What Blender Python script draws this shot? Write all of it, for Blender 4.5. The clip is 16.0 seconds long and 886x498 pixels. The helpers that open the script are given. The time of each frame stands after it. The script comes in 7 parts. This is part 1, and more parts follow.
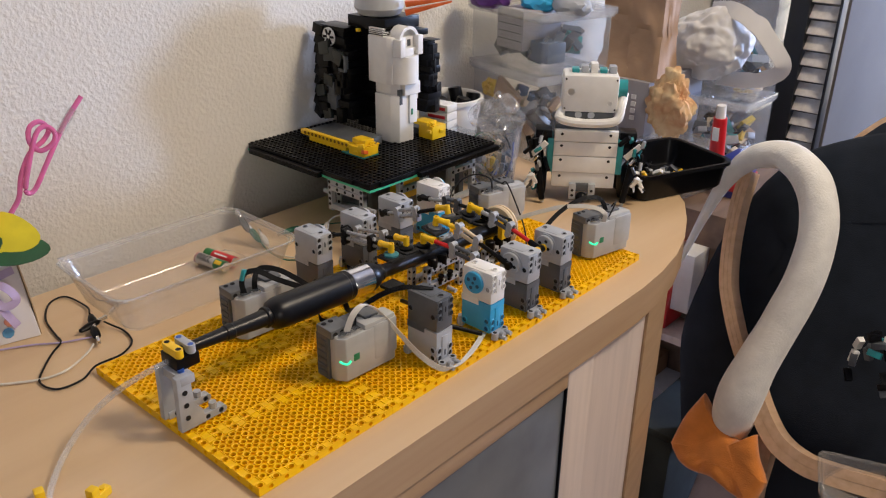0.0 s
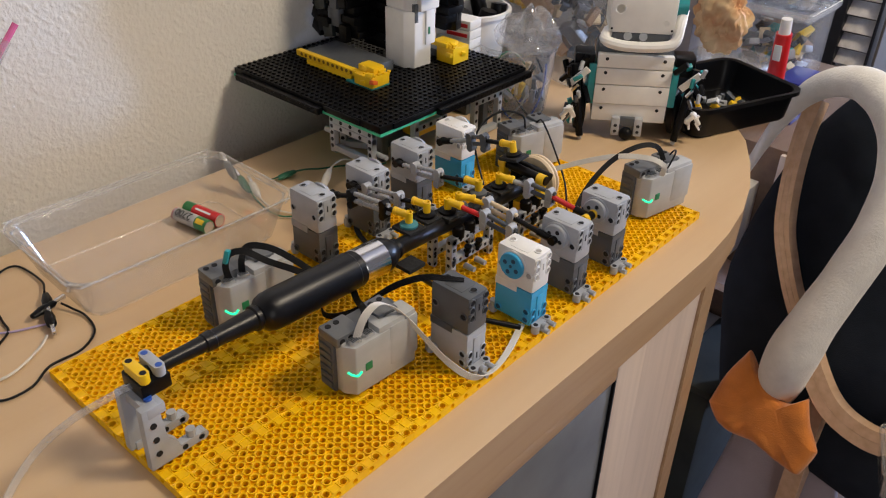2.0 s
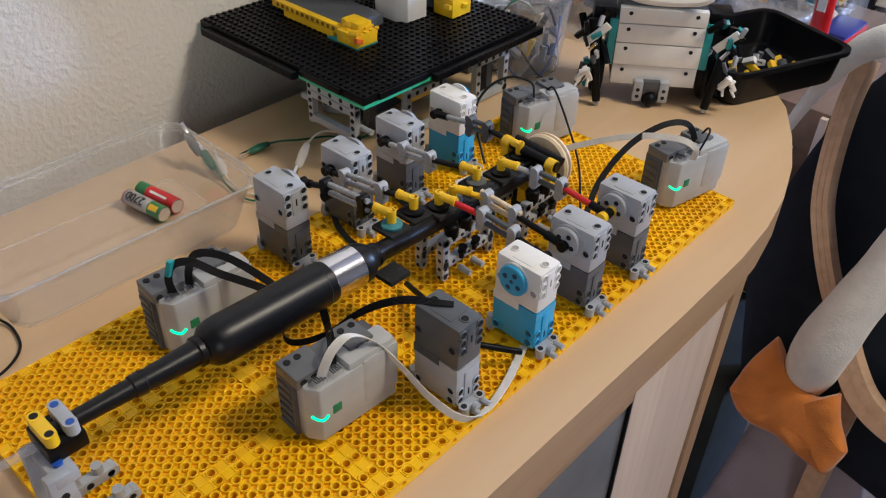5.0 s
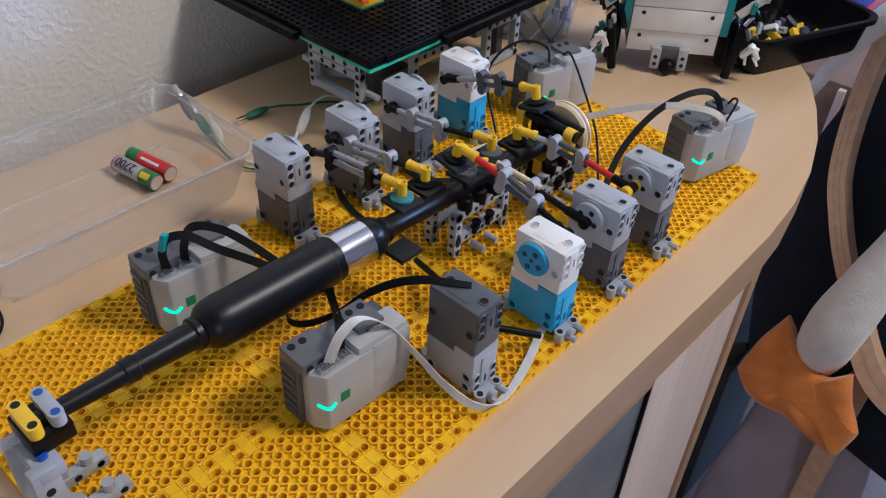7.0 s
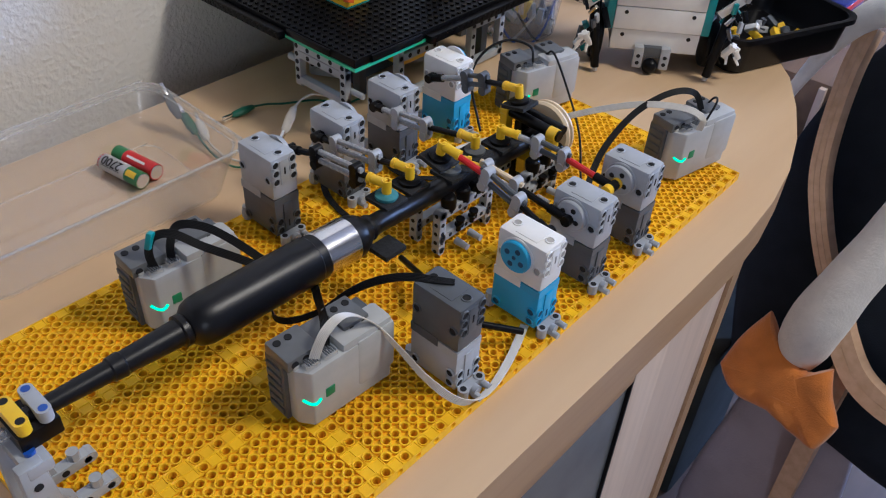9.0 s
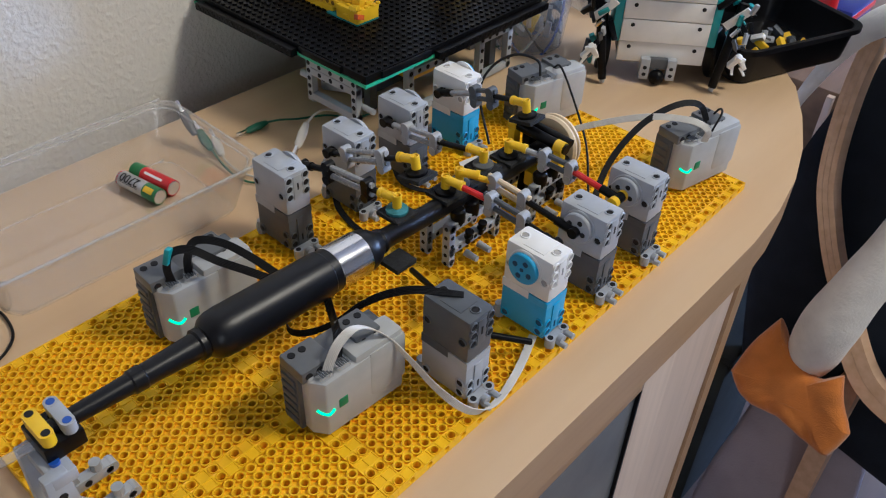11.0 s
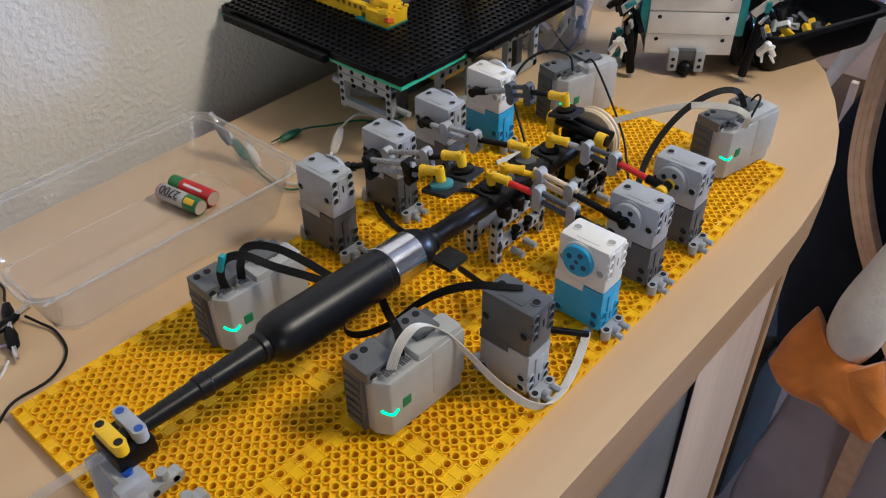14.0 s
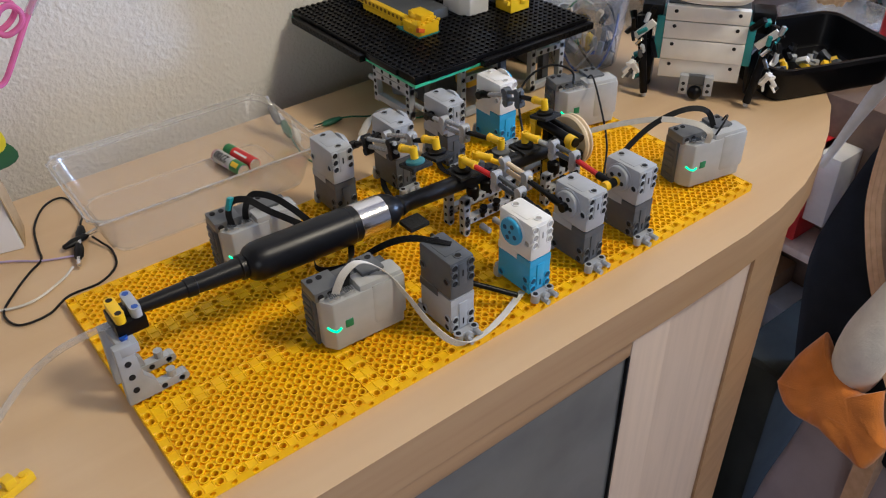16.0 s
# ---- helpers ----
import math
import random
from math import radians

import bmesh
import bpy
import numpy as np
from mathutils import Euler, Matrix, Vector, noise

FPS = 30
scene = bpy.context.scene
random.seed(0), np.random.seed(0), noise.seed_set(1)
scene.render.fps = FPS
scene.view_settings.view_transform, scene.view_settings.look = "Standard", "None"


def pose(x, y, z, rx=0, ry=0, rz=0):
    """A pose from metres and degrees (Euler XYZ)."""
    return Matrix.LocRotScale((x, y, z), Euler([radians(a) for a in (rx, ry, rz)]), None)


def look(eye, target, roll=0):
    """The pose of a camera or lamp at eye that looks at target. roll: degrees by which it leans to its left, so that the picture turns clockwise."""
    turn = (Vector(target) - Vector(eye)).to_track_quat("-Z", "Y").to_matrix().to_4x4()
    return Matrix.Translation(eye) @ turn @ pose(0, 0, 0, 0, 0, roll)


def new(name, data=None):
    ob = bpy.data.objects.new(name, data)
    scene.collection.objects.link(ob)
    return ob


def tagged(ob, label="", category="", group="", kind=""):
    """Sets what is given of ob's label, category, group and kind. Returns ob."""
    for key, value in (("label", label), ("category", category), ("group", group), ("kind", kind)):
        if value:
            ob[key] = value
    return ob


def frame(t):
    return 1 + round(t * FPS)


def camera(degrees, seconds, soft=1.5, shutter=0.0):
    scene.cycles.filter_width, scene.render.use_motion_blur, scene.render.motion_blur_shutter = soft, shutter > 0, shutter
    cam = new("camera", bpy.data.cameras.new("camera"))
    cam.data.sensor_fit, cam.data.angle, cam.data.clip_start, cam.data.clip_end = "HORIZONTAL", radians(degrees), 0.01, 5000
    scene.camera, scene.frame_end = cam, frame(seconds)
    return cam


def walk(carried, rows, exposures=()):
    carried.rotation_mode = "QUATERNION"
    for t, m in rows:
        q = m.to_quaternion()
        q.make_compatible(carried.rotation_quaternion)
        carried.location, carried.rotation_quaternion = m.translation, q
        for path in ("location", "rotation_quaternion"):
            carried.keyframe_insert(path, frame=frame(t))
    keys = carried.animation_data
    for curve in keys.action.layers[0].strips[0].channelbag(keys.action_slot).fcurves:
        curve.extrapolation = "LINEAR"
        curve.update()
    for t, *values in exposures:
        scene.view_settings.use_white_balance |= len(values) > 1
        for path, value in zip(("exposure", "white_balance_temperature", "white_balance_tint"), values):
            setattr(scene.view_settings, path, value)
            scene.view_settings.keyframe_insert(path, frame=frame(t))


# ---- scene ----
cam = camera(56.3, 16.0, soft=1.15)
PATH = [
    (0, (-0.296, -0.453, 0.464), (1.068, 0.745, -0.375), 0.8),
    (0.5, (-0.247, -0.44, 0.47), (1.038, 0.816, -0.409), 1.0),
    (1, (-0.219, -0.403, 0.469), (1.031, 0.85, -0.462), 1.2),
    (1.5, (-0.192, -0.357, 0.461), (1.053, 0.865, -0.518), 0.6),
    (2, (-0.174, -0.309, 0.459), (1.095, 0.799, -0.619), 1.4),
    (2.5, (-0.152, -0.269, 0.448), (1.112, 0.759, -0.713), 1.9),
    (3, (-0.113, -0.282, 0.451), (1.131, 0.743, -0.734), 2.1),
    (3.5, (-0.094, -0.261, 0.447), (1.14, 0.767, -0.745), 2.3),
    (4, (-0.084, -0.253, 0.449), (1.122, 0.808, -0.742), 1.8),
    (6.5, (-0.05, -0.197, 0.422), (1.117, 0.823, -0.84), 2.6),
    (7, (-0.05, -0.196, 0.42), (1.117, 0.81, -0.854), 3.0),
    (7.5, (-0.052, -0.199, 0.42), (1.121, 0.797, -0.857), 3.4),
    (8, (-0.052, -0.201, 0.422), (1.129, 0.781, -0.857), 3.7),
    (10.5, (-0.055, -0.204, 0.433), (1.127, 0.791, -0.837), 3.1),
    (11, (-0.057, -0.209, 0.437), (1.113, 0.805, -0.829), 2.3),
    (11.5, (-0.061, -0.209, 0.436), (1.106, 0.812, -0.827), 1.9),
    (12, (-0.063, -0.21, 0.437), (1.093, 0.824, -0.825), 1.2),
    (12.5, (-0.067, -0.21, 0.437), (1.09, 0.829, -0.821), 0.8),
    (13, (-0.069, -0.209, 0.438), (1.09, 0.832, -0.817), 0.8),
    (13.5, (-0.07, -0.197, 0.436), (1.093, 0.84, -0.817), 0.5),
    (14, (-0.08, -0.188, 0.427), (1.09, 0.85, -0.82), -0.6),
    (14.5, (-0.076, -0.203, 0.427), (1.101, 0.837, -0.811), -0.9),
    (15, (-0.064, -0.249, 0.437), (1.083, 0.847, -0.782), 0.7),
    (15.5, (-0.055, -0.326, 0.451), (0.958, 0.906, -0.756), -0.5),
    (16, (-0.073, -0.373, 0.465), (0.897, 0.902, -0.732), -1.4),
]
walk(cam, [(t, look(eye, target, roll)) for t, eye, target, roll in PATH],
     [(0, 0.0, 6700, 10), (4.2, 0.0, 6450, 6), (6.5, -0.05, 5500, 10), (8.2, -0.05, 5450, 10), (10.5, -0.05, 5650, 5), (13, -0.03, 5750, 5), (16, -0.03, 6150, 6)])


# ---- world and light ----
world = bpy.data.worlds.new("room_light")
scene.world = world
world.use_nodes = True
world.node_tree.nodes["Background"].inputs[0].default_value = (0.75, 0.8, 0.9, 1)
world.node_tree.nodes["Background"].inputs[1].default_value = 0.25


def area_lamp(name, at, target, size, size_y, power, colour):
    data = bpy.data.lights.new(name, "AREA")
    data.shape, data.size, data.size_y, data.energy, data.color = "RECTANGLE", size, size_y, power, colour
    ob = new(name, data)
    ob.matrix_world = look(at, target)
    return ob


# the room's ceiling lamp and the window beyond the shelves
area_lamp("ceiling_lamp", (1.10, -1.05, 1.78), (0.35, 0.25, 0), 0.42, 0.42, 33.5, (1.0, 0.85, 0.665))
area_lamp("window_daylight", (3.22, -1.12, 0.55), (0.1, 0.45, 0.25), 0.28, 0.55, 100, (0.42, 0.58, 1.0))
# unseen fill lamp, added to lift the faces that look towards -y
area_lamp("rear_fill", (-1.2, -2.72, 0.7), (0.4, 0.2, 0.0), 1.4, 1.1, 19, (0.97, 0.95, 0.95))


# ---- materials ----
def material(name, colour, rough=0.5, metal=0.0, vary=0.10, scale=60.0, bump=0.0, bump_scale=400.0, clear=0.0, second=None, glow=0.0, random_tone=0.0, sheen=0.0, stretch=(1, 1, 1), gloss=0.5):
    """A surface with a large and a fine variation of tone and roughness, and a fine relief."""
    m = bpy.data.materials.new(name)
    m.use_nodes = True
    nt = m.node_tree
    b = nt.nodes["Principled BSDF"]
    n = nt.nodes.new
    co = n("ShaderNodeTexCoord")
    mp = n("ShaderNodeMapping")
    mp.inputs["Scale"].default_value = stretch
    nt.links.new(co.outputs["Object"], mp.inputs[0])
    big = n("ShaderNodeTexNoise")
    big.inputs["Scale"].default_value = scale
    big.inputs["Detail"].default_value = 5
    nt.links.new(mp.outputs[0], big.inputs[0])
    mix = n("ShaderNodeMix")
    mix.data_type = "RGBA"
    c2 = second or tuple(c * (1 - vary * 2) for c in colour)
    mix.inputs[6].default_value, mix.inputs[7].default_value = (*colour, 1), (*c2, 1)
    ramp = n("ShaderNodeMapRange")
    ramp.inputs[1].default_value, ramp.inputs[2].default_value = 0.38, 0.68
    nt.links.new(big.outputs[0], ramp.inputs[0])
    nt.links.new(ramp.outputs[0], mix.inputs[0])
    out = mix.outputs[2]
    if random_tone:
        info = n("ShaderNodeObjectInfo")
        hs = n("ShaderNodeHueSaturation")
        r = n("ShaderNodeMapRange")
        r.inputs[3].default_value, r.inputs[4].default_value = 1 - random_tone, 1 + random_tone
        nt.links.new(info.outputs["Random"], r.inputs[0])
        nt.links.new(r.outputs[0], hs.inputs["Value"])
        nt.links.new(out, hs.inputs["Color"])
        out = hs.outputs[0]
    nt.links.new(out, b.inputs["Base Color"])
    fine = n("ShaderNodeTexNoise")
    fine.inputs["Scale"].default_value = bump_scale
    fine.inputs["Detail"].default_value = 4
    nt.links.new(mp.outputs[0], fine.inputs[0])
    rr = n("ShaderNodeMapRange")
    rr.inputs[3].default_value, rr.inputs[4].default_value = max(0.02, rough - 0.07), min(1, rough + 0.09)
    nt.links.new(fine.outputs[0], rr.inputs[0])
    nt.links.new(rr.outputs[0], b.inputs["Roughness"])
    b.inputs["Metallic"].default_value = metal
    b.inputs["Specular IOR Level"].default_value = gloss
    if clear:
        b.inputs["Transmission Weight"].default_value = clear
        b.inputs["IOR"].default_value = 1.35
    if bump:
        bp = n("ShaderNodeBump")
        bp.inputs["Strength"].default_value = 1.0
        bp.inputs["Distance"].default_value = bump
        nt.links.new(fine.outputs[0], bp.inputs["Height"])
        nt.links.new(bp.outputs[0], b.inputs["Normal"])
    if glow:
        b.inputs["Emission Color"].default_value = (*colour, 1)
        b.inputs["Emission Strength"].default_value = glow
    if sheen:
        b.inputs["Sheen Weight"].default_value = sheen
    return m


def clear_plastic(name, tint, haze):
    """Thin clear plastic: mostly see-through, with a glossy skin and a little haze."""
    m = bpy.data.materials.new(name)
    m.use_nodes = True
    nt = m.node_tree
    nt.nodes.remove(nt.nodes["Principled BSDF"])
    n = nt.nodes.new
    tr, gl, df, m1, m2, fr = (n(k) for k in ("ShaderNodeBsdfTransparent", "ShaderNodeBsdfGlossy", "ShaderNodeBsdfDiffuse", "ShaderNodeMixShader", "ShaderNodeMixShader", "ShaderNodeLayerWeight"))
    noise_tex = n("ShaderNodeTexNoise")
    noise_tex.inputs["Scale"].default_value = 25
    r = n("ShaderNodeMapRange")
    r.inputs[3].default_value, r.inputs[4].default_value = haze * 0.5, haze * 1.5
    nt.links.new(noise_tex.outputs[0], r.inputs[0])
    tr.inputs[0].default_value = (*tint, 1)
    gl.inputs["Roughness"].default_value = 0.08
    df.inputs[0].default_value = (0.8, 0.8, 0.8, 1)
    fr.inputs[0].default_value = 0.35
    power, scaled = n("ShaderNodeMath"), n("ShaderNodeMath")
    power.operation, scaled.operation = "POWER", "MULTIPLY_ADD"
    power.inputs[1].default_value, scaled.inputs[1].default_value, scaled.inputs[2].default_value = 2.6, 0.95, 0.06
    nt.links.new(fr.outputs["Facing"], power.inputs[0])
    nt.links.new(power.outputs[0], scaled.inputs[0])
    nt.links.new(r.outputs[0], m1.inputs[0])
    nt.links.new(tr.outputs[0], m1.inputs[1])
    nt.links.new(df.outputs[0], m1.inputs[2])
    nt.links.new(scaled.outputs[0], m2.inputs[0])
    nt.links.new(m1.outputs[0], m2.inputs[1])
    nt.links.new(gl.outputs[0], m2.inputs[2])
    nt.links.new(m2.outputs[0], nt.nodes["Material Output"].inputs[0])
    return m


YELLOW = material("yellow_plastic", (0.95, 0.56, 0.005), 0.36, gloss=0.22, vary=0.08, scale=14, bump=0.00005, second=(0.85, 0.46, 0.008))
YELLOW_BRIGHT = material("bright_yellow_plastic", (0.88, 0.55, 0.015), 0.3, vary=0.05)
LIGHT_GREY = material("light_grey_plastic", (0.40, 0.42, 0.45), 0.36, vary=0.05, bump=0.00004)
HUB_GREY = material("pale_grey_plastic", (0.45, 0.46, 0.46), 0.42, vary=0.05, bump=0.00006)
DARK_GREY = material("dark_grey_plastic", (0.085, 0.094, 0.106), 0.42, vary=0.08, bump=0.00004)
BLACK = material("black_plastic", (0.004, 0.004, 0.005), 0.30, vary=0.1, bump=0.00004, gloss=0.17)
BLACK_SATIN = material("black_turned_plastic", (0.005, 0.005, 0.006), 0.34, vary=0.1, scale=120, gloss=0.32)
# HOLE and HOLE_PALE paint the shade inside holes and slots onto solid parts
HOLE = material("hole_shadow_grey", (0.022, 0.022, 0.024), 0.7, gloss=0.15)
HOLE_PALE = material("hole_shadow_white", (0.42, 0.41, 0.39), 0.6)
ROD_GREY = material("mid_grey_rod", (0.34, 0.35, 0.36), 0.26)
WHITE = material("white_plastic", (0.80, 0.79, 0.76), 0.35, vary=0.03)
AZURE = material("azure_plastic", (0.03, 0.37, 0.66), 0.35, vary=0.05)
TEAL = material("teal_plastic", (0.02, 0.30, 0.32), 0.35, vary=0.08)
TEAL_PAD = material("worn_teal_pad", (0.05, 0.24, 0.27), 0.6, vary=0.2, scale=200)
RED = material("red_plastic", (0.62, 0.015, 0.02), 0.3, vary=0.06)
BLUE = material("blue_pin_plastic", (0.02, 0.09, 0.42), 0.35)
TAN = material("tan_plastic", (0.74, 0.60, 0.40), 0.45, vary=0.05)
CHROME = material("polished_metal", (0.78, 0.76, 0.74), 0.16, metal=1.0, vary=0.04)
GREEN_LIGHT = material("green_light", (0.01, 0.80, 0.33), 0.4, glow=1.7)
GREEN_BUTTON = material("green_button", (0.015, 0.21, 0.09), 0.45)
HUB_DARK = material("hub_grey_plastic", (0.125, 0.132, 0.14), 0.38, vary=0.08, bump=0.00005)
FOAM = material("black_foam", (0.02, 0.021, 0.023), 0.9, vary=0.3, scale=600, bump=0.0004, bump_scale=1500)
CABLE_BLACK = material("black_cable", (0.006, 0.006, 0.007), 0.5, gloss=0.25)
CABLE_WHITE = material("white_ribbon_cable", (0.68, 0.655, 0.60), 0.5, vary=0.06)
GREEN_TAPE = material("green_edge_tape", (0.06, 0.55, 0.30), 0.35)
# extra white haze puts the bright highlight lines into the rims' colour
RIM_CLEAR = clear_plastic("clear_rim_plastic", (0.97, 0.97, 0.97), 0.20)
TUBE_CLEAR = clear_plastic("clear_tube", (0.95, 0.95, 0.95), 0.25)
TUB_CLEAR = clear_plastic("clear_tub_plastic", (0.98, 0.977, 0.973), 0.075)
TUB_FROST = clear_plastic("frosted_tub_plastic", (0.95, 0.955, 0.96), 0.10)
BAG_FILM = clear_plastic("bag_film", (0.97, 0.97, 0.98), 0.14)


# ---- building helpers ----
def bm_box(bm, x0, x1, y0, y1, z0, z1, bevel=0.0, m=None):
    r = bmesh.ops.create_cube(bm, size=1.0)
    mat = Matrix.Translation(((x0 + x1) / 2, (y0 + y1) / 2, (z0 + z1) / 2)) @ Matrix.Diagonal((abs(x1 - x0), abs(y1 - y0), abs(z1 - z0), 1))
    bmesh.ops.transform(bm, matrix=mat, verts=r["verts"])
    vs = r["verts"]
    if bevel:
        es = list({e for v in vs for e in v.link_edges})
        rb = bmesh.ops.bevel(bm, geom=es, offset=bevel, segments=2, profile=0.6, affect="EDGES")
        vs = list({v for f in rb["faces"] for v in f.verts} | {v for v in vs if v.is_valid})
    if m is not None:
        bmesh.ops.transform(bm, matrix=m, verts=vs)
    return vs


def bm_cyl(bm, a, b, r0, r1=None, n=16, cap=True):
    a, b = Vector(a), Vector(b)
    r1 = r0 if r1 is None else r1
    d = b - a
    r = bmesh.ops.create_cone(bm, cap_ends=cap, segments=n, radius1=r0, radius2=r1, depth=d.length)
    bmesh.ops.transform(bm, matrix=Matrix.Translation((a + b) / 2) @ d.to_track_quat("Z", "Y").to_matrix().to_4x4(), verts=r["verts"])
    return r["verts"]


def bm_lathe(bm, a, axis, profile, n=24):
    """A turned body: profile rows of (distance along axis, radius)."""
    q = Vector(axis).normalized().to_track_quat("Z", "Y").to_matrix()
    rings = []
    for d, r in profile:
        rings.append([bm.verts.new(Vector(a) + q @ Vector((r * math.cos(2 * math.pi * i / n), r * math.sin(2 * math.pi * i / n), d))) for i in range(n)])
    for p, s in zip(rings, rings[1:]):
        for i in range(n):
            bm.faces.new((p[i], p[(i + 1) % n], s[(i + 1) % n], s[i]))
    bm.faces.new(rings[0][::-1])
    bm.faces.new(rings[-1])


def smooth_path(points, steps=6):
    """A Catmull-Rom line through the points."""
    pts = [Vector(p) for p in points]
    pts = [pts[0] * 2 - pts[1]] + pts + [pts[-1] * 2 - pts[-2]]
    out = []
    for i in range(1, len(pts) - 2):
        a, b, c, d = pts[i - 1:i + 3]
        for k in range(steps):
            t = k / steps
            out.append(0.5 * (2 * b + (c - a) * t + (2 * a - 5 * b + 4 * c - d) * t * t + (3 * b - a - 3 * c + d) * t ** 3))
    out.append(pts[-2])
    return out


def bm_tube(bm, points, r, n=8, steps=6, flat=None, r_end=None, up=(0, 0, 1), cores=0):
    """A cable along the points; flat: half width and half thickness of a ribbon, whose width lies across up."""
    path = smooth_path(points, steps)
    rings = []
    for i, p in enumerate(path):
        d = (path[min(i + 1, len(path) - 1)] - path[max(i - 1, 0)]).normalized()
        side = d.cross(Vector(up))
        side = side.normalized() if side.length > 1e-4 else Vector((1, 0, 0))
        top = side.cross(d).normalized()
        if flat:
            w, h = flat
            row = [(-1 + (2 * k + e) / cores, g) for k in range(cores) for e, g in ((0.15, 0.55), (0.6, 1.0), (1.4, 1.0), (1.85, 0.55))] if cores else [(-1, 1), (1, 1)]
            rings.append([bm.verts.new(p + side * (w * s) - top * (h * g)) for s, g in row] + [bm.verts.new(p + side * (w * s) + top * (h * g)) for s, g in row[::-1]])
        else:
            f = i / (len(path) - 1)
            rad = r if r_end is None else (r[int(f * (len(r) - 1))] if isinstance(r, (list, tuple)) else r + (r_end - r) * f)
            rings.append([bm.verts.new(p + side * (rad * math.cos(2 * math.pi * k / n)) + top * (rad * math.sin(2 * math.pi * k / n))) for k in range(n)])
    for p, s in zip(rings, rings[1:]):
        for i in range(len(p)):
            bm.faces.new((p[i], p[(i + 1) % len(p)], s[(i + 1) % len(p)], s[i]))
    bm.faces.new(rings[0][::-1])
    bm.faces.new(rings[-1])


def mesh_of(name, bm, mat, smooth=30):
    bmesh.ops.recalc_face_normals(bm, faces=bm.faces)
    me = bpy.data.meshes.new(name)
    bm.to_mesh(me)
    bm.free()
    for m in mat if isinstance(mat, (list, tuple)) else (mat,):
        me.materials.append(m)
    if smooth:
        me.shade_smooth()
        me.set_sharp_from_angle(angle=radians(smooth))
    return me


def part(name, bm, mat, parent, label="", smooth=30, at=None):
    ob = new(name, mesh_of(name, bm, mat, smooth))
    ob.parent = parent
    if at is not None:
        ob.matrix_basis = at
    if label:
        tagged(ob, label)
    return ob


def share(name, me, parent, at):
    ob = new(name, me)
    ob.parent = parent
    ob.matrix_basis = at
    return ob


def thing(name, label, category, at=None, group="", kind=""):
    ob = new(name)
    ob.empty_display_size = 0.02
    if at is not None:
        ob.matrix_basis = at
    return tagged(ob, label, category, group, kind)


def solid(name, bm, mat, label, category, at=None, group="", kind="", smooth=30):
    ob = new(name, mesh_of(name, bm, mat, smooth))
    if at is not None:
        ob.matrix_basis = at
    return tagged(ob, label, category, group, kind)


def box_part(name, mat, parent, x0, x1, y0, y1, z0, z1, bevel=0.0008, label=""):
    bm = bmesh.new()
    bm_box(bm, x0, x1, y0, y1, z0, z1, bevel)
    return part(name, bm, mat, parent, label)


def cyl_part(name, mat, parent, a, b, r, r1=None, n=16, label=""):
    bm = bmesh.new()
    bm_cyl(bm, a, b, r, r1, n)
    return part(name, bm, mat, parent, label)


def tube_part(name, mat, parent, pts, r, n=8, steps=6, flat=None, label="", up=(0, 0, 1)):
    bm = bmesh.new()
    bm_tube(bm, pts, r, n, steps, flat, up=up)
    return part(name, bm, mat, parent, label)


def studs(bm, x0, y0, nx, ny, z, pitch=0.008, r=0.0024, h=0.0017, n=10):
    for i in range(nx):
        for j in range(ny):
            bm_disc(bm, x0 + (i + 0.5) * pitch, y0 + (j + 0.5) * pitch, z, r, h, n)


def bm_disc(bm, x, y, z, r, h, n=10):
    lo = [bm.verts.new((x + r * math.cos(2 * math.pi * k / n), y + r * math.sin(2 * math.pi * k / n), z)) for k in range(n)]
    hi = [bm.verts.new((v.co.x, v.co.y, z + h)) for v in lo]
    for k in range(n):
        bm.faces.new((lo[k], lo[(k + 1) % n], hi[(k + 1) % n], hi[k]))
    bm.faces.new(hi)


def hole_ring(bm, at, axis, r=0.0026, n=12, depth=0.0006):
    """A pin hole as a low disc on a face; a dark material paints its inner shade."""
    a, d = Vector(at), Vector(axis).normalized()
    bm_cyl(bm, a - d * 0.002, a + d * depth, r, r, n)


# ---- the room ----
def plaster():
    m = material("rough_white_plaster", (0.72, 0.69, 0.63), 0.9, vary=0.03, scale=3, bump=0.0)
    nt = m.node_tree
    b = nt.nodes["Principled BSDF"]
    n = nt.nodes.new
    co = n("ShaderNodeTexCoord")
    lumps, fine, add, bump = n("ShaderNodeTexNoise"), n("ShaderNodeTexNoise"), n("ShaderNodeMath"), n("ShaderNodeBump")
    lumps.inputs["Scale"].default_value, lumps.inputs["Detail"].default_value, lumps.inputs["Roughness"].default_value = 170, 2.0, 0.45
    fine.inputs["Scale"].default_value, fine.inputs["Detail"].default_value = 420, 3
    nt.links.new(co.outputs["Object"], lumps.inputs[0])
    nt.links.new(co.outputs["Object"], fine.inputs[0])
    sharp = n("ShaderNodeMapRange")
    sharp.interpolation_type = "SMOOTHSTEP"
    sharp.inputs[1].default_value, sharp.inputs[2].default_value = 0.30, 0.78
    nt.links.new(lumps.outputs[0], sharp.inputs[0])
    add.operation = "MULTIPLY_ADD"
    add.inputs[1].default_value = 0.25
    nt.links.new(fine.outputs[0], add.inputs[0])
    nt.links.new(sharp.outputs[0], add.inputs[2])
    bump.inputs["Strength"].default_value, bump.inputs["Distance"].default_value = 1.0, 0.0009
    nt.links.new(add.outputs[0], bump.inputs["Height"])
    nt.links.new(bump.outputs[0], b.inputs["Normal"])
    return m


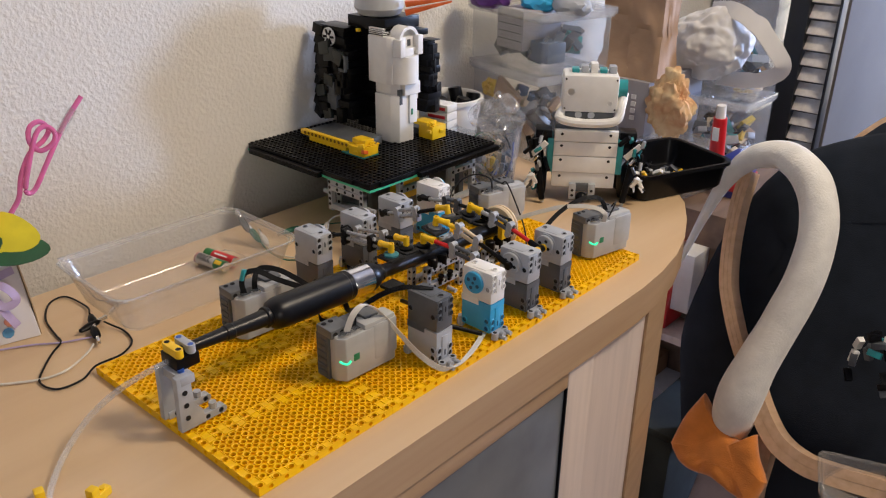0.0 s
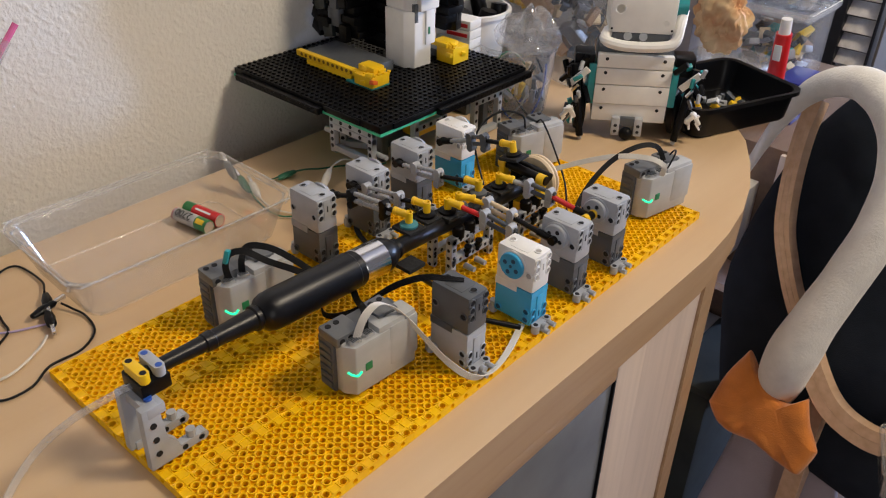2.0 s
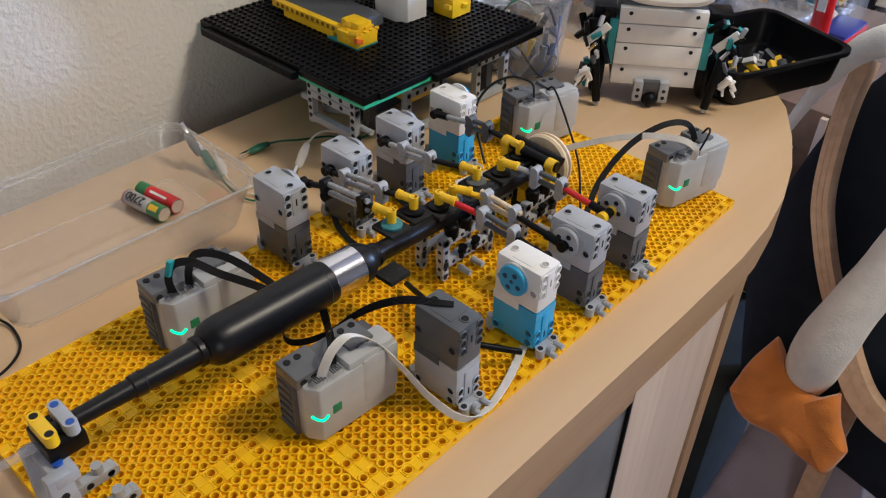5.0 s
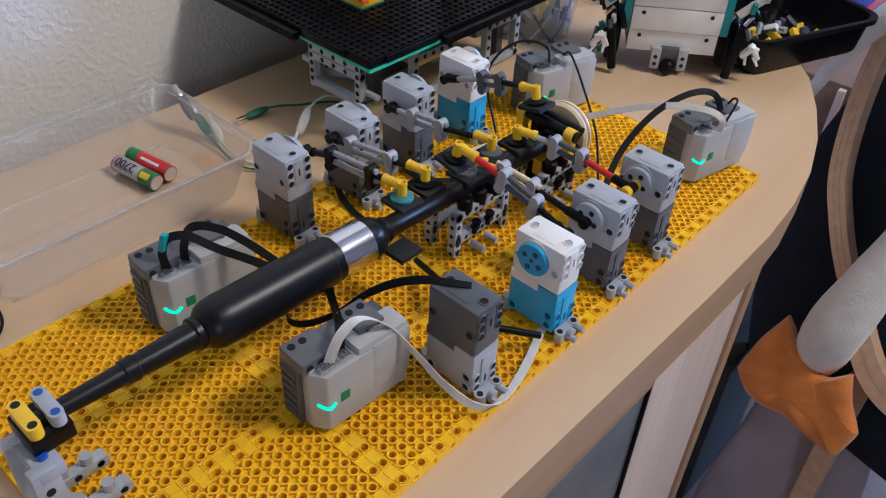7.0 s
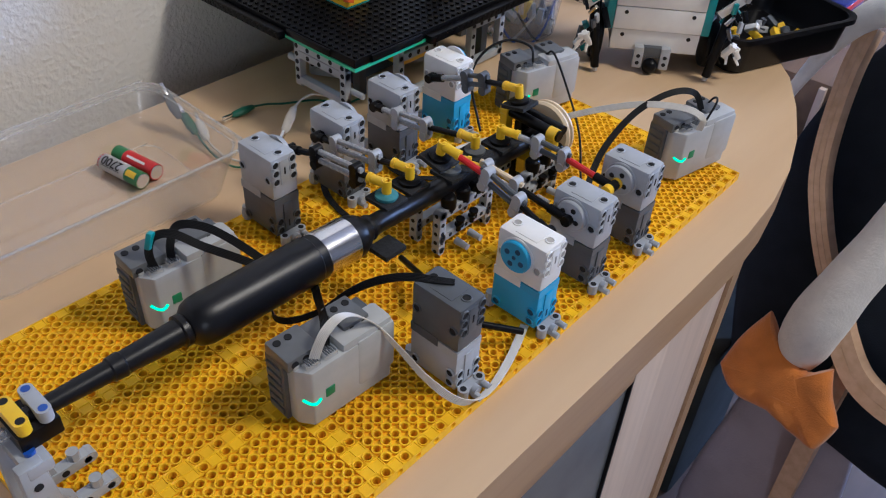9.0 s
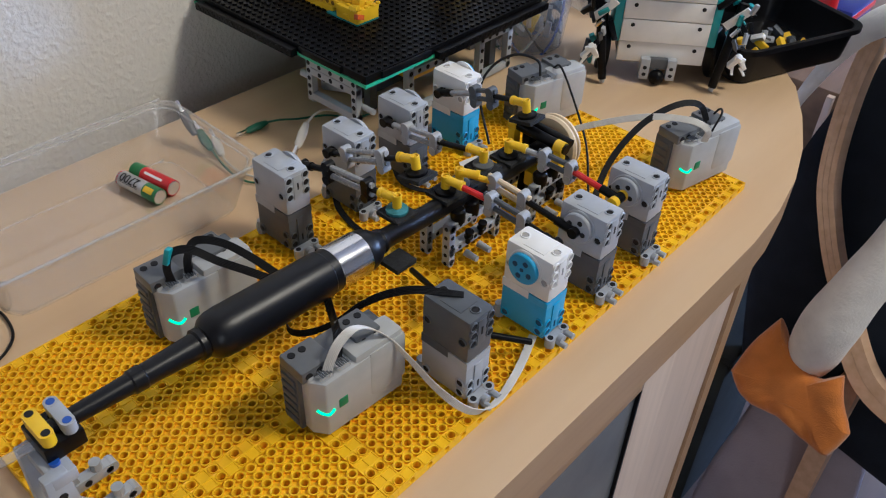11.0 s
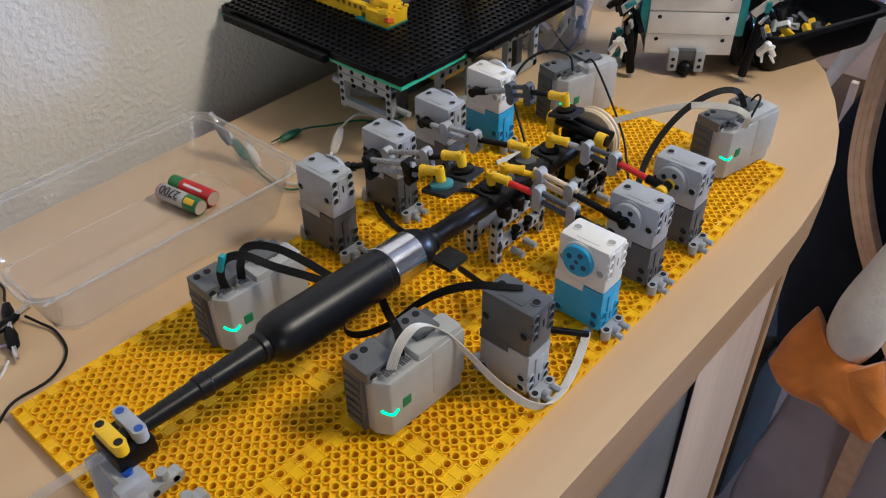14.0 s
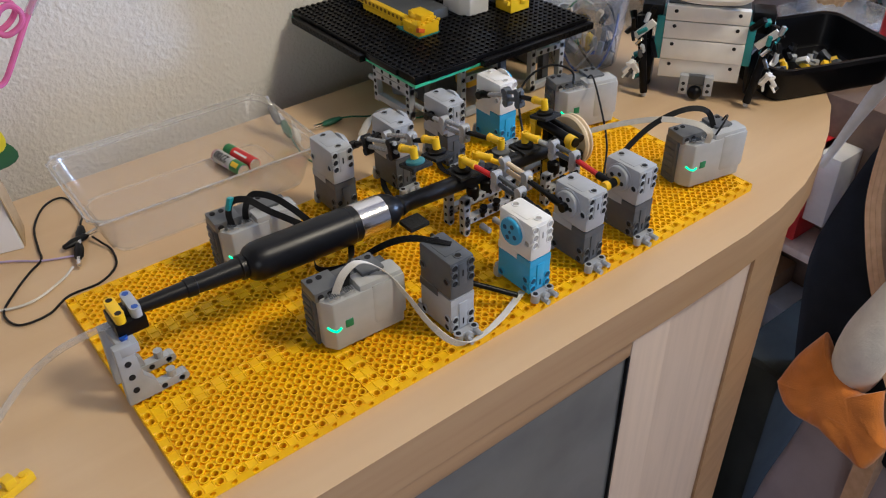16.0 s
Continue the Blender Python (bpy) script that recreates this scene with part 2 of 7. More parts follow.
PLASTER = plaster()
GREY_WALL = material("grey_painted_wall", (0.42, 0.40, 0.40), 0.8, vary=0.04, scale=4, bump=0.0004, bump_scale=300)
BEECH = material("pale_beech_laminate", (0.645, 0.46, 0.275), 0.32, vary=0.06, scale=9, bump=0.00002, bump_scale=500, second=(0.60, 0.415, 0.24), stretch=(0.25, 3, 3))
BEECH_EDGE = material("beech_edge_band", (0.50, 0.33, 0.19), 0.4, vary=0.10, scale=12, stretch=(0.25, 2, 5), second=(0.43, 0.27, 0.15))
BEECH_FRONT = material("whitened_wood_front", (0.78, 0.65, 0.57), 0.45, vary=0.06, scale=20, stretch=(4, 4, 0.25))
BENTWOOD = material("bent_beech_chair_wood", (0.66, 0.45, 0.30), 0.38, vary=0.1, scale=25, second=(0.56, 0.36, 0.22), stretch=(3, 3, 0.5))
DARK_GLASS = material("dark_smoked_glass", (0.20, 0.215, 0.23), 0.2, vary=0.2, scale=6)
FLOOR_WOOD = material("dark_floor_boards", (0.16, 0.10, 0.075), 0.4, vary=0.15, scale=8, stretch=(0.3, 3, 1))

WALL_Y, BACK_Y, EDGE_Y = 0.535, 0.474, -0.044


def flat_box(name, mat, label, category, x0, x1, y0, y1, z0, z1, bevel=0.0):
    bm = bmesh.new()
    bm_box(bm, x0, x1, y0, y1, z0, z1, bevel)
    return solid(name, bm, mat, label, category, kind="structure")


flat_box("wall_north", PLASTER, "rough white textured plaster wall behind the sideboard", "wall", -2.6, 3.3, WALL_Y, WALL_Y + 0.12, -0.80, 1.95)
flat_box("floor", FLOOR_WOOD, "dark wooden floor boards below the sideboard", "floor", -2.6, 3.3, -2.8, WALL_Y, -0.86, -0.80)
flat_box("wall_east", GREY_WALL, "plain grey painted wall beyond the shelves", "wall", 3.3, 3.42, -2.8, WALL_Y + 0.12, -0.80, 1.95)
flat_box("wall_south", GREY_WALL, "plain grey painted wall of the room", "wall", -2.6, 3.3, -2.92, -2.8, -0.80, 1.95)
flat_box("wall_west", GREY_WALL, "plain grey painted wall of the room", "wall", -2.72, -2.6, -2.8, WALL_Y + 0.12, -0.80, 1.95)
flat_box("ceiling", GREY_WALL, "plain painted ceiling of the room", "ceiling", -2.72, 3.42, -2.92, WALL_Y + 0.12, 1.95, 2.05)


# ---- the sideboard with a rounded end ----
def front_line(inset=0.0, x_end=0.96):
    """The top's front edge: straight, then curving back towards the wall."""
    pts = [(-1.5, EDGE_Y + inset)]
    for x, y in ((-0.6, -0.043), (0.2, -0.043), (0.44, -0.045), (0.54, -0.044), (0.60, -0.039), (0.66, -0.028), (0.72, -0.009), (0.78, 0.018), (0.84, 0.052), (0.89, 0.092), (0.935, 0.145), (0.965, 0.21), (0.985, 0.30), (0.99, 0.40), (0.99, BACK_Y)):
        pts.append((x - inset * (0.6 if x > 0.7 else 0.2), y + inset if y < 0.3 else y))
    return pts


def slab(bm, line, z0, z1, back):
    pts = line + [(line[-1][0], back), (line[0][0], back)] if line[-1][1] < back - 1e-4 else line + [(line[0][0], back)]
    lo = [bm.verts.new((x, y, z0)) for x, y in pts]
    hi = [bm.verts.new((x, y, z1)) for x, y in pts]
    for i in range(len(pts)):
        j = (i + 1) % len(pts)
        bm.faces.new((lo[i], lo[j], hi[j], hi[i]))
    bm.faces.new(hi)
    bm.faces.new(lo[::-1])


def sideboard():
    t = thing("sideboard", "pale beech sideboard with a rounded end and glazed doors", "sideboard")
    bm = bmesh.new()
    slab(bm, front_line(), -0.047, 0.0, BACK_Y)
    es = [e for e in bm.edges if abs(e.verts[0].co.z) < 1e-6 and abs(e.verts[1].co.z) < 1e-6]
    bmesh.ops.bevel(bm, geom=es, offset=0.0035, segments=4, profile=0.5, affect="EDGES")
    for f in bm.faces:
        f.material_index = 0 if f.normal.z > 0.9 else 1
    top = part("worktop", bm, (BEECH, BEECH_EDGE), t)
    for f in top.data.polygons:
        f.material_index = 0 if f.normal.z > 0.6 else 1
    bm = bmesh.new()
    slab(bm, front_line(0.014), -0.79, -0.0475, BACK_Y)
    part("carcass", bm, BEECH_FRONT, t)
    # end post that follows the curve
    bm = bmesh.new()
    line = [(x, y - 0.004) for x, y in front_line(0.014) if 0.58 < x < 0.73]
    lo = [bm.verts.new((x, y, -0.79)) for x, y in line] + [bm.verts.new((x, y + 0.012, -0.79)) for x, y in line[::-1]]
    hi = [bm.verts.new((v.co.x, v.co.y, -0.0475)) for v in lo]
    for i in range(len(lo)):
        j = (i + 1) % len(lo)
        bm.faces.new((lo[i], lo[j], hi[j], hi[i]))
    part("corner_post", bm, BEECH_EDGE, t)
    # glazed door with its pale frame
    fy = EDGE_Y + 0.006
    d = part("door", bmesh_box(0.3975, 0.452, fy, fy + 0.012, -0.78, -0.050, 0.003), BEECH_FRONT, t)
    part("door_rail", bmesh_box(-0.6, 0.3970, fy, fy + 0.012, -0.36, -0.292, 0.003), BEECH_FRONT, d)
    part("door_rail", bmesh_box(-0.6, 0.3970, fy, fy + 0.012, -0.0765, -0.050, 0.003), BEECH_EDGE, d, "beech rail under the worktop")
    part("pane", bmesh_box(-0.6, 0.3970, fy + 0.004, fy + 0.010, -0.2918, -0.0770, 0.0), DARK_GLASS, d, "dark smoked glass pane")
    # solid black strip in the corner between pane and stile
    part("pane_strip", bmesh_box(0.3952, 0.3972, fy + 0.0005, fy + 0.004, -0.2918, -0.0770, 0.0), BLACK, d, "black strip beside the pane")
    return t


def bmesh_box(*a):
    bm = bmesh.new()
    bm_box(bm, *a)
    return bm


sideboard()


# ---- yellow base of pinned plates ----
def base_plate_mesh():
    """One plate of 19 by 11 modules: rings round the pin holes, ribs between them, a solid rim with side holes."""
    bm = bmesh.new()
    P, NX, NY, T = 0.008, 19, 11, 0.008
    n = 16
    web = T - 0.0003

    def ring(cx, cy, inner, outer, ztop, zlow):
        a = [[bm.verts.new((cx + r * math.cos(2 * math.pi * k / n), cy + r * math.sin(2 * math.pi * k / n), z)) for k in range(n)] for r, z in ((inner, 0.0003), (inner, ztop - 0.0003), (inner + 0.0003, ztop), (outer, ztop), (outer, zlow))]
        for p, s in zip(a, a[1:]):
            for k in range(n):
                bm.faces.new((p[k], p[(k + 1) % n], s[(k + 1) % n], s[k]))
        bm.faces.new(a[0])
        return a[4]

    def cell(cx, cy, inner, outer, ztop, zlow, zsq):
        out = ring(cx, cy, inner, outer, ztop, zlow)
        h = P / 2
        sq = []
        for k in range(n):
            c, s = math.cos(2 * math.pi * k / n), math.sin(2 * math.pi * k / n)
            m = max(abs(c), abs(s))
            sq.append(bm.verts.new((cx + h * c / m, cy + h * s / m, zsq)))
        for k in range(n):
            bm.faces.new((out[k], out[(k + 1) % n], sq[(k + 1) % n], sq[k]))

    for i in range(NX):
        for j in range(NY):
            cx, cy = (i + 0.5) * P, (j + 0.5) * P
            rim = i in (0, NX - 1) or j in (0, NY - 1)
            if rim:
                # the rim's inner faces, down to the sunken web
                c = [(cx - P / 2, cy - P / 2), (cx + P / 2, cy - P / 2), (cx + P / 2, cy + P / 2), (cx - P / 2, cy + P / 2)]
                for k, inside in enumerate((j == NY - 1, i == 0, j == 0, i == NX - 1)):
                    if inside:
                        (xa, ya), (xb, yb) = c[k], c[(k + 1) % 4]
                        bm.faces.new([bm.verts.new(v) for v in ((xa, ya, T), (xb, yb, T), (xb, yb, T - 0.0045), (xa, ya, T - 0.0045))])
            if rim and (i + j) % 2 == 1:
                # a solid module with a shallow sunken panel
                for (h0, z0), (h1, z1) in (((0.004, T), (0.0033, T)), ((0.0033, T), (0.0031, T - 0.0006))):
                    p, q = ([bm.verts.new((cx + a * h, cy + b * h, z)) for a, b in ((-1, -1), (1, -1), (1, 1), (-1, 1))] for h, z in ((h0, z0), (h1, z1)))
                    for k in range(4):
                        bm.faces.new((p[k], p[(k + 1) % 4], q[(k + 1) % 4], q[k]))
                bm.faces.new(q)
            elif rim:
                cell(cx, cy, 0.0026, 0.0034, T, T - 0.0009, T)
            else:
                cell(cx, cy, 0.0024, 0.0036, T, T - 0.0024, T - 0.0024)
                for dx, dy in ((1, 0), (0, 1)):
                    if (dx and i < NX - 1) or (dy and j < NY - 1):
                        w, l = 0.0009, 0.0007
                        x, y = cx + dx * P / 2, cy + dy * P / 2
                        a, b = (l, w) if dx else (w, l)
                        q = [bm.verts.new((x + s * a, y + u * b, z)) for z in (T - 0.0028, T - 0.0006) for s, u in ((-1, -1), (1, -1), (1, 1), (-1, 1))]
                        bm.faces.new(q[4:])
                        for k in range(4):
                            bm.faces.new((q[k], q[(k + 1) % 4], q[4 + (k + 1) % 4], q[4 + k]))

    def side(count, place):
        """A side wall of count modules with a hole at every second one."""
        for i in range(count):
            h = P / 2
            if i % 2 == 0:
                bm.faces.new([bm.verts.new(place(i * P + a, 0, z)) for a, z in ((0, 0), (P, 0), (P, T), (0, T))])
                continue
            sq, ri, de = [], [], []
            for k in range(n):
                c, s = math.cos(2 * math.pi * k / n), math.sin(2 * math.pi * k / n)
                m = max(abs(c), abs(s))
                sq.append(bm.verts.new(place(i * P + h + h * c / m, 0, h + h * s / m)))
                ri.append(bm.verts.new(place(i * P + h + 0.0024 * c, 0, h + 0.0024 * s)))
                de.append(bm.verts.new(place(i * P + h + 0.0024 * c, 0.003, h + 0.0024 * s)))
            for p, s in ((sq, ri), (ri, de)):
                for k in range(n):
                    bm.faces.new((p[k], p[(k + 1) % n], s[(k + 1) % n], s[k]))
            bm.faces.new(de)

    side(NX, lambda u, d, z: (u, d + 0.0001, z))
    side(NX, lambda u, d, z: (u, NY * P - d - 0.0001, z))
    side(NY, lambda u, d, z: (d + 0.0001, u, z))
    side(NY, lambda u, d, z: (NX * P - d - 0.0001, u, z))
    bm.faces.new([bm.verts.new(p) for p in ((0, 0, 0), (NX * P, 0, 0), (NX * P, NY * P, 0), (0, NY * P, 0))])
    return mesh_of("base_plate", bm, YELLOW, 40)


base = thing("base_board", "yellow plastic base of pinned perforated plates on the sideboard", "base board")
PLATE = base_plate_mesh()
for i in range(4):
    for j in range(3):
        share("base_plate", PLATE, base, pose(i * 0.152, j * 0.088, 0.0))


# ---- motors ----
# shade inside holes of azure parts, put into a darker azure
TEAL_HOLE = material("hole_shadow_azure", (0.008, 0.07, 0.15), 0.6)


def motor(name, label, at, top, bottom, disc_side, disc=None, disc_z=0.055, foot=True):
    """A block motor on its foot: 24 by 40 by 74 mm, its narrow side with the foot towards -y."""
    t = thing(name, label, "motor", at, group="motors on the yellow base")
    W, D, H, S = 0.012, 0.040, 0.070, 0.034
    bm = bmesh.new()
    bm_box(bm, -W, W, 0, D, S, H, 0.0030)
    # lip that drops over the lower half on one side
    bm_box(bm, -W, W, D * 0.42, D, S - 0.005, S + 0.002)
    bm_cyl(bm, (-W + 0.004, D - 0.002, H - 0.004), (W - 0.004, D - 0.002, H - 0.004), 0.003)
    def boss(b, at, axis, low):
        """A raised rim round a pin hole."""
        bm_lathe(b, at, axis, ((-0.0005, 0.0036), (0.0005, 0.0036), (0.0008, 0.0033), (0.0008, 0.0028), (-0.0004, 0.0027)), 14)

    spots = [((x, 0.0, z), (0, -1, 0)) for z in (0.005, 0.013, H - 0.020, H - 0.0125, H - 0.005) for x in (-0.008, 0.008)]
    spots += [((sx * W, y, z), (sx, 0, 0)) for sx in (-1, 1) for y, z in ((0.005, 0.005), (0.005, 0.0135), (0.035, 0.005), (0.005, H - 0.019), (0.035, H - 0.019))]
    spots += [((0, y, H), (0, 0, 1)) for y in (0.006, 0.033)]
    for at_, axis in spots:
        if at_[2] > S:
            boss(bm, at_, axis, False)
    # shallow ledges along the top
    bm_box(bm, -W + 0.0035, W - 0.0035, 0.0105, 0.0285, H - 0.001, H + 0.0004, 0.0003)
    bm_box(bm, -0.0040, 0.0040, -0.0006, 0.001, H - 0.024, H - 0.003, 0.0004)
    up = part("upper_case", bm, top, t)
    bm = bmesh.new()
    for at_, axis in spots:
        if at_[2] < S:
            boss(bm, at_, axis, True)
    bm_box(bm, -0.0040, 0.0040, -0.0006, 0.001, 0.003, 0.028, 0.0004)
    bm_box(bm, -W + 0.0003, W - 0.0003, 0.0003, D - 0.0003, 0, S - 0.0051, 0.001)
    bm_box(bm, -W + 0.0003, W - 0.0003, 0.0003, D * 0.42 - 0.0002, S - 0.006, S - 0.0002)
    part("lower_case", bm, bottom, t)
    # pin holes on the narrow side, the wide sides and the top: discs in hole-shade colours
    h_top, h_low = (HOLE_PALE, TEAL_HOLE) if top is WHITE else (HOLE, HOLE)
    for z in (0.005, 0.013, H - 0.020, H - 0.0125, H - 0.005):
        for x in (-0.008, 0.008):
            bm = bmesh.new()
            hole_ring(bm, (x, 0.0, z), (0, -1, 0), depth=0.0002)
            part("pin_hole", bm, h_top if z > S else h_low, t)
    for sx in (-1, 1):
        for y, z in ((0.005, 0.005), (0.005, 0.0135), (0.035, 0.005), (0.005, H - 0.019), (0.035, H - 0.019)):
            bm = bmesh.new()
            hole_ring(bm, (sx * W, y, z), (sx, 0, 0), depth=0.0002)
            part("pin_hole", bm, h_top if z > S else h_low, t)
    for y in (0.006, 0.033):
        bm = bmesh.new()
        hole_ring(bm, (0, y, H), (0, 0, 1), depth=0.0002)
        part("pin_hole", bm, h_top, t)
    # thin bars on the face whose dark colour stands for shaded recesses
    for z in (H - 0.0125, 0.009):
        bm = bmesh.new()
        bm_box(bm, -0.0006, 0.0006, -0.0009, 0.001, z - 0.003, z + 0.003)
        bm_box(bm, -0.0095, -0.0065, -0.0004, 0.001, z + 0.0005, z + 0.0030)
        bm_box(bm, 0.0065, 0.0095, -0.0004, 0.001, z + 0.0005, z + 0.0030)
        part("recess_shade", bm, h_top if z > S else h_low, t)
    if disc is not None:
        s = disc_side
        zc = disc_z
        bm = bmesh.new()
        bm_lathe(bm, (s * (W - 0.001), 0.022, zc), (s, 0, 0), ((0, 0.0138), (0.0014, 0.0138), (0.0019, 0.0130)), 28)
        hub = part("collar", bm, top, t)
        bm = bmesh.new()
        bm_lathe(bm, (s * W, 0.022, zc), (s, 0, 0), ((0, 0.0122), (0.0030, 0.0122), (0.0038, 0.0115), (0.004, 0.003)), 28)
        d = part("drive_disc", bm, disc, t)
        # disc holes are raised dots with the hole's shade as their colour
        for a in range(5):
            dy, dz = (0, 0) if a == 4 else (0.0065 * math.cos(a * math.pi / 2 + 0.4), 0.0065 * math.sin(a * math.pi / 2 + 0.4))
            bm = bmesh.new()
            hole_ring(bm, (s * (W + 0.0036), 0.022 + dy, zc + dz), (s, 0, 0), 0.0021 if a < 4 else 0.0016, depth=0.0007)
            share("disc_hole", mesh_of("disc_hole", bm, TEAL_HOLE if disc is AZURE else HOLE), d, Matrix())
    if foot:
        bm = bmesh.new()
        for x in (-0.008, 0.008):
            bm_cyl(bm, (x, -0.004, -0.006), (x, -0.004, 0.002), 0.0038, n=14)
        bm_box(bm, -0.009, 0.009, -0.0062, 0.0, -0.0055, 0.0015, 0.0006)
        bm_cyl(bm, (0, -0.004, -0.002), (0, -0.010, -0.002), 0.0036, n=14)
        bm_cyl(bm, (0.008, -0.004, -0.002), (0.008, -0.0135, -0.002), 0.0024, n=12)
        bm_cyl(bm, (-0.002, -0.004, -0.004), (-0.002, -0.0145, -0.004), 0.0024, n=12)
        ft = part("foot", bm, LIGHT_GREY, t, "light grey pin connector foot")
        # dark dots paint the depth of the foot's holes
        for x in (-0.008, 0.008):
            bm = bmesh.new()
            hole_ring(bm, (x, -0.004, 0.002), (0, 0, 1), 0.0022, depth=0.0003)
            share("foot_hole", mesh_of("foot_hole", bm, HOLE), ft, Matrix())
        bm = bmesh.new()
        bm_box(bm, -0.011, 0.011, D, D + 0.007, -0.006, 0.002, 0.001)
        bm_cyl(bm, (-0.008, D + 0.003, -0.006), (-0.008, D + 0.003, 0.006), 0.0036, n=12)
        part("rear_foot", bm, LIGHT_GREY, t)
    return t


GREY_M = "light grey and dark grey block motor standing on the yellow base"
MB = 0.014
front = {
    "dark": motor("motor", "upside-down block motor, dark grey above light grey", pose(0.239, 0.013, MB), DARK_GREY, LIGHT_GREY, 1),
    "white": motor("motor", "white and azure block motor with an azure drive disc", pose(0.320, 0.010, MB), WHITE, AZURE, -1, AZURE),
    "mid": motor("motor", GREY_M, pose(0.384, 0.010, MB), LIGHT_GREY, DARK_GREY, -1, LIGHT_GREY),
    "far": motor("motor", GREY_M, pose(0.448, 0.010, MB), LIGHT_GREY, DARK_GREY, -1, LIGHT_GREY),
}
rear = {
    "a": motor("motor", GREY_M, pose(0.259, 0.214, MB), LIGHT_GREY, DARK_GREY, 1, LIGHT_GREY, disc_z=0.0585),
    "b": motor("motor", GREY_M, pose(0.330, 0.214, MB), LIGHT_GREY, DARK_GREY, 1, LIGHT_GREY, disc_z=0.0585),
    "c": motor("motor", GREY_M, pose(0.397, 0.217, MB), LIGHT_GREY, DARK_GREY, 1, LIGHT_GREY, disc_z=0.0585),
    "d": motor("motor", "white and azure block motor standing on the yellow base", pose(0.469, 0.218, MB), WHITE, AZURE, 1, AZURE, disc_z=0.060),
}


# ---- battery hubs ----
def hub(at, label, lit=True):
    """A battery hub on its long edge: 74 mm long, 34 mm deep, 58 mm high; the lit front towards -y."""
    t = thing("battery_hub", label, "hub", at, group="hubs on the yellow base")
    bm = bmesh.new()
    bm_box(bm, 0.0, 0.072, 0.016, 0.034, 0.002, 0.050, 0.0012)
    bm_box(bm, 0.006, 0.066, 0.018, 0.032, 0.0, 0.003, 0.0005)
    for k in range(6):
        bm_box(bm, -0.0012, 0.001, 0.018, 0.032, 0.006 + k * 0.007, 0.0105 + k * 0.007, 0.0006)
    part("battery_box", bm, DARK_GREY, t, "dark grey ribbed battery box")
    bm = bmesh.new()
    bm_box(bm, 0.0, 0.024, 0.010, 0.033, 0.049, 0.058, 0.0012)
    bm_box(bm, 0.042, 0.062, 0.010, 0.033, 0.049, 0.058, 0.0012)
    bm_box(bm, 0.023, 0.043, 0.014, 0.033, 0.049, 0.0545, 0.0008)
    deck = part("pin_deck", bm, HUB_DARK, t)
    # deck holes: solid discs, their darkness painted by HOLE
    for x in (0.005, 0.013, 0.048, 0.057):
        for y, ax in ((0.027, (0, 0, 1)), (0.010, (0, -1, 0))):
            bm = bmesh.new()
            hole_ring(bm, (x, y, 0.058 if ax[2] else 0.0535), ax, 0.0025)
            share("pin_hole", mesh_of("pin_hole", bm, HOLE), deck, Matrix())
    # pale front with a chamfered corner and a raised right end
    bm = bmesh.new()
    out = [(0.003, 0.017), (0.003, 0.009), (0.0095, 0.0), (0.071, 0.0), (0.073, 0.002), (0.073, 0.017)]
    lo, hi = [bm.verts.new((x, y, 0.003)) for x, y in out], [bm.verts.new((x, y, 0.050)) for x, y in out]
    for i in range(6):
        j = (i + 1) % 6
        bm.faces.new((lo[i], lo[j], hi[j], hi[i]))
    bm.faces.new(hi)
    bm.faces.new(lo[::-1])
    bmesh.ops.bevel(bm, geom=[e for e in bm.edges], offset=0.0012, segments=2, profile=0.5, affect="EDGES")
    bm_box(bm, 0.0035, 0.008, 0.009, 0.0125, 0.049, 0.0525, 0.001)
    # the shell rises behind the ports and swells at the far end
    bm_box(bm, 0.034, 0.0735, 0.0008, 0.0195, 0.040, 0.0555, 0.0032)
    bm_box(bm, 0.044, 0.0745, -0.0008, 0.0180, 0.012, 0.0520, 0.0032)
    part("front_case", bm, HUB_GREY, t)
    # power light: a curved strip, and the square button
    bm = bmesh.new()
    bm_tube(bm, [(0.0053, 0.0054, 0.0258), (0.0066, 0.0037, 0.0243), (0.0083, 0.0015, 0.0233), (0.0103, -0.0002, 0.0229), (0.0125, -0.0003, 0.0234), (0.0145, -0.0003, 0.0250)], 0.0010, n=8, steps=4)
    part("status_light", bm, GREEN_LIGHT if lit else GREEN_BUTTON, t, "glowing green curved status light")
    box_part("power_button", GREEN_BUTTON, t, 0.0185, 0.0255, -0.0006, 0.002, 0.0225, 0.0300, 0.0006, "green square power button")
    for x in (0.0135, 0.0265):
        port = box_part("port", TUB_FROST, t, x - 0.0052, x + 0.0048, 0.0025, 0.0105, 0.0495, 0.0540, 0.0008, "clear plastic plug in its port")
        for k in range(5):
            box_part("contact", DARK_GREY, port, x - 0.0036 + k * 0.0016, x - 0.0028 + k * 0.0016, 0.0030, 0.0090, 0.0538, 0.0546, 0.0)
    return t


hubs = [
    hub(pose(0.139, 0.058, 0.008, 0, 0, -3), "grey battery hub with a glowing green light"),
    hub(pose(0.1215, 0.1915, 0.008, 0, 0, -3), "grey battery hub behind the black pipe"),
    hub(pose(0.540, 0.036, 0.008, 0, 0, -12), "grey battery hub at the base's far corner"),
    hub(pose(0.528, 0.199, 0.008, 0, 0, -14), "grey battery hub beside the white motor"),
]


# ---- the pipe ----
def pipe_z(x):
    return 0.0765 - 0.048 * x


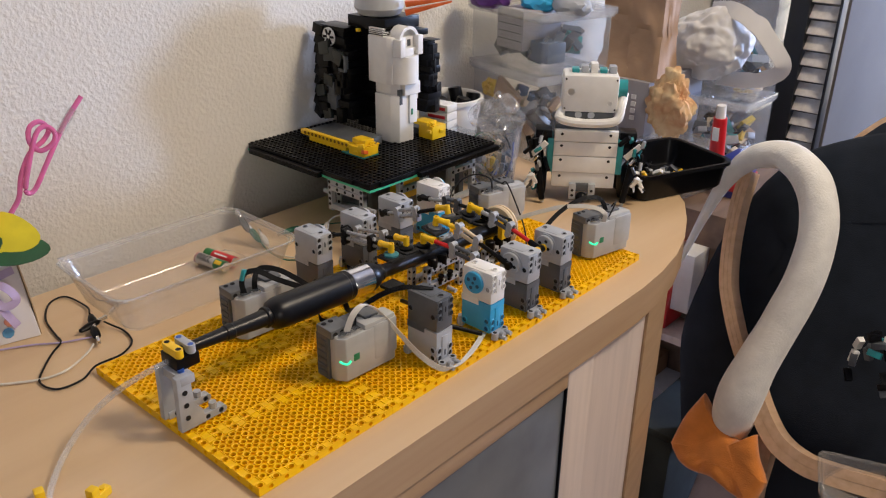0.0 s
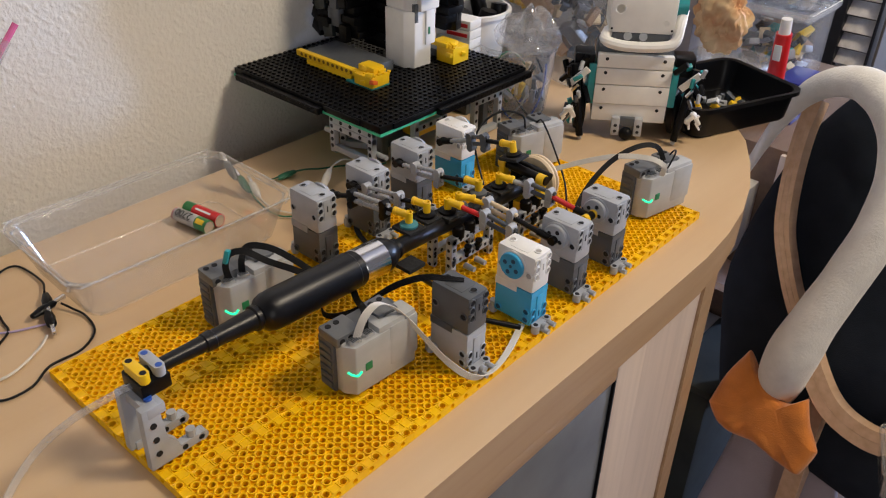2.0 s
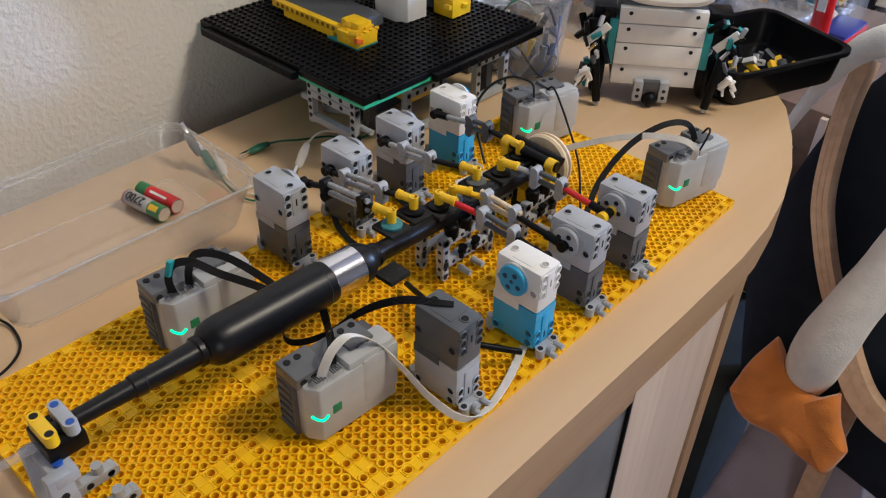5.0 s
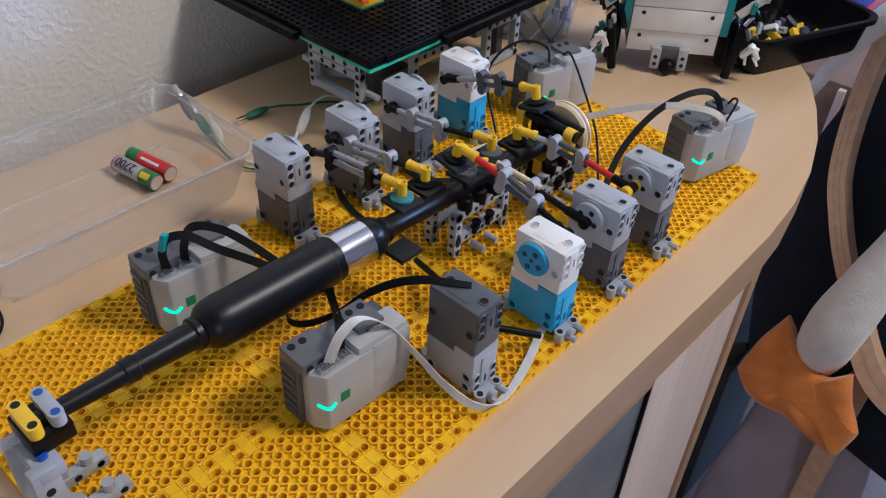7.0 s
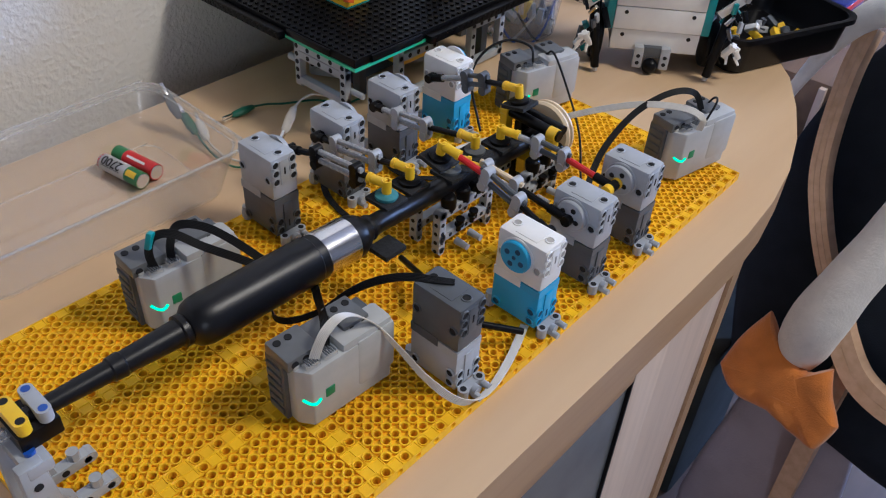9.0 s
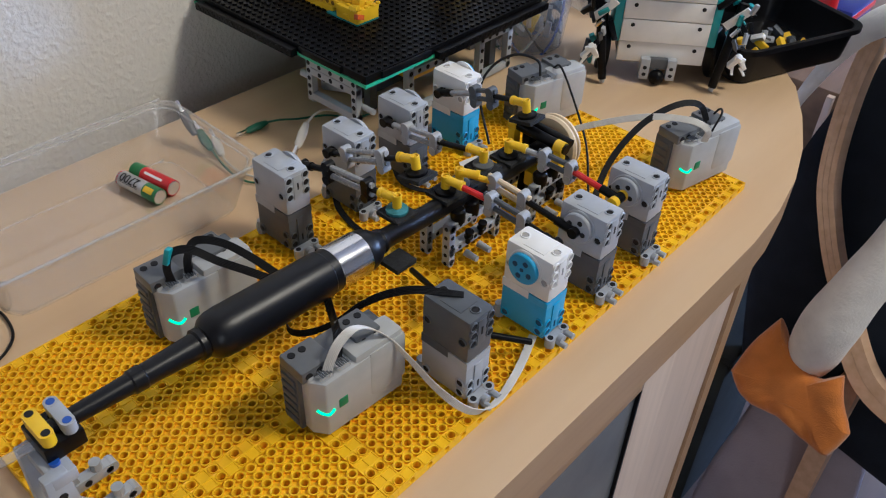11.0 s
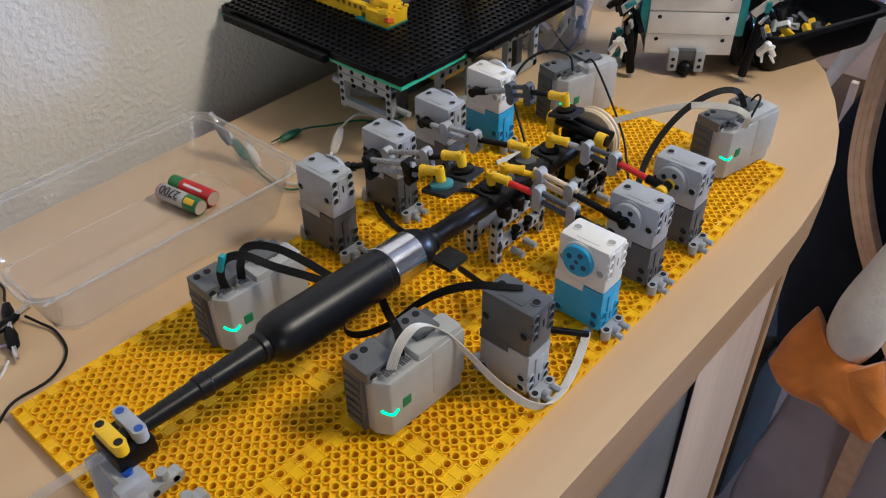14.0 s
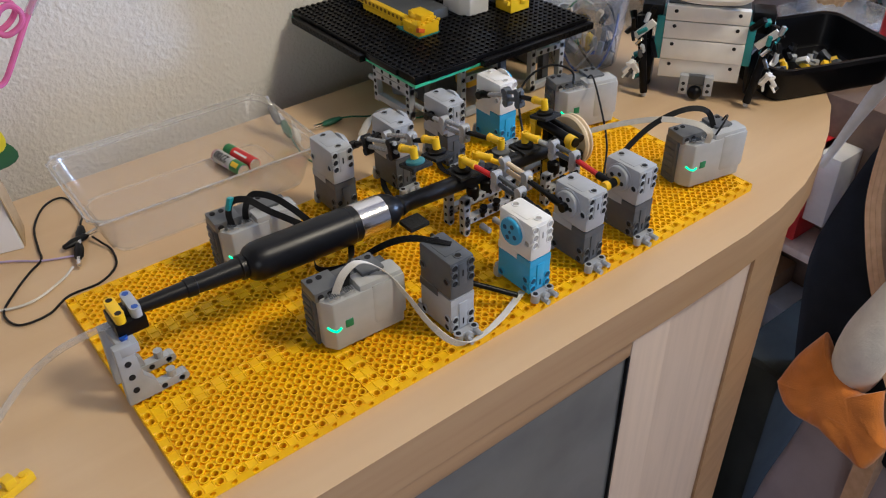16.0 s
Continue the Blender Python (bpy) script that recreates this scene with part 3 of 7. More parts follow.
AX = (1, 0, -0.048)
pipe = thing("practice_chanter", "black plastic practice chanter with a chrome ferrule", "pipe")
bm = bmesh.new()
bm_lathe(bm, (0.016, 0.128, pipe_z(0.016)), AX, ((0, 0.0048), (0.048, 0.0064), (0.049, 0.0074), (0.056, 0.0078), (0.057, 0.0070), (0.092, 0.0086), (0.093, 0.0104), (0.0965, 0.0104), (0.0975, 0.0094), (0.099, 0.0115), (0.102, 0.0142), (0.107, 0.0158), (0.114, 0.0163), (0.192, 0.0166), (0.193, 0.0160), (0.199, 0.0160)), 36)
part("top_tube", bm, BLACK_SATIN, pipe)
bm = bmesh.new()
bm_lathe(bm, (0.2145, 0.128, pipe_z(0.2145)), AX, ((0, 0.0160), (0.0005, 0.0164), (0.027, 0.0164), (0.0275, 0.0158)), 36)
part("ferrule", bm, CHROME, pipe, "polished metal ferrule")
bm = bmesh.new()
bm_lathe(bm, (0.242, 0.128, pipe_z(0.242)), AX, ((0, 0.0158), (0.005, 0.0158), (0.011, 0.0135), (0.015, 0.0105), (0.018, 0.0090), (0.020, 0.0096), (0.023, 0.0086), (0.025, 0.0076), (0.10, 0.0080), (0.225, 0.0088), (0.226, 0.0080)), 32)
part("chanter_tube", bm, BLACK_SATIN, pipe)
bm = bmesh.new()
bm_lathe(bm, (0.467, 0.128, pipe_z(0.467)), AX, ((0, 0.010), (0.0008, 0.0245), (0.003, 0.0262), (0.0048, 0.0262), (0.0055, 0.0235), (0.0075, 0.0235), (0.0085, 0.0258), (0.0105, 0.0258), (0.012, 0.0240)), 48)
part("sole_ring", bm, TAN, pipe, "ivory-coloured round sole ring")

# foam wedge under the pipe
bm = bmesh.new()
bm_box(bm, 0.256, 0.276, 0.104, 0.122, 0.050, 0.054, 0.0006, Matrix.Identity(4))
part("foam_pad", bm, FOAM, pipe, "black foam scrap")


# ---- levers that close the holes; each turns about its motor's axle ----
def connector(bm, p, tilt=0.0, h=0.0165):
    """A double cross-block: two bored cylinders one above the other."""
    x, y, z = p
    bm_cyl(bm, (x - 0.004, y, z + 0.004), (x + 0.004, y, z + 0.004), 0.0039, n=14)
    bm_cyl(bm, (x - 0.004, y, z - h + 0.008), (x + 0.004, y, z - h + 0.008), 0.0039, n=14)
    bm_box(bm, x - 0.0036, x + 0.0036, y - 0.0038, y + 0.0038, z - h + 0.008, z + 0.004, 0.0006)


def lever(label, pivot, blocks, tip, rods, block_mat=LIGHT_GREY, pad_mat=TEAL_PAD, tail=BLACK, tail_rod=None):
    """pivot, blocks and tip are places; rods: the material from block to block."""
    t = thing("key_lever", label, "lever", pose(*pivot), group="levers over the pipe's holes")
    o = Vector(pivot)
    L = [Vector(p) - o for p in blocks]
    e = Vector(tip) - o
    # crank that grips the motor's axle
    bm = bmesh.new()
    s = -1 if L[0].x < 0 else 1
    bm_cyl(bm, (0, 0, 0), (L[0].x, 0, 0), 0.0026, n=12)
    bm_cyl(bm, (L[0].x, 0, 0), (L[0].x, L[0].y * 0.35, L[0].z * 0.35), 0.0036, n=12)
    bm_cyl(bm, (L[0].x - 0.004, 0, 0), (L[0].x + 0.004, 0, 0), 0.0042, n=14)
    part("crank", bm, tail, t)
    bm = bmesh.new()
    bm_cyl(bm, (L[0].x, L[0].y * 0.25, L[0].z * 0.25), L[0], 0.0026, n=10)
    part("crank_rod", bm, tail_rod or tail, t)
    for p in L:
        bm = bmesh.new()
        connector(bm, p)
        part("cross_block", bm, block_mat, t)
    # paired rods between the blocks
    for k, m in enumerate(rods):
        a, b = (L[k], L[k + 1]) if k + 1 < len(L) else (L[-1], e)
        ext = (b - a).normalized() * 0.006
        if k + 1 < len(L):
            for off in (Vector((0, 0, 0.0035)), Vector((0, 0, -0.0042))):
                bm = bmesh.new()
                bm_cyl(bm, a + off - ext, b + off + ext, 0.0023, n=8)
                part("rod", bm, m, t)
        else:
            bm = bmesh.new()
            bm_cyl(bm, a, b - (b - a).normalized() * 0.011, 0.0025, n=10)
            part("end_rod", bm, m, t)
    # elbow and pad
    dirn = (L[-1] - e)
    dirn.z = 0.25 * dirn.z
    dirn.normalize()
    bm = bmesh.new()
    bm_cyl(bm, e, e + dirn * 0.0145, 0.0036, 0.0034, n=14)
    bm_cyl(bm, e + dirn * 0.0125, e + dirn * 0.0155, 0.0040, n=14)
    bm_lathe(bm, e - Vector((0, 0, 0.0075)), (0, 0, 1), ((0, 0.0036), (0.0105, 0.0037), (0.011, 0.0034), (0.0108, 0.0026), (0.0085, 0.0025), (0.0084, 0.0)), 18)
    part("elbow", bm, YELLOW_BRIGHT, t, "bright yellow elbow connector")
    bm = bmesh.new()
    bm_lathe(bm, e - Vector((0, 0, 0.0115)), (0, 0, 1), ((0, 0.0082), (0.0012, 0.0086), (0.0026, 0.0084), (0.0030, 0.0074), (0.0042, 0.0040)), 24)
    part("pad", bm, pad_mat, t)
    bm = bmesh.new()
    bm_box(bm, e.x - 0.0105, e.x + 0.0105, e.y - 0.0115, e.y + 0.0115, e.z - 0.0150, e.z - 0.0114, 0.0009)
    part("foam_pad", bm, FOAM, t, "square black foam pad")
    return t


GREY_PAD = material("grey_pad_plastic", (0.10, 0.11, 0.115), 0.5)
levers = {
    "A": lever("black lever with grey rods and a teal pad", (0.271, 0.236, 0.069), [(0.283, 0.205, 0.079), (0.284, 0.163, 0.083)], (0.289, 0.137, 0.0835), [ROD_GREY, BLACK], BLACK),
    "B": lever("grey rod lever with a dark pad on the pipe", (0.318, 0.238, 0.067), [(0.312, 0.216, 0.070), (0.311, 0.171, 0.078)], (0.315, 0.139, 0.0825), [ROD_GREY, BLACK], pad_mat=BLACK),
    "C": lever("grey rod lever with a grey pad on the pipe", (0.385, 0.240, 0.067), [(0.379, 0.214, 0.069), (0.380, 0.183, 0.072)], (0.385, 0.135, 0.0795), [ROD_GREY, BLACK], pad_mat=GREY_PAD, tail_rod=ROD_GREY),
    "D": lever("dark grey rod lever over the pipe's lowest hole", (0.457, 0.242, 0.067), [(0.450, 0.198, 0.074), (0.449, 0.178, 0.076)], (0.446, 0.138, 0.0770), [DARK_GREY, BLACK], DARK_GREY, pad_mat=BLACK, tail_rod=ROD_GREY),
    "R": lever("red rod lever reaching from the white motor to the pipe", (0.332, 0.032, 0.069), [(0.343, 0.062, 0.074), (0.341, 0.091, 0.078)], (0.334, 0.130, 0.0820), [DARK_GREY, RED], pad_mat=BLACK),
    "Y": lever("yellow and tan rod lever over the pipe", (0.372, 0.032, 0.067), [(0.367, 0.080, 0.072), (0.364, 0.106, 0.076)], (0.350, 0.130, 0.0810), [TAN, YELLOW_BRIGHT], pad_mat=GREY_PAD),
    "F": lever("red and grey rod lever over the pipe", (0.436, 0.032, 0.067), [(0.425, 0.078, 0.072), (0.421, 0.101, 0.075)], (0.412, 0.131, 0.0785), [DARK_GREY, ROD_GREY], pad_mat=BLACK, tail_rod=RED),
}
# axle end of the far motor's lever
bm = bmesh.new()
for x0, x1 in ((-0.0068, -0.0030), (-0.0205, -0.0154)):
    bm_cyl(bm, (x0, 0, 0), (x1, 0, 0), 0.0046, n=16)
part("axle_bush", bm, YELLOW_BRIGHT, levers["F"])


# ---- beam frames under the pipe ----
def beam(bm, a, b, w=0.0037, n_holes=None):
    """A rounded studless beam from a to b."""
    a, b = Vector(a), Vector(b)
    d = (b - a).normalized()
    bm_cyl(bm, a - Vector((0, w, 0)), a + Vector((0, w, 0)), w, n=12)
    bm_cyl(bm, b - Vector((0, w, 0)), b + Vector((0, w, 0)), w, n=12)
    q = Matrix.Translation((a + b) / 2) @ d.to_track_quat("X", "Z").to_matrix().to_4x4()
    l = (b - a).length / 2
    bm_box(bm, -l, l, -w, w, -w * 0.98, w * 0.98, 0.0004, q)


def beam_frame(label, x0, x1, ys, z1, at_cat="support"):
    t = thing("pipe_support", label, "support", group="supports under the pipe")
    for y in ys:
        for a, b in (((x0, y, 0.012), (x0, y, z1)), ((x1, y, 0.012), (x1, y, z1)), ((x0, y, z1), (x1, y, z1)), ((x0, y, 0.024), (x1, y, 0.024))):
            bm = bmesh.new()
            beam(bm, a, b)
            bb = part("beam", bm, LIGHT_GREY, t)
            n = max(2, int((Vector(b) - Vector(a)).length / 0.008) + 1)
            # no holes are cut: dark discs on the beam paint their shade
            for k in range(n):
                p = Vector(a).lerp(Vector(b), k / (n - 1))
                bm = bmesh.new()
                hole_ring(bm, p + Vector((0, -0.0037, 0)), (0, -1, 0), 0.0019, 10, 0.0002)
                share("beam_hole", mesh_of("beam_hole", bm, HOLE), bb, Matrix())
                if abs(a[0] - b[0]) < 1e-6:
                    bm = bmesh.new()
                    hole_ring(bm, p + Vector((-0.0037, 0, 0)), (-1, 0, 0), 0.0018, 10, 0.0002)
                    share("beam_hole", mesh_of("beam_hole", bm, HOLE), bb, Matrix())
    for x in (x0 + 0.018, x0 + 0.034):
        bm = bmesh.new()
        bm_lathe(bm, (x, ys[0] - 0.004, 0.024), (0, -0.15, 1), ((0, 0.0024), (0.005, 0.0024), (0.0055, 0.0038), (0.0065, 0.0038), (0.007, 0.0026), (0.010, 0.0026), (0.0105, 0.0038), (0.012, 0.0036)), 14)
        part("pin", bm, BLACK, t, "black connector pin")
        cyl_part("peg", LIGHT_GREY, t, (x, ys[0] - 0.003, 0.0125), (x, ys[0] - 0.015, 0.0125), 0.0032, 0.0026, 12)
    for x in (x0 + 0.010, x0 + 0.026, x0 + 0.042):
        bm = bmesh.new()
        bm_lathe(bm, (x, ys[0], z1 + 0.001), (0, 0.1, 1), ((0, 0.0055), (0.006, 0.0062), (0.010, 0.0062), (0.0115, 0.005)), 14)
        part("rubber_foot", bm, BLACK, t, "black round rubber cushion")
    return t


beam_frame("light grey beam frame with black pins under the pipe", 0.327, 0.383, (0.118, 0.142), 0.046)
beam_frame("light grey beam frame with black pins under the pipe's end", 0.420, 0.460, (0.108, 0.146), 0.040)

clamp = thing("pipe_clamp", "black bar clamp with yellow ends across the pipe", "clamp")
bm = bmesh.new()
bm_cyl(bm, (0.448, 0.098, 0.071), (0.448, 0.150, 0.074), 0.0048, n=14)
bm_cyl(bm, (0.4565, 0.100, 0.072), (0.4565, 0.150, 0.075), 0.0042, n=14)
part("bar", bm, BLACK, clamp)
for y, z in ((0.104, 0.0715), (0.152, 0.0745)):
    bm = bmesh.new()
    bm_cyl(bm, (0.447, y - 0.004, z), (0.447, y + 0.004, z), 0.0058, n=16)
    bm_box(bm, 0.4425, 0.4515, y - 0.0035, y + 0.0035, z - 0.020, z, 0.0008)
    part("end_block", bm, YELLOW_BRIGHT, clamp, "bright yellow connector block")
for x in (0.452, 0.468):
    box_part("post", BLACK, clamp, x - 0.004, x + 0.004, 0.136, 0.144, 0.008, 0.068, 0.0006)
box_part("beam", YELLOW_BRIGHT, clamp, 0.434, 0.462, 0.120, 0.128, 0.030, 0.044, 0.001)


# ---- stand that holds the blowpipe ----
bs = thing("blowpipe_stand", "grey beam stand with yellow and grey clamps for the pipe's tip", "support")
for y in (0.110, 0.138):
    bm = bmesh.new()
    out = [(-0.002, 0.009), (0.024, 0.009), (0.021, 0.024), (0.013, 0.032), (0.0125, 0.064), (-0.001, 0.064)]
    lo, hi = [bm.verts.new((px, y - 0.0037, pz)) for px, pz in out], [bm.verts.new((px, y + 0.0037, pz)) for px, pz in out]
    for i in range(6):
        bm.faces.new((lo[i], lo[(i + 1) % 6], hi[(i + 1) % 6], hi[i]))
    bm.faces.new(hi)
    bm.faces.new(lo[::-1])
    bmesh.ops.bevel(bm, geom=list(bm.edges), offset=0.001, segments=2, profile=0.5, affect="EDGES")
    part("upright", bm, LIGHT_GREY, bs)
bm = bmesh.new()
bm_box(bm, 0.003, 0.017, 0.106, 0.142, 0.055, 0.0635, 0.001)
part("cross_beam", bm, LIGHT_GREY, bs)
for y in (0.112, 0.137):
    bm = bmesh.new()
    bm_box(bm, 0.002, 0.042, y - 0.0038, y + 0.0038, 0.008, 0.0158, 0.001)
    bm_cyl(bm, (0.042, y - 0.004, 0.012), (0.042, y + 0.004, 0.012), 0.0039, n=14)
    bm_cyl(bm, (0.034, y, 0.012), (0.034, y, 0.022), 0.0036, n=12)
    bb = part("base_beam", bm, LIGHT_GREY, bs)
    # base beam's holes: shade painted as dark discs on its side
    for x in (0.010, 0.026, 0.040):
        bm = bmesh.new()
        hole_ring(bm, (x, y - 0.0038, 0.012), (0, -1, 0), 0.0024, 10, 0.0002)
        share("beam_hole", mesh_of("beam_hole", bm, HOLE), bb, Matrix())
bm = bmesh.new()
# upright's holes, also only discs in the hole-shade colour
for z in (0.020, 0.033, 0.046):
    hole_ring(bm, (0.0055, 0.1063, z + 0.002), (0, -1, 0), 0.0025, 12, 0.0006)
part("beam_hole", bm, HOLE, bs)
box_part("block", BLACK, bs, 0.007, 0.030, 0.116, 0.142, 0.0636, 0.0755, 0.0015, "black clamp block")
# yellow beam gets hole-shade discs, grey beam gets blue pins
for nm, mat, x, pins in (("clamp_beam", YELLOW_BRIGHT, 0.0125, HOLE), ("clamp_beam", LIGHT_GREY, 0.0245, BLUE)):
    bm = bmesh.new()
    for y in (0.120, 0.138):
        bm_cyl(bm, (x, y, 0.0755), (x, y, 0.0835), 0.0040, n=16)
    bm_box(bm, x - 0.004, x + 0.004, 0.120, 0.138, 0.0756, 0.0834, 0.0005)
    cb = part(nm, bm, mat, bs)
    for y in (0.120, 0.138):
        bm = bmesh.new()
        hole_ring(bm, (x, y, 0.0835), (0, 0, 1), 0.0025, 12, 0.0002)
        share("pin", mesh_of("pin", bm, pins), cb, Matrix())
cyl_part("pin", BLUE, bs, (0.010, 0.116, 0.056), (0.010, 0.116, 0.066), 0.0030)

hose = thing("clear_hose", "clear plastic hose lying on the sideboard", "hose")
tube_part("tube", TUBE_CLEAR, hose, [(0.014, 0.130, 0.069), (-0.004, 0.134, 0.066), (-0.030, 0.150, 0.050), (-0.056, 0.164, 0.026), (-0.085, 0.155, 0.008), (-0.115, 0.120, 0.004), (-0.145, 0.06, 0.004), (-0.17, -0.01, 0.004)], 0.0028, 10)


# ---- cables ----
def cable(label, mat, pts, r=0.0012, flat=None, up=(0, 0, 1), name="cable"):
    bm = bmesh.new()
    bm_tube(bm, pts, r, 8, 8, flat, up=up, cores=6)
    return solid(name, bm, mat, label, "cable", smooth=60)


RIB, FACE = (0.0029, 0.0005), (-0.55, -0.5, 0.65)


def ribbon(label, mat, rows, half=0.0031, thick=0.00045, cores=6):
    """A flat cable: rows of a place and the direction in which its width lies there."""
    path = smooth_path([p for p, w in rows], 10)
    wide = smooth_path([w for p, w in rows], 10)
    bm = bmesh.new()
    rings = []
    for i, p in enumerate(path):
        d = (path[min(i + 1, len(path) - 1)] - path[max(i - 1, 0)]).normalized()
        w = (wide[i] - d * wide[i].dot(d)).normalized()
        n = d.cross(w)
        row = [(-1 + (2 * k + e) / cores, g) for k in range(cores) for e, g in ((0.15, 0.5), (0.6, 1.0), (1.4, 1.0), (1.85, 0.5))]
        rings.append([bm.verts.new(p + w * (half * u) - n * (thick * g)) for u, g in row] + [bm.verts.new(p + w * (half * u) + n * (thick * g)) for u, g in row[::-1]])
    for p, q in zip(rings, rings[1:]):
        for i in range(len(p)):
            bm.faces.new((p[i], p[(i + 1) % len(p)], q[(i + 1) % len(p)], q[i]))
    bm.faces.new(rings[0][::-1])
    bm.faces.new(rings[-1])
    return solid("cable", bm, mat, label, "cable", smooth=40)


ACROSS = (0.65, -0.76, 0.0)
ribbon("white flat ribbon cable from the hub to the white motor", CABLE_WHITE, (
    ((0.1535, 0.0630, 0.0590), ACROSS), ((0.1580, 0.0630, 0.0690), ACROSS), ((0.1650, 0.0625, 0.0790), ACROSS), ((0.1760, 0.0620, 0.0830), (0.45, -0.9, 0)),
    ((0.1880, 0.0610, 0.0760), (0.25, -0.97, 0)), ((0.2005, 0.0575, 0.0610), (0.2, -0.98, 0)), ((0.2085, 0.0440, 0.0430), (0.2, -0.98, 0.1)), ((0.2130, 0.0260, 0.0280), (0.35, -0.93, 0.1)),
    ((0.2190, 0.0080, 0.0180), (0.6, -0.7, 0.3)), ((0.2290, -0.0005, 0.0132), (0.75, -0.5, 0.4)), ((0.2470, -0.0015, 0.0124), (0.5, -0.8, 0.3)), ((0.2760, 0.0060, 0.0118), (0.5, -0.86, 0.1)), ((0.3080, 0.0180, 0.0128), (0.5, -0.86, 0))))
ribbon("black flat ribbon cable from the dark motor round the pipe", CABLE_BLACK, (
    ((0.2440, 0.0330, 0.0850), (0.6, 0.7, 0)), ((0.2370, 0.0420, 0.0856), (0.6, 0.7, 0.1)), ((0.2270, 0.0600, 0.0830), (0.4, 0.3, 0.5)), ((0.2180, 0.0780, 0.0730), (0.2, 0.2, 0.8)),
    ((0.2070, 0.0915, 0.0610), (0, 0, 1)), ((0.1920, 0.0980, 0.0525), (0, 0, 1)), ((0.1760, 0.1070, 0.0485), (0, 0.1, 1)), ((0.1690, 0.1170, 0.0485), (0, 0.2, 1)), ((0.1730, 0.1260, 0.0560), (0.3, 0.2, 0.8))), 0.0028)
cable("black flat ribbon cable hanging from the pipe", CABLE_BLACK, [(0.166, 0.066, 0.060), (0.172, 0.072, 0.072), (0.182, 0.086, 0.066), (0.192, 0.100, 0.056), (0.200, 0.112, 0.050), (0.206, 0.122, 0.050)], 0, RIB, FACE)
cable("black flat ribbon cable from the hub over to the pipe", CABLE_BLACK, [(0.1360, 0.197, 0.060), (0.136, 0.201, 0.072), (0.141, 0.201, 0.082), (0.151, 0.193, 0.084), (0.162, 0.178, 0.076), (0.174, 0.160, 0.070), (0.184, 0.146, 0.064)], 0, RIB, FACE)
cable("black flat ribbon cable from the hub over to the pipe", CABLE_BLACK, [(0.1485, 0.197, 0.060), (0.1515, 0.200, 0.072), (0.161, 0.203, 0.080), (0.173, 0.190, 0.079), (0.182, 0.172, 0.072), (0.190, 0.152, 0.062)], 0, RIB, FACE)
bm = bmesh.new()
bm_box(bm, -0.003, 0.003, -0.002, 0.002, -0.006, 0.006, 0.001)
solid("cable_clip", bm, TEAL, "teal clip on the hub's black cable", "clip", pose(0.1385, 0.201, 0.081, 10, 15, 30))
cable("white flat ribbon cable from the far hub behind the pipe", CABLE_WHITE, [(0.560, 0.030, 0.060), (0.560, 0.030, 0.072), (0.553, 0.046, 0.078), (0.538, 0.082, 0.072), (0.515, 0.130, 0.050), (0.495, 0.170, 0.022), (0.470, 0.195, 0.012), (0.440, 0.205, 0.010)], 0, RIB, FACE)
cable("black flat ribbon cable from the far hub to the far motor", CABLE_BLACK, [(0.585, 0.040, 0.060), (0.580, 0.050, 0.080), (0.560, 0.064, 0.082), (0.530, 0.078, 0.068), (0.495, 0.082, 0.045), (0.465, 0.074, 0.022), (0.450, 0.060, 0.012)], 0, RIB, FACE)
cable("thin black cable from the hub down to the yellow base", CABLE_BLACK, [(0.572, 0.202, 0.064), (0.567, 0.190, 0.070), (0.550, 0.160, 0.052), (0.525, 0.125, 0.030), (0.490, 0.096, 0.014), (0.470, 0.080, 0.011)], 0.0011)
cable("thin black cable looped over the hub's deck", CABLE_BLACK, [(0.548, 0.200, 0.064), (0.552, 0.208, 0.076), (0.540, 0.226, 0.080), (0.520, 0.238, 0.070), (0.500, 0.235, 0.050), (0.482, 0.205, 0.014)], 0.0013)
cable("thin black cable looped over the far hub", CABLE_BLACK, [(0.575, 0.032, 0.062), (0.588, 0.032, 0.076), (0.600, 0.040, 0.072), (0.598, 0.046, 0.060)], 0.0010)
for p in ([(0.262, 0.258, 0.018), (0.262, 0.240, 0.009), (0.264, 0.215, 0.0095), (0.272, 0.190, 0.0095)], [(0.330, 0.256, 0.018), (0.316, 0.236, 0.012), (0.310, 0.216, 0.0095), (0.306, 0.190, 0.0095)], [(0.400, 0.256, 0.018), (0.380, 0.220, 0.012), (0.396, 0.190, 0.0095), (0.430, 0.180, 0.0095)]):
    cable("black flat ribbon cable under a motor", CABLE_BLACK, p, 0, RIB)
axle = thing("loose_axle", "black axle lying on the base behind the dark motor", "axle")
cyl_part("shaft", BLACK, axle, (0.296, 0.128, 0.016), (0.272, 0.070, 0.036), 0.0024)
ax2 = thing("motor_axle", "black axle through the dark motor's foot", "axle")
cyl_part("shaft", BLACK, ax2, (0.253, 0.044, 0.040), (0.2965, 0.012, 0.019), 0.0024)
cyl_part("sleeve", BLACK, ax2, (0.253, 0.044, 0.040), (0.264, 0.0359, 0.0347), 0.0040)


# ---- black studded plate on its stand, with the brick-built penguin ----
stand = thing("studded_display_stand", "black studded plate on grey beam frames with green edge tape", "display stand", pose(0.010, 0.011, 0.0005))
PX, PY, PZ, PS = 0.379, 0.264, 0.084, 0.256
bm = bmesh.new()
bm_box(bm, PX, PX + PS, PY, PY + PS, PZ, PZ + 0.008, 0.0004)
studs(bm, PX, PY, 32, 32, PZ + 0.008, n=8)
part("plate", bm, BLACK, stand)
bm = bmesh.new()
bm_box(bm, PX - 0.001, PX + PS + 0.001, PY - 0.001, PY + PS + 0.001, PZ - 0.0030, PZ - 0.0002)
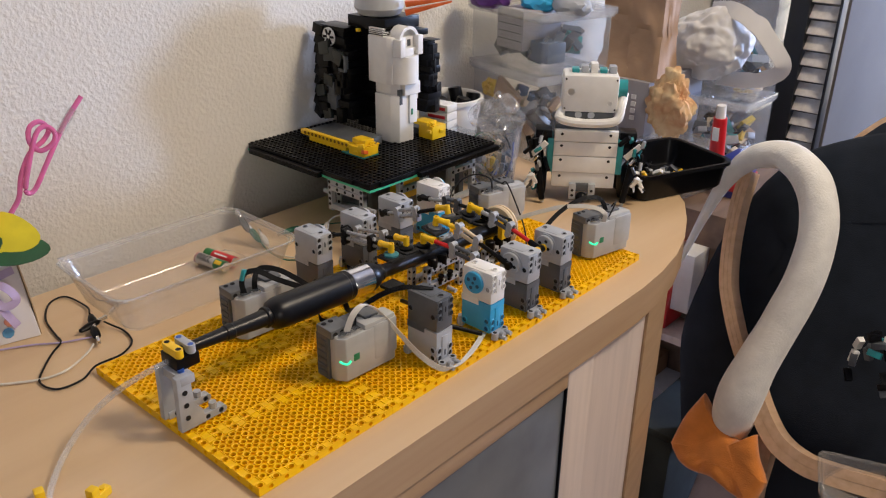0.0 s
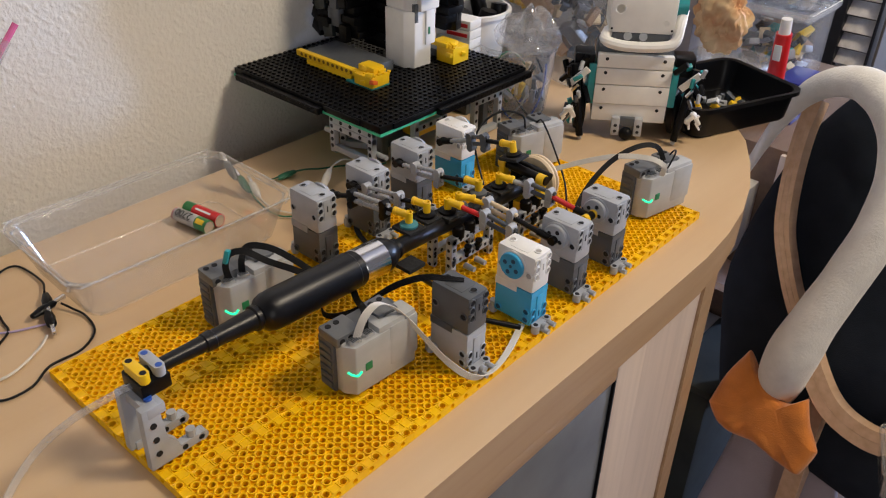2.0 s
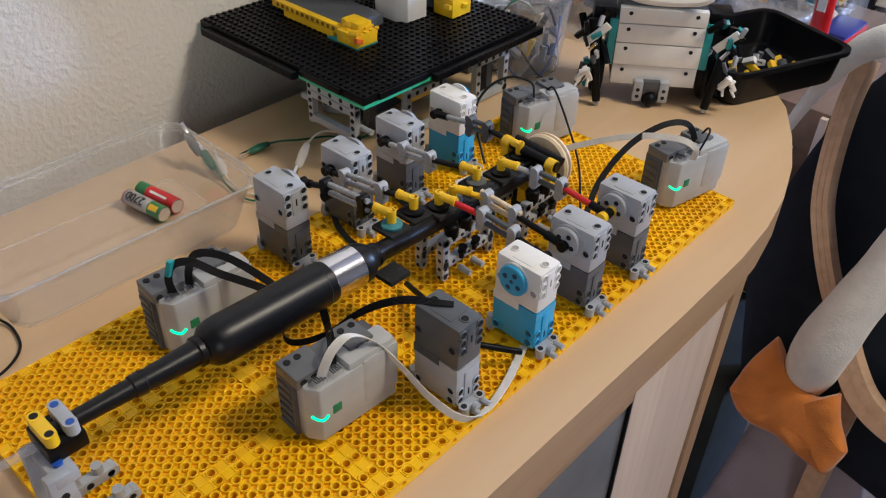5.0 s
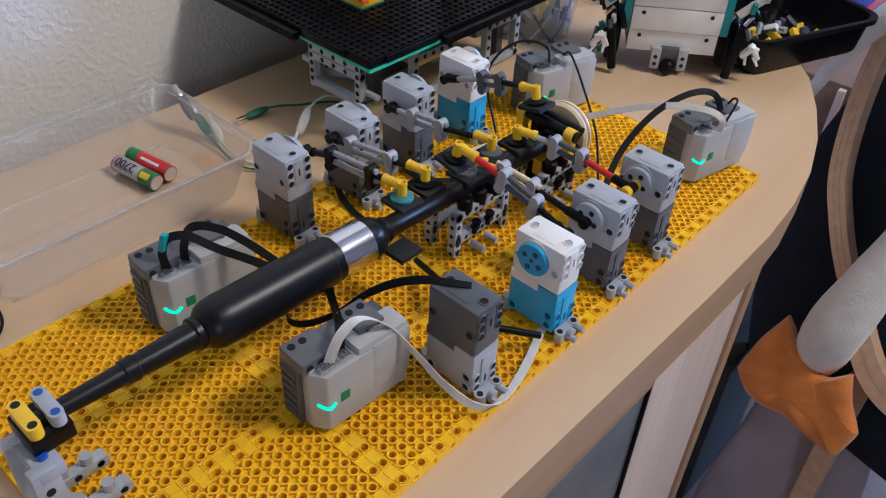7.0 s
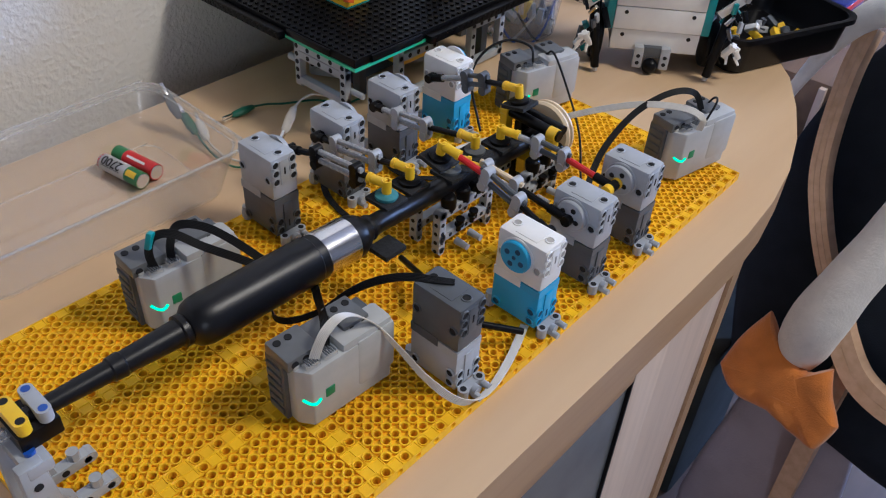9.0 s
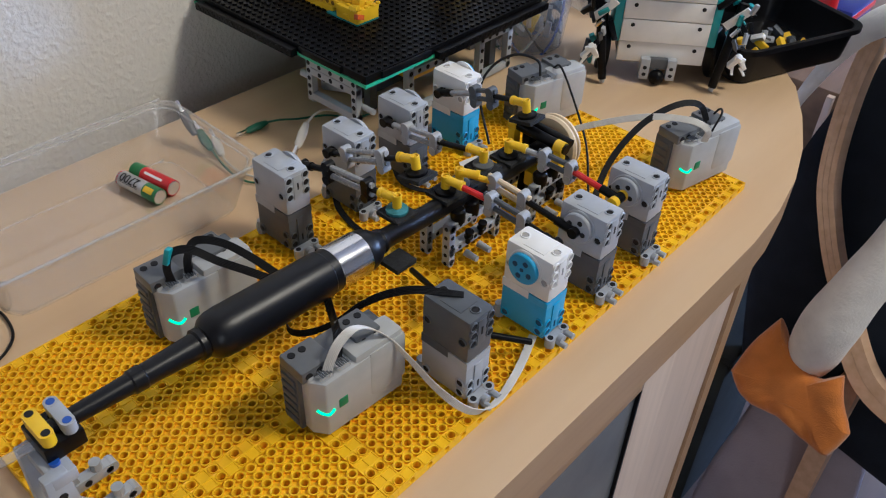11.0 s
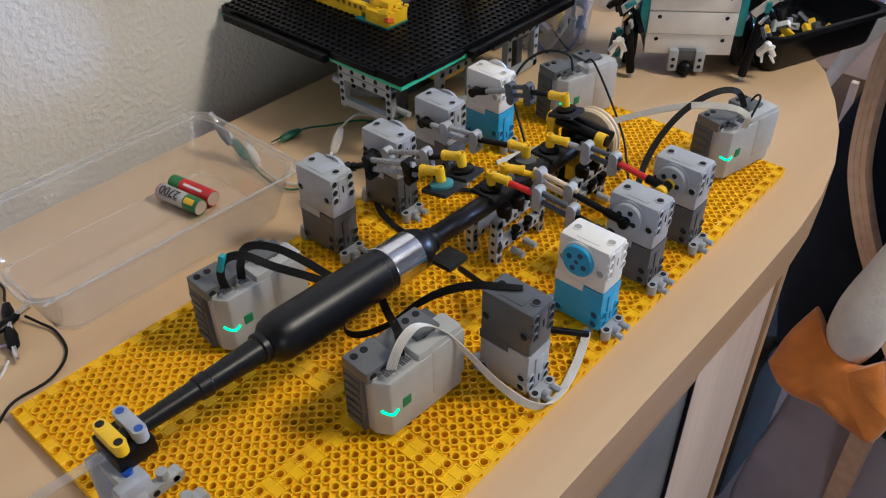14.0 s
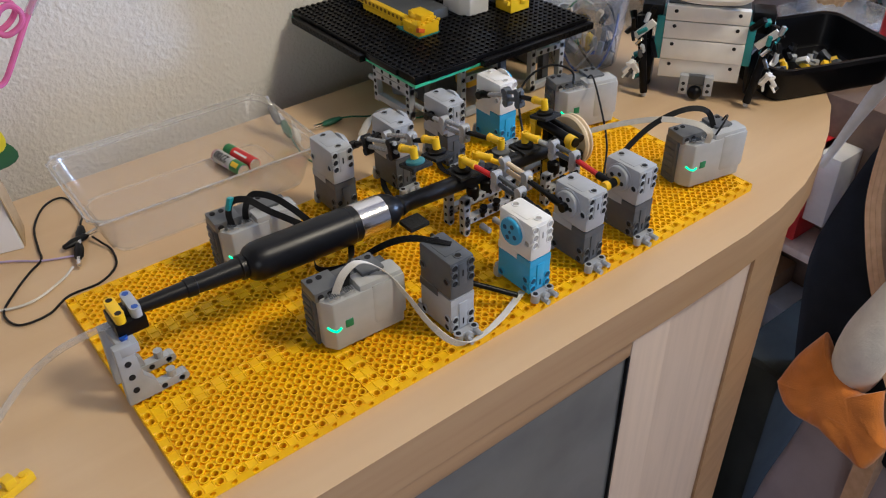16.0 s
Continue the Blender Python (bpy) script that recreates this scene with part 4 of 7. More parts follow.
part("tape", bm, GREEN_TAPE, stand, "green translucent edge")
# black beams clipped along the plate's edges, away from the near corner
for x0, x1, y0, y1 in ((PX + 0.088, PX + PS + 0.002, PY - 0.0085, PY - 0.0005), (PX - 0.0085, PX - 0.0005, PY + 0.092, PY + PS - 0.012)):
    eb = box_part("edge_beam", BLACK, stand, x0, x1, y0, y1, PZ - 0.0035, PZ + 0.0042, 0.0010)
    for k in range(int(max(x1 - x0, y1 - y0) / 0.008)):
        at, axis = ((x0 + 0.004 + k * 0.008, y0, PZ + 0.0003), (0, -1, 0)) if x1 - x0 > y1 - y0 else ((x0, y0 + 0.004 + k * 0.008, PZ + 0.0003), (-1, 0, 0))
        bm = bmesh.new()
        bm_lathe(bm, at, axis, ((-0.0004, 0.0033), (0.0004, 0.0033), (0.0004, 0.0026), (-0.0010, 0.0025)), 10)
        share("beam_eye", mesh_of("beam_eye", bm, BLACK), eb, Matrix())
for x0, x1, y0, y1 in ((PX + 0.018, PX + 0.082, PY - 0.0030, PY - 0.0005), (PX - 0.0030, PX - 0.0005, PY + 0.030, PY + 0.088)):
    box_part("edge_clip", BLACK, stand, x0, x1, y0, y1, PZ + 0.0010, PZ + 0.0075, 0.0008)


def leg_frame(parent, x, y, along):
    """An open rectangular beam frame that carries the plate."""
    m = pose(x, y, 0, 0, 0, along)
    bm = bmesh.new()
    for a, b in (((0, 0, 0.006), (0, 0, 0.074)), ((0.048, 0, 0.006), (0.048, 0, 0.074)), ((0, 0, 0.006), (0.048, 0, 0.006)), ((0, 0, 0.074), (0.048, 0, 0.074)), ((0, 0, 0.050), (0.048, 0, 0.050))):
        beam(bm, a, b, 0.0039)
    f = part("leg_frame", bm, LIGHT_GREY, parent, at=m)
    # frame holes shown by discs that carry the shade as colour
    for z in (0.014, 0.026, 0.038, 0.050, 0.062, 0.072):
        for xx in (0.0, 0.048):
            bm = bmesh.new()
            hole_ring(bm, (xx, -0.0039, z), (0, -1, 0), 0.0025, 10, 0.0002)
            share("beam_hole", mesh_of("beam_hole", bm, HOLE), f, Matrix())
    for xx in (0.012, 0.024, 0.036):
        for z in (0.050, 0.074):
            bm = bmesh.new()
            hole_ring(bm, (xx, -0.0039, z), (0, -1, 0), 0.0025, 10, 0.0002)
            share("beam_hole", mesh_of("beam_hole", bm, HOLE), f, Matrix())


bm = bmesh.new()
for a, b in (((0.387, 0.286, 0.0745), (0.387, 0.348, 0.0745)), ((0.387, 0.286, 0.0665), (0.387, 0.348, 0.0665)), ((0.387, 0.286, 0.040), (0.387, 0.348, 0.040)), ((0.387, 0.286, 0.036), (0.387, 0.286, 0.078)), ((0.387, 0.348, 0.036), (0.387, 0.348, 0.078))):
    beam(bm, a, b, 0.0036)
hanger = part("hanging_frame", bm, LIGHT_GREY, stand)
# places of the hanging frame's holes, painted as dark discs
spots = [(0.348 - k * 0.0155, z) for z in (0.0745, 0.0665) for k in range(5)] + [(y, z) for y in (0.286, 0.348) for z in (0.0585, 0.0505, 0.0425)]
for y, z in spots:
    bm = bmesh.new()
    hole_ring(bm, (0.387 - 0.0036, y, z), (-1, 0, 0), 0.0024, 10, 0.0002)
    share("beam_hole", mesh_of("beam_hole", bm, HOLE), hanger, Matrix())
cyl_part("pin", LIGHT_GREY, stand, (0.387, 0.350, 0.058), (0.387, 0.362, 0.058), 0.0035)
cyl_part("axle", LIGHT_GREY, stand, (0.392, 0.268, 0.050), (0.392, 0.290, 0.050), 0.0028)
leg_frame(stand, 0.448, 0.402, -60)
leg_frame(stand, 0.470, 0.300, 0)
leg_frame(stand, 0.580, 0.300, 0)
leg_frame(stand, 0.590, 0.440, -60)
box_part("gear_case", DARK_GREY, stand, 0.46, 0.57, 0.36, 0.44, 0.0, 0.074, 0.002)
box_part("motor_case", YELLOW_BRIGHT, stand, 0.500, 0.540, 0.325, 0.350, 0.020, 0.070, 0.002)
for x, y in ((0.455, 0.34), (0.575, 0.35), (0.61, 0.31)):
    box_part("post", DARK_GREY, stand, x - 0.005, x + 0.005, y - 0.005, y + 0.005, 0.0, 0.079, 0.0008)


def bricks(parent, name, mat, x0, x1, y0, y1, z0, z1, rng, step=0.0096, jut=0.0022, studded=True):
    """A stack of brick courses with uneven faces."""
    z = z0
    while z < z1 - 1e-5:
        h = min(step, z1 - z)
        j = [rng.uniform(-jut, jut) for _ in range(4)]
        bm = bmesh.new()
        bm_box(bm, x0 + j[0], x1 + j[1], y0 + j[2], y1 + j[3], z + 0.0001, z + h - 0.0002, 0.0004)
        part(name, bm, mat, parent)
        z += h


PT = PZ + 0.008
rng = random.Random(4)
PEN_GREEN = material("dark_slate_plastic", (0.016, 0.022, 0.022), 0.35)
pen = thing("brick_penguin", "black and white brick-built penguin with yellow feet on a studded plate", "penguin model")
def prism(name, mat, parent, out, z0, z1, bevel=0.0012):
    """An upright block with the given outline."""
    bm = bmesh.new()
    lo, hi = [bm.verts.new((x, y, z0)) for x, y in out], [bm.verts.new((x, y, z1)) for x, y in out]
    for i in range(len(out)):
        j = (i + 1) % len(out)
        bm.faces.new((lo[i], lo[j], hi[j], hi[i]))
    bm.faces.new(hi)
    bm.faces.new(lo[::-1])
    bmesh.ops.recalc_face_normals(bm, faces=bm.faces)
    bmesh.ops.bevel(bm, geom=list(bm.edges), offset=bevel, segments=2, profile=0.5, affect="EDGES")
    return part(name, bm, mat, parent)


prism("lower_belly", WHITE, pen, [(0.534, 0.413), (0.533, 0.381), (0.541, 0.369), (0.568, 0.3675), (0.574, 0.374), (0.575, 0.413)], PT + 0.001, 0.163)
prism("lower_belly", WHITE, pen, [(0.536, 0.413), (0.536, 0.383), (0.543, 0.371), (0.566, 0.371), (0.573, 0.377), (0.574, 0.413)], 0.1635, 0.181)
box_part("belly_panel", WHITE, pen, 0.547, 0.579, 0.364, 0.40, 0.163, 0.181, 0.001)
box_part("belly_panel", WHITE, pen, 0.558, 0.574, 0.3655, 0.40, 0.120, 0.1625, 0.001)
box_part("slot", GREEN_BUTTON, pen, 0.561, 0.5645, 0.3648, 0.368, 0.133, 0.142, 0.0004)
box_part("slot", DARK_GREY, pen, 0.541, 0.5465, 0.3685, 0.374, 0.150, 0.172, 0.0004)
prism("belly", WHITE, pen, [(0.529, 0.420), (0.527, 0.381), (0.531, 0.374), (0.579, 0.373), (0.582, 0.416)], 0.180, 0.246)
bm = bmesh.new()
bm_lathe(bm, (0.556, 0.3790, 0.181), (0, 0, 1), ((0, 0.0235), (0.0006, 0.0242), (0.0385, 0.0242), (0.039, 0.0235)), 40)
part("belly_bulge", bm, WHITE, pen)
for x0, x1, z1 in ((0.533, 0.543, 0.2445), (0.569, 0.579, 0.2475)):
    box_part("chest_pillar", WHITE, pen, x0, x1, 0.3585, 0.385, 0.2202, z1, 0.0012)
prism("chest_slope", WHITE, pen, [(0.5435, 0.385), (0.5435, 0.361), (0.560, 0.3605), (0.5685, 0.366), (0.5685, 0.385)], 0.2202, 0.231)
box_part("chest_recess", WHITE, pen, 0.5435, 0.5685, 0.368, 0.385, 0.2312, 0.246, 0.0006)
box_part("slot", DARK_GREY, pen, 0.556, 0.562, 0.3668, 0.3690, 0.233, 0.242, 0.0005)
bm = bmesh.new()
bm_lathe(bm, (0.556, 0.386, 0.2415), (0, -1, 0), ((0, 0.0), (0.0002, 0.0190), (0.0215, 0.0190), (0.0222, 0.0195), (0.0222, 0.0150), (0.0120, 0.0150), (0.0119, 0.0)), 40)
part("chest_arch", bm, WHITE, pen)
grille = box_part("grille_tile", WHITE, pen, 0.5275, 0.545, 0.388, 0.416, 0.2462, 0.2575, 0.0006)
for k in range(4):
    box_part("slot", BLACK, grille, 0.5270, 0.5455, 0.3875, 0.4165, 0.2478 + k * 0.0025, 0.2489 + k * 0.0023, 0.0)
bricks(pen, "back_brick", BLACK, 0.545, 0.600, 0.414, 0.462, PT + 0.012, 0.252, rng)
bricks(pen, "wing_brick", BLACK, 0.512, 0.552, 0.446, 0.508, 0.118, 0.220, rng, jut=0.005)
bricks(pen, "wing_brick", BLACK, 0.516, 0.550, 0.456, 0.513, 0.218, 0.252, rng, jut=0.003)
bricks(pen, "wing_brick", BLACK, 0.600, 0.622, 0.368, 0.390, 0.128, 0.235, rng, jut=0.004)
for k in range(18):
    y, z = rng.uniform(0.448, 0.502), rng.uniform(0.124, 0.212)
    s = rng.uniform(0.003, 0.007)
    box_part("wing_tile", rng.choice((BLACK, DARK_GREY, BLACK)), pen, 0.505, 0.514, y - s, y + s, z - s * 1.6, z + s * 1.6, 0.0008)
bm = bmesh.new()
bm_lathe(bm, (0.5140, 0.486, 0.236), (-1, 0, 0), ((0, 0.0135), (0.0015, 0.0135), (0.0016, 0.0118), (0.0010, 0.0112), (0.0010, 0.0045), (0.0016, 0.0040), (0.0016, 0.0)), 24)
part("wing_disc", bm, WHITE, pen, "round white emblem disc, plain")
for a in range(6):
    bm = bmesh.new()
    bm_box(bm, -0.0004, 0.0008, 0.003, 0.0115, -0.0016, 0.0016, 0, Matrix.Translation((0.5123, 0.486, 0.236)) @ pose(0, 0, 0, a * 60))
    part("emblem_spoke", bm, BLACK, pen)
for k in range(10):
    y, z, w = rng.uniform(0.452, 0.500), rng.uniform(0.122, 0.222), rng.uniform(0.007, 0.012)
    bm = bmesh.new()
    bm_box(bm, -0.003, 0.003, -w, w, -w * 0.9, w * 0.9, 0.0008)
    part("wing_slope", bm, rng.choice((BLACK, PEN_GREEN, PEN_GREEN)), pen, at=Matrix.Translation((0.5065, y, z)) @ pose(0, 0, 0, rng.uniform(-18, 18), rng.uniform(-16, 10), 0))
for k in range(9):
    z = 0.122 + k * 0.0155
    out = 0.512 + 0.006 * max(0, 1 - k / 5) + rng.uniform(-0.002, 0.003)
    bm = bmesh.new()
    bm_box(bm, -0.009, 0.009, -0.016, 0.004, -0.007, 0.0075, 0.0008)
    part("wing_fin", bm, BLACK, pen, at=Matrix.Translation((0.520, out, z)) @ pose(0, 0, 0, rng.uniform(8, 24), 0, rng.uniform(-8, 8)))
for k in range(5):
    z = 0.136 + k * 0.02
    bm = bmesh.new()
    bm_box(bm, -0.008, 0.010, -0.007, 0.007, -0.011, 0.012, 0.001)
    part("wing_fin", bm, BLACK, pen, at=Matrix.Translation((0.612 + 0.004 * (k % 2) + 0.006 * (k < 2), 0.374, z)) @ pose(0, 0, 0, 0, rng.uniform(-15, 15), 20))
box_part("collar", BLACK, pen, 0.532, 0.602, 0.388, 0.464, 0.2525, 0.2690, 0.001)
box_part("collar_bracket", BLACK, pen, 0.576, 0.600, 0.368, 0.400, 0.244, 0.2525, 0.001)
box_part("collar_pin", YELLOW_BRIGHT, pen, 0.526, 0.532, 0.436, 0.442, 0.247, 0.252, 0.001)
bm = bmesh.new()
bm_lathe(bm, (0.558, 0.425, 0.2685), (0, 0, 1), ((0, 0.020), (0.003, 0.030), (0.012, 0.036), (0.026, 0.034), (0.036, 0.020), (0.040, 0.004)), 24)
part("head", bm, HUB_GREY, pen, "pale grey rounded head")
ORANGE = material("orange_plastic", (0.75, 0.13, 0.02), 0.35)
for dz, tilt in ((0.2775, -13), (0.2885, -6)):
    bm = bmesh.new()
    bm_box(bm, -0.008, 0.060, -0.005, 0.005, -0.004, 0.004, 0.001)
    for v in bm.verts:
        f = max(0.0, (v.co.x + 0.004) / 0.05)
        v.co.y *= 1 - 0.55 * f
        v.co.z *= 1 - 0.55 * f
    part("beak", bm, ORANGE, pen, "orange beak blade", at=Matrix.Translation((0.574, 0.378, dz)) @ pose(0, 0, 0, 0, tilt, -42))
for nm, x0, x1, y0, y1, z0, z1, m in (("foot_beam", 0.458, 0.466, 0.380, 0.495, PT + 0.008, PT + 0.0155, YELLOW_BRIGHT), ("foot_beam", 0.4575, 0.4655, 0.395, 0.475, PT + 0.0008, PT + 0.0078, YELLOW_BRIGHT), ("toe_block", 0.453, 0.482, 0.354, 0.384, PT + 0.003, PT + 0.016, YELLOW_BRIGHT), ("toe_cap", 0.462, 0.480, 0.360, 0.386, PT + 0.016, PT + 0.024, YELLOW_BRIGHT), ("foot_plate", 0.466, 0.520, 0.385, 0.490, PT + 0.002, PT + 0.014, DARK_GREY), ("foot_sole", 0.454, 0.484, 0.355, 0.400, PT + 0.0005, PT + 0.003, TEAL), ("toe_block", 0.582, 0.612, 0.342, 0.370, PT + 0.002, PT + 0.022, YELLOW_BRIGHT), ("toe_cap", 0.578, 0.600, 0.350, 0.376, PT + 0.022, PT + 0.028, YELLOW_BRIGHT), ("foot_plate", 0.590, 0.620, 0.365, 0.440, PT + 0.002, PT + 0.012, DARK_GREY)):
    box_part(nm, m, pen, x0, x1, y0, y1, z0, z1, 0.001)
# foot beam holes: amber discs paint the shade inside yellow plastic
for k in range(13):
    bm = bmesh.new()
    hole_ring(bm, (0.458, 0.386 + k * 0.0082, PT + 0.0118), (-1, 0, 0), 0.0023, 10, 0.0003)
    part("foot_hole", bm, material("hole_shadow_amber", (0.25, 0.12, 0.01), 0.6) if k == 0 else bpy.data.materials["hole_shadow_amber"], pen)
for k in range(4):
    for j in range(3):
        cyl_part("toe_stud", YELLOW_BRIGHT, pen, (0.459 + k * 0.008, 0.356 + j * 0.008, PT + 0.016), (0.459 + k * 0.008, 0.356 + j * 0.008, PT + 0.0177), 0.0024, n=10)

for cx, cy, z in ((0.468, 0.368, PT + 0.010), (0.598, 0.356, PT + 0.014)):
    for k in range(14):
        bm = bmesh.new()
        w = rng.uniform(0.003, 0.006)
        bm_box(bm, -w, w, -0.004, 0.004, -0.0025, 0.0025, 0.0006)
        part("toe_piece", bm, ORANGE if k == 3 else YELLOW_BRIGHT, pen, at=pose(cx + rng.uniform(-0.018, 0.016), cy + rng.uniform(-0.017, 0.017), z + rng.uniform(-0.006, 0.012), rng.choice((0, 0, 20)), rng.choice((0, -20, 15)), rng.choice((0, 0, 90, 25))))


# ---- toy robot ----
rob = thing("toy_robot", "white and teal toy robot with panelled chest on the sideboard", "robot", pose(0.703, 0.211, 0.0, 0, 0, -54) @ Matrix.Diagonal((1.03, 1, 1, 1)))
zz = [(0.023, 0.046), (0.0468, 0.072), (0.0728, 0.094), (0.0948, 0.112)]
for k, (z0, z1) in enumerate(zz):
    bm = bmesh.new()
    bm_box(bm, 0.003, 0.094, 0.002 * (k == 0), 0.010, z0, z1 - 0.0003, 0.0007)
    pn = part("chest_panel", bm, WHITE, rob)
    # panel holes are discs on the surface, dark in place of shade
    for x in (0.014, 0.083):
        bm = bmesh.new()
        hole_ring(bm, (x, 0.002 * (k == 0), z1 - 0.006), (0, -1, 0), 0.0022, 12, 0.0004)
        share("pin_hole", mesh_of("pin_hole", bm, HOLE), pn, Matrix())
for x0, x1 in ((-0.006, 0.003), (0.094, 0.103)):
    box_part("side_panel", TEAL, rob, x0, x1, 0.002, 0.045, 0.045, 0.098, 0.0015)
box_part("torso", DARK_GREY, rob, 0.004, 0.093, 0.011, 0.058, 0.022, 0.118, 0.002)
# head
bm = bmesh.new()
bm_box(bm, 0.010, 0.088, -0.004, 0.050, 0.140, 0.195, 0.006)
hd = part("head", bm, WHITE, rob)
bm = bmesh.new()
bm_tube(bm, [(0.012, 0.01, 0.140), (0.008, -0.006, 0.132), (0.030, -0.010, 0.127), (0.065, -0.010, 0.127), (0.088, -0.008, 0.132), (0.094, 0.004, 0.150), (0.098, 0.02, 0.165)], 0.0065, 10, 6)
part("jaw", bm, WHITE, hd)
box_part("mouth", DARK_GREY, rob, 0.016, 0.084, -0.002, 0.04, 0.131, 0.1405, 0.001)
box_part("neck", DARK_GREY, rob, 0.030, 0.068, 0.012, 0.040, 0.112, 0.132, 0.001)
for x in (0.034, 0.052):
    cyl_part("tooth", LIGHT_GREY, rob, (x, -0.004, 0.137), (x, 0.004, 0.137), 0.005)
for x, z, r in ((0.022, 0.170, 0.0065), (0.076, 0.155, 0.004)):
    bm = bmesh.new()
    bm_lathe(bm, (x, -0.0038, z), (0, -1, 0), ((0, r), (0.0006, r), (0.0006, r * 0.85), (0.0002, r * 0.8), (0.0002, 0)), 20)
    part("face_disc", bm, WHITE, rob)
# face holes: small discs with painted-in shade
for x in (0.014, 0.084):
    for z in (0.146, 0.189):
        bm = bmesh.new()
        hole_ring(bm, (x, -0.004, z), (0, -1, 0), 0.0014, 8, 0.0003)
        part("pin_hole", bm, HOLE, rob)
cyl_part("ear", TEAL, rob, (0.088, 0.02, 0.172), (0.101, 0.02, 0.172), 0.014)
for k in range(5):
    box_part("head_gear", (TEAL, LIGHT_GREY, WHITE)[k % 3], rob, 0.022 + k * 0.013, 0.032 + k * 0.013, 0.012, 0.030, 0.195, 0.201 + 0.004 * (k % 3), 0.001)
# arms of small struts, wheels and the caster
rng = random.Random(11)
for sx, x in ((-1, -0.012), (1, 0.109)):
    box_part("shoulder", BLACK, rob, x - 0.012, x + 0.012, 0.005, 0.035, 0.085, 0.110, 0.002)
    for k in range(16):
        z = 0.020 + 0.085 * k / 16
        cx, cy = x + sx * (0.006 + 0.010 * math.sin(k * 0.7)) + rng.uniform(-0.006, 0.006), rng.uniform(-0.012, 0.03)
        bm = bmesh.new()
        bm_box(bm, -0.003, 0.003, -0.003, 0.003, -0.011, 0.011, 0.001, Matrix.Translation((cx, cy, z)) @ pose(0, 0, 0, rng.uniform(-50, 50), rng.uniform(-40, 40), rng.uniform(0, 90)))
        part("arm_strut", bm, rng.choice((BLACK, BLACK, BLACK, DARK_GREY, TEAL, LIGHT_GREY)), rob)
    bm = bmesh.new()
    bm_box(bm, -0.0042, 0.0042, -0.0016, 0.0016, -0.015, 0.015, 0.0008, Matrix.Translation((x + sx * 0.006, -0.012, 0.086)) @ pose(0, 0, 0, 10, 42, 0))
    part("forearm_shell", bm, WHITE, rob)
    bm = bmesh.new()
    bm_box(bm, -0.0028, 0.0028, -0.004, 0.004, -0.009, 0.009, 0.0012, Matrix.Translation((x + sx * 0.012, -0.020, 0.042)) @ pose(0, 0, 0, 20, sx * 28, 0))
    bm_box(bm, -0.0022, 0.0022, -0.003, 0.003, -0.007, 0.007, 0.001, Matrix.Translation((x + sx * 0.020, -0.022, 0.040)) @ pose(0, 0, 0, 10, sx * -35, 20))
    bm_box(bm, -0.0060, 0.0060, -0.002, 0.002, -0.002, 0.002, 0.0008, Matrix.Translation((x + sx * 0.016, -0.023, 0.047)) @ pose(0, 0, 0, 0, sx * 20, 0))
    part("claw", bm, WHITE, rob)
    cyl_part("arm_bar", BLACK, rob, (x + sx * 0.012, 0.000, 0.098), (x - sx * 0.002, -0.012, 0.006), 0.0055, 0.0045, 12)
    cyl_part("bar_tip", LIGHT_GREY, rob, (x - sx * 0.002, -0.012, 0.006), (x - sx * 0.0026, -0.0125, 0.0015), 0.0032, 0.0026, 10)
    for k in range(7):
        bm = bmesh.new()
        bm_box(bm, -0.0022, 0.0022, -0.0018, 0.0018, -0.006, 0.006, 0.0006)
        part("linkage", bm, (DARK_GREY, LIGHT_GREY, CHROME, BLACK, TEAL, BLACK, LIGHT_GREY)[k], rob, at=pose(x + sx * (0.010 + rng.uniform(-0.006, 0.010)), -0.016 + rng.uniform(-0.004, 0.004), 0.058 + k * 0.007, rng.uniform(-40, 40), rng.uniform(-60, 60), rng.uniform(0, 90)))
    for dx in (-0.004, 0.004):
        cyl_part("claw_finger", WHITE, rob, (x + sx * 0.015 + dx, -0.021, 0.036), (x + sx * 0.018 + dx * 1.6, -0.024, 0.028), 0.0018, 0.0013, 8)
    bm = bmesh.new()
    bm_lathe(bm, (x - 0.006, 0.030, 0.030), (1, 0, 0), ((0, 0.022), (0.001, 0.0285), (0.003, 0.030), (0.011, 0.030), (0.013, 0.0285), (0.014, 0.022)), 28)
    part("wheel", bm, BLACK, rob, "black rubber-tyred wheel")
for x in (0.034, 0.062):
    box_part("caster_arm", LIGHT_GREY, rob, x - 0.005, x + 0.005, -0.006, 0.004, 0.006, 0.030, 0.001)
    # caster arm holes, likewise shade-coloured discs
    for z in (0.012, 0.020):
        bm = bmesh.new()
        hole_ring(bm, (x, -0.006, z), (0, -1, 0), 0.0022, 10, 0.0003)
        part("pin_hole", bm, HOLE, rob)
box_part("caster_bar", DARK_GREY, rob, 0.038, 0.058, -0.004, 0.004, 0.018, 0.030, 0.001)
bm = bmesh.new()
bmesh.ops.create_uvsphere(bm, u_segments=16, v_segments=10, radius=0.0085, matrix=Matrix.Translation((0.048, -0.004, 0.0088)))
part("caster_ball", bm, BLACK, rob, "black caster ball")


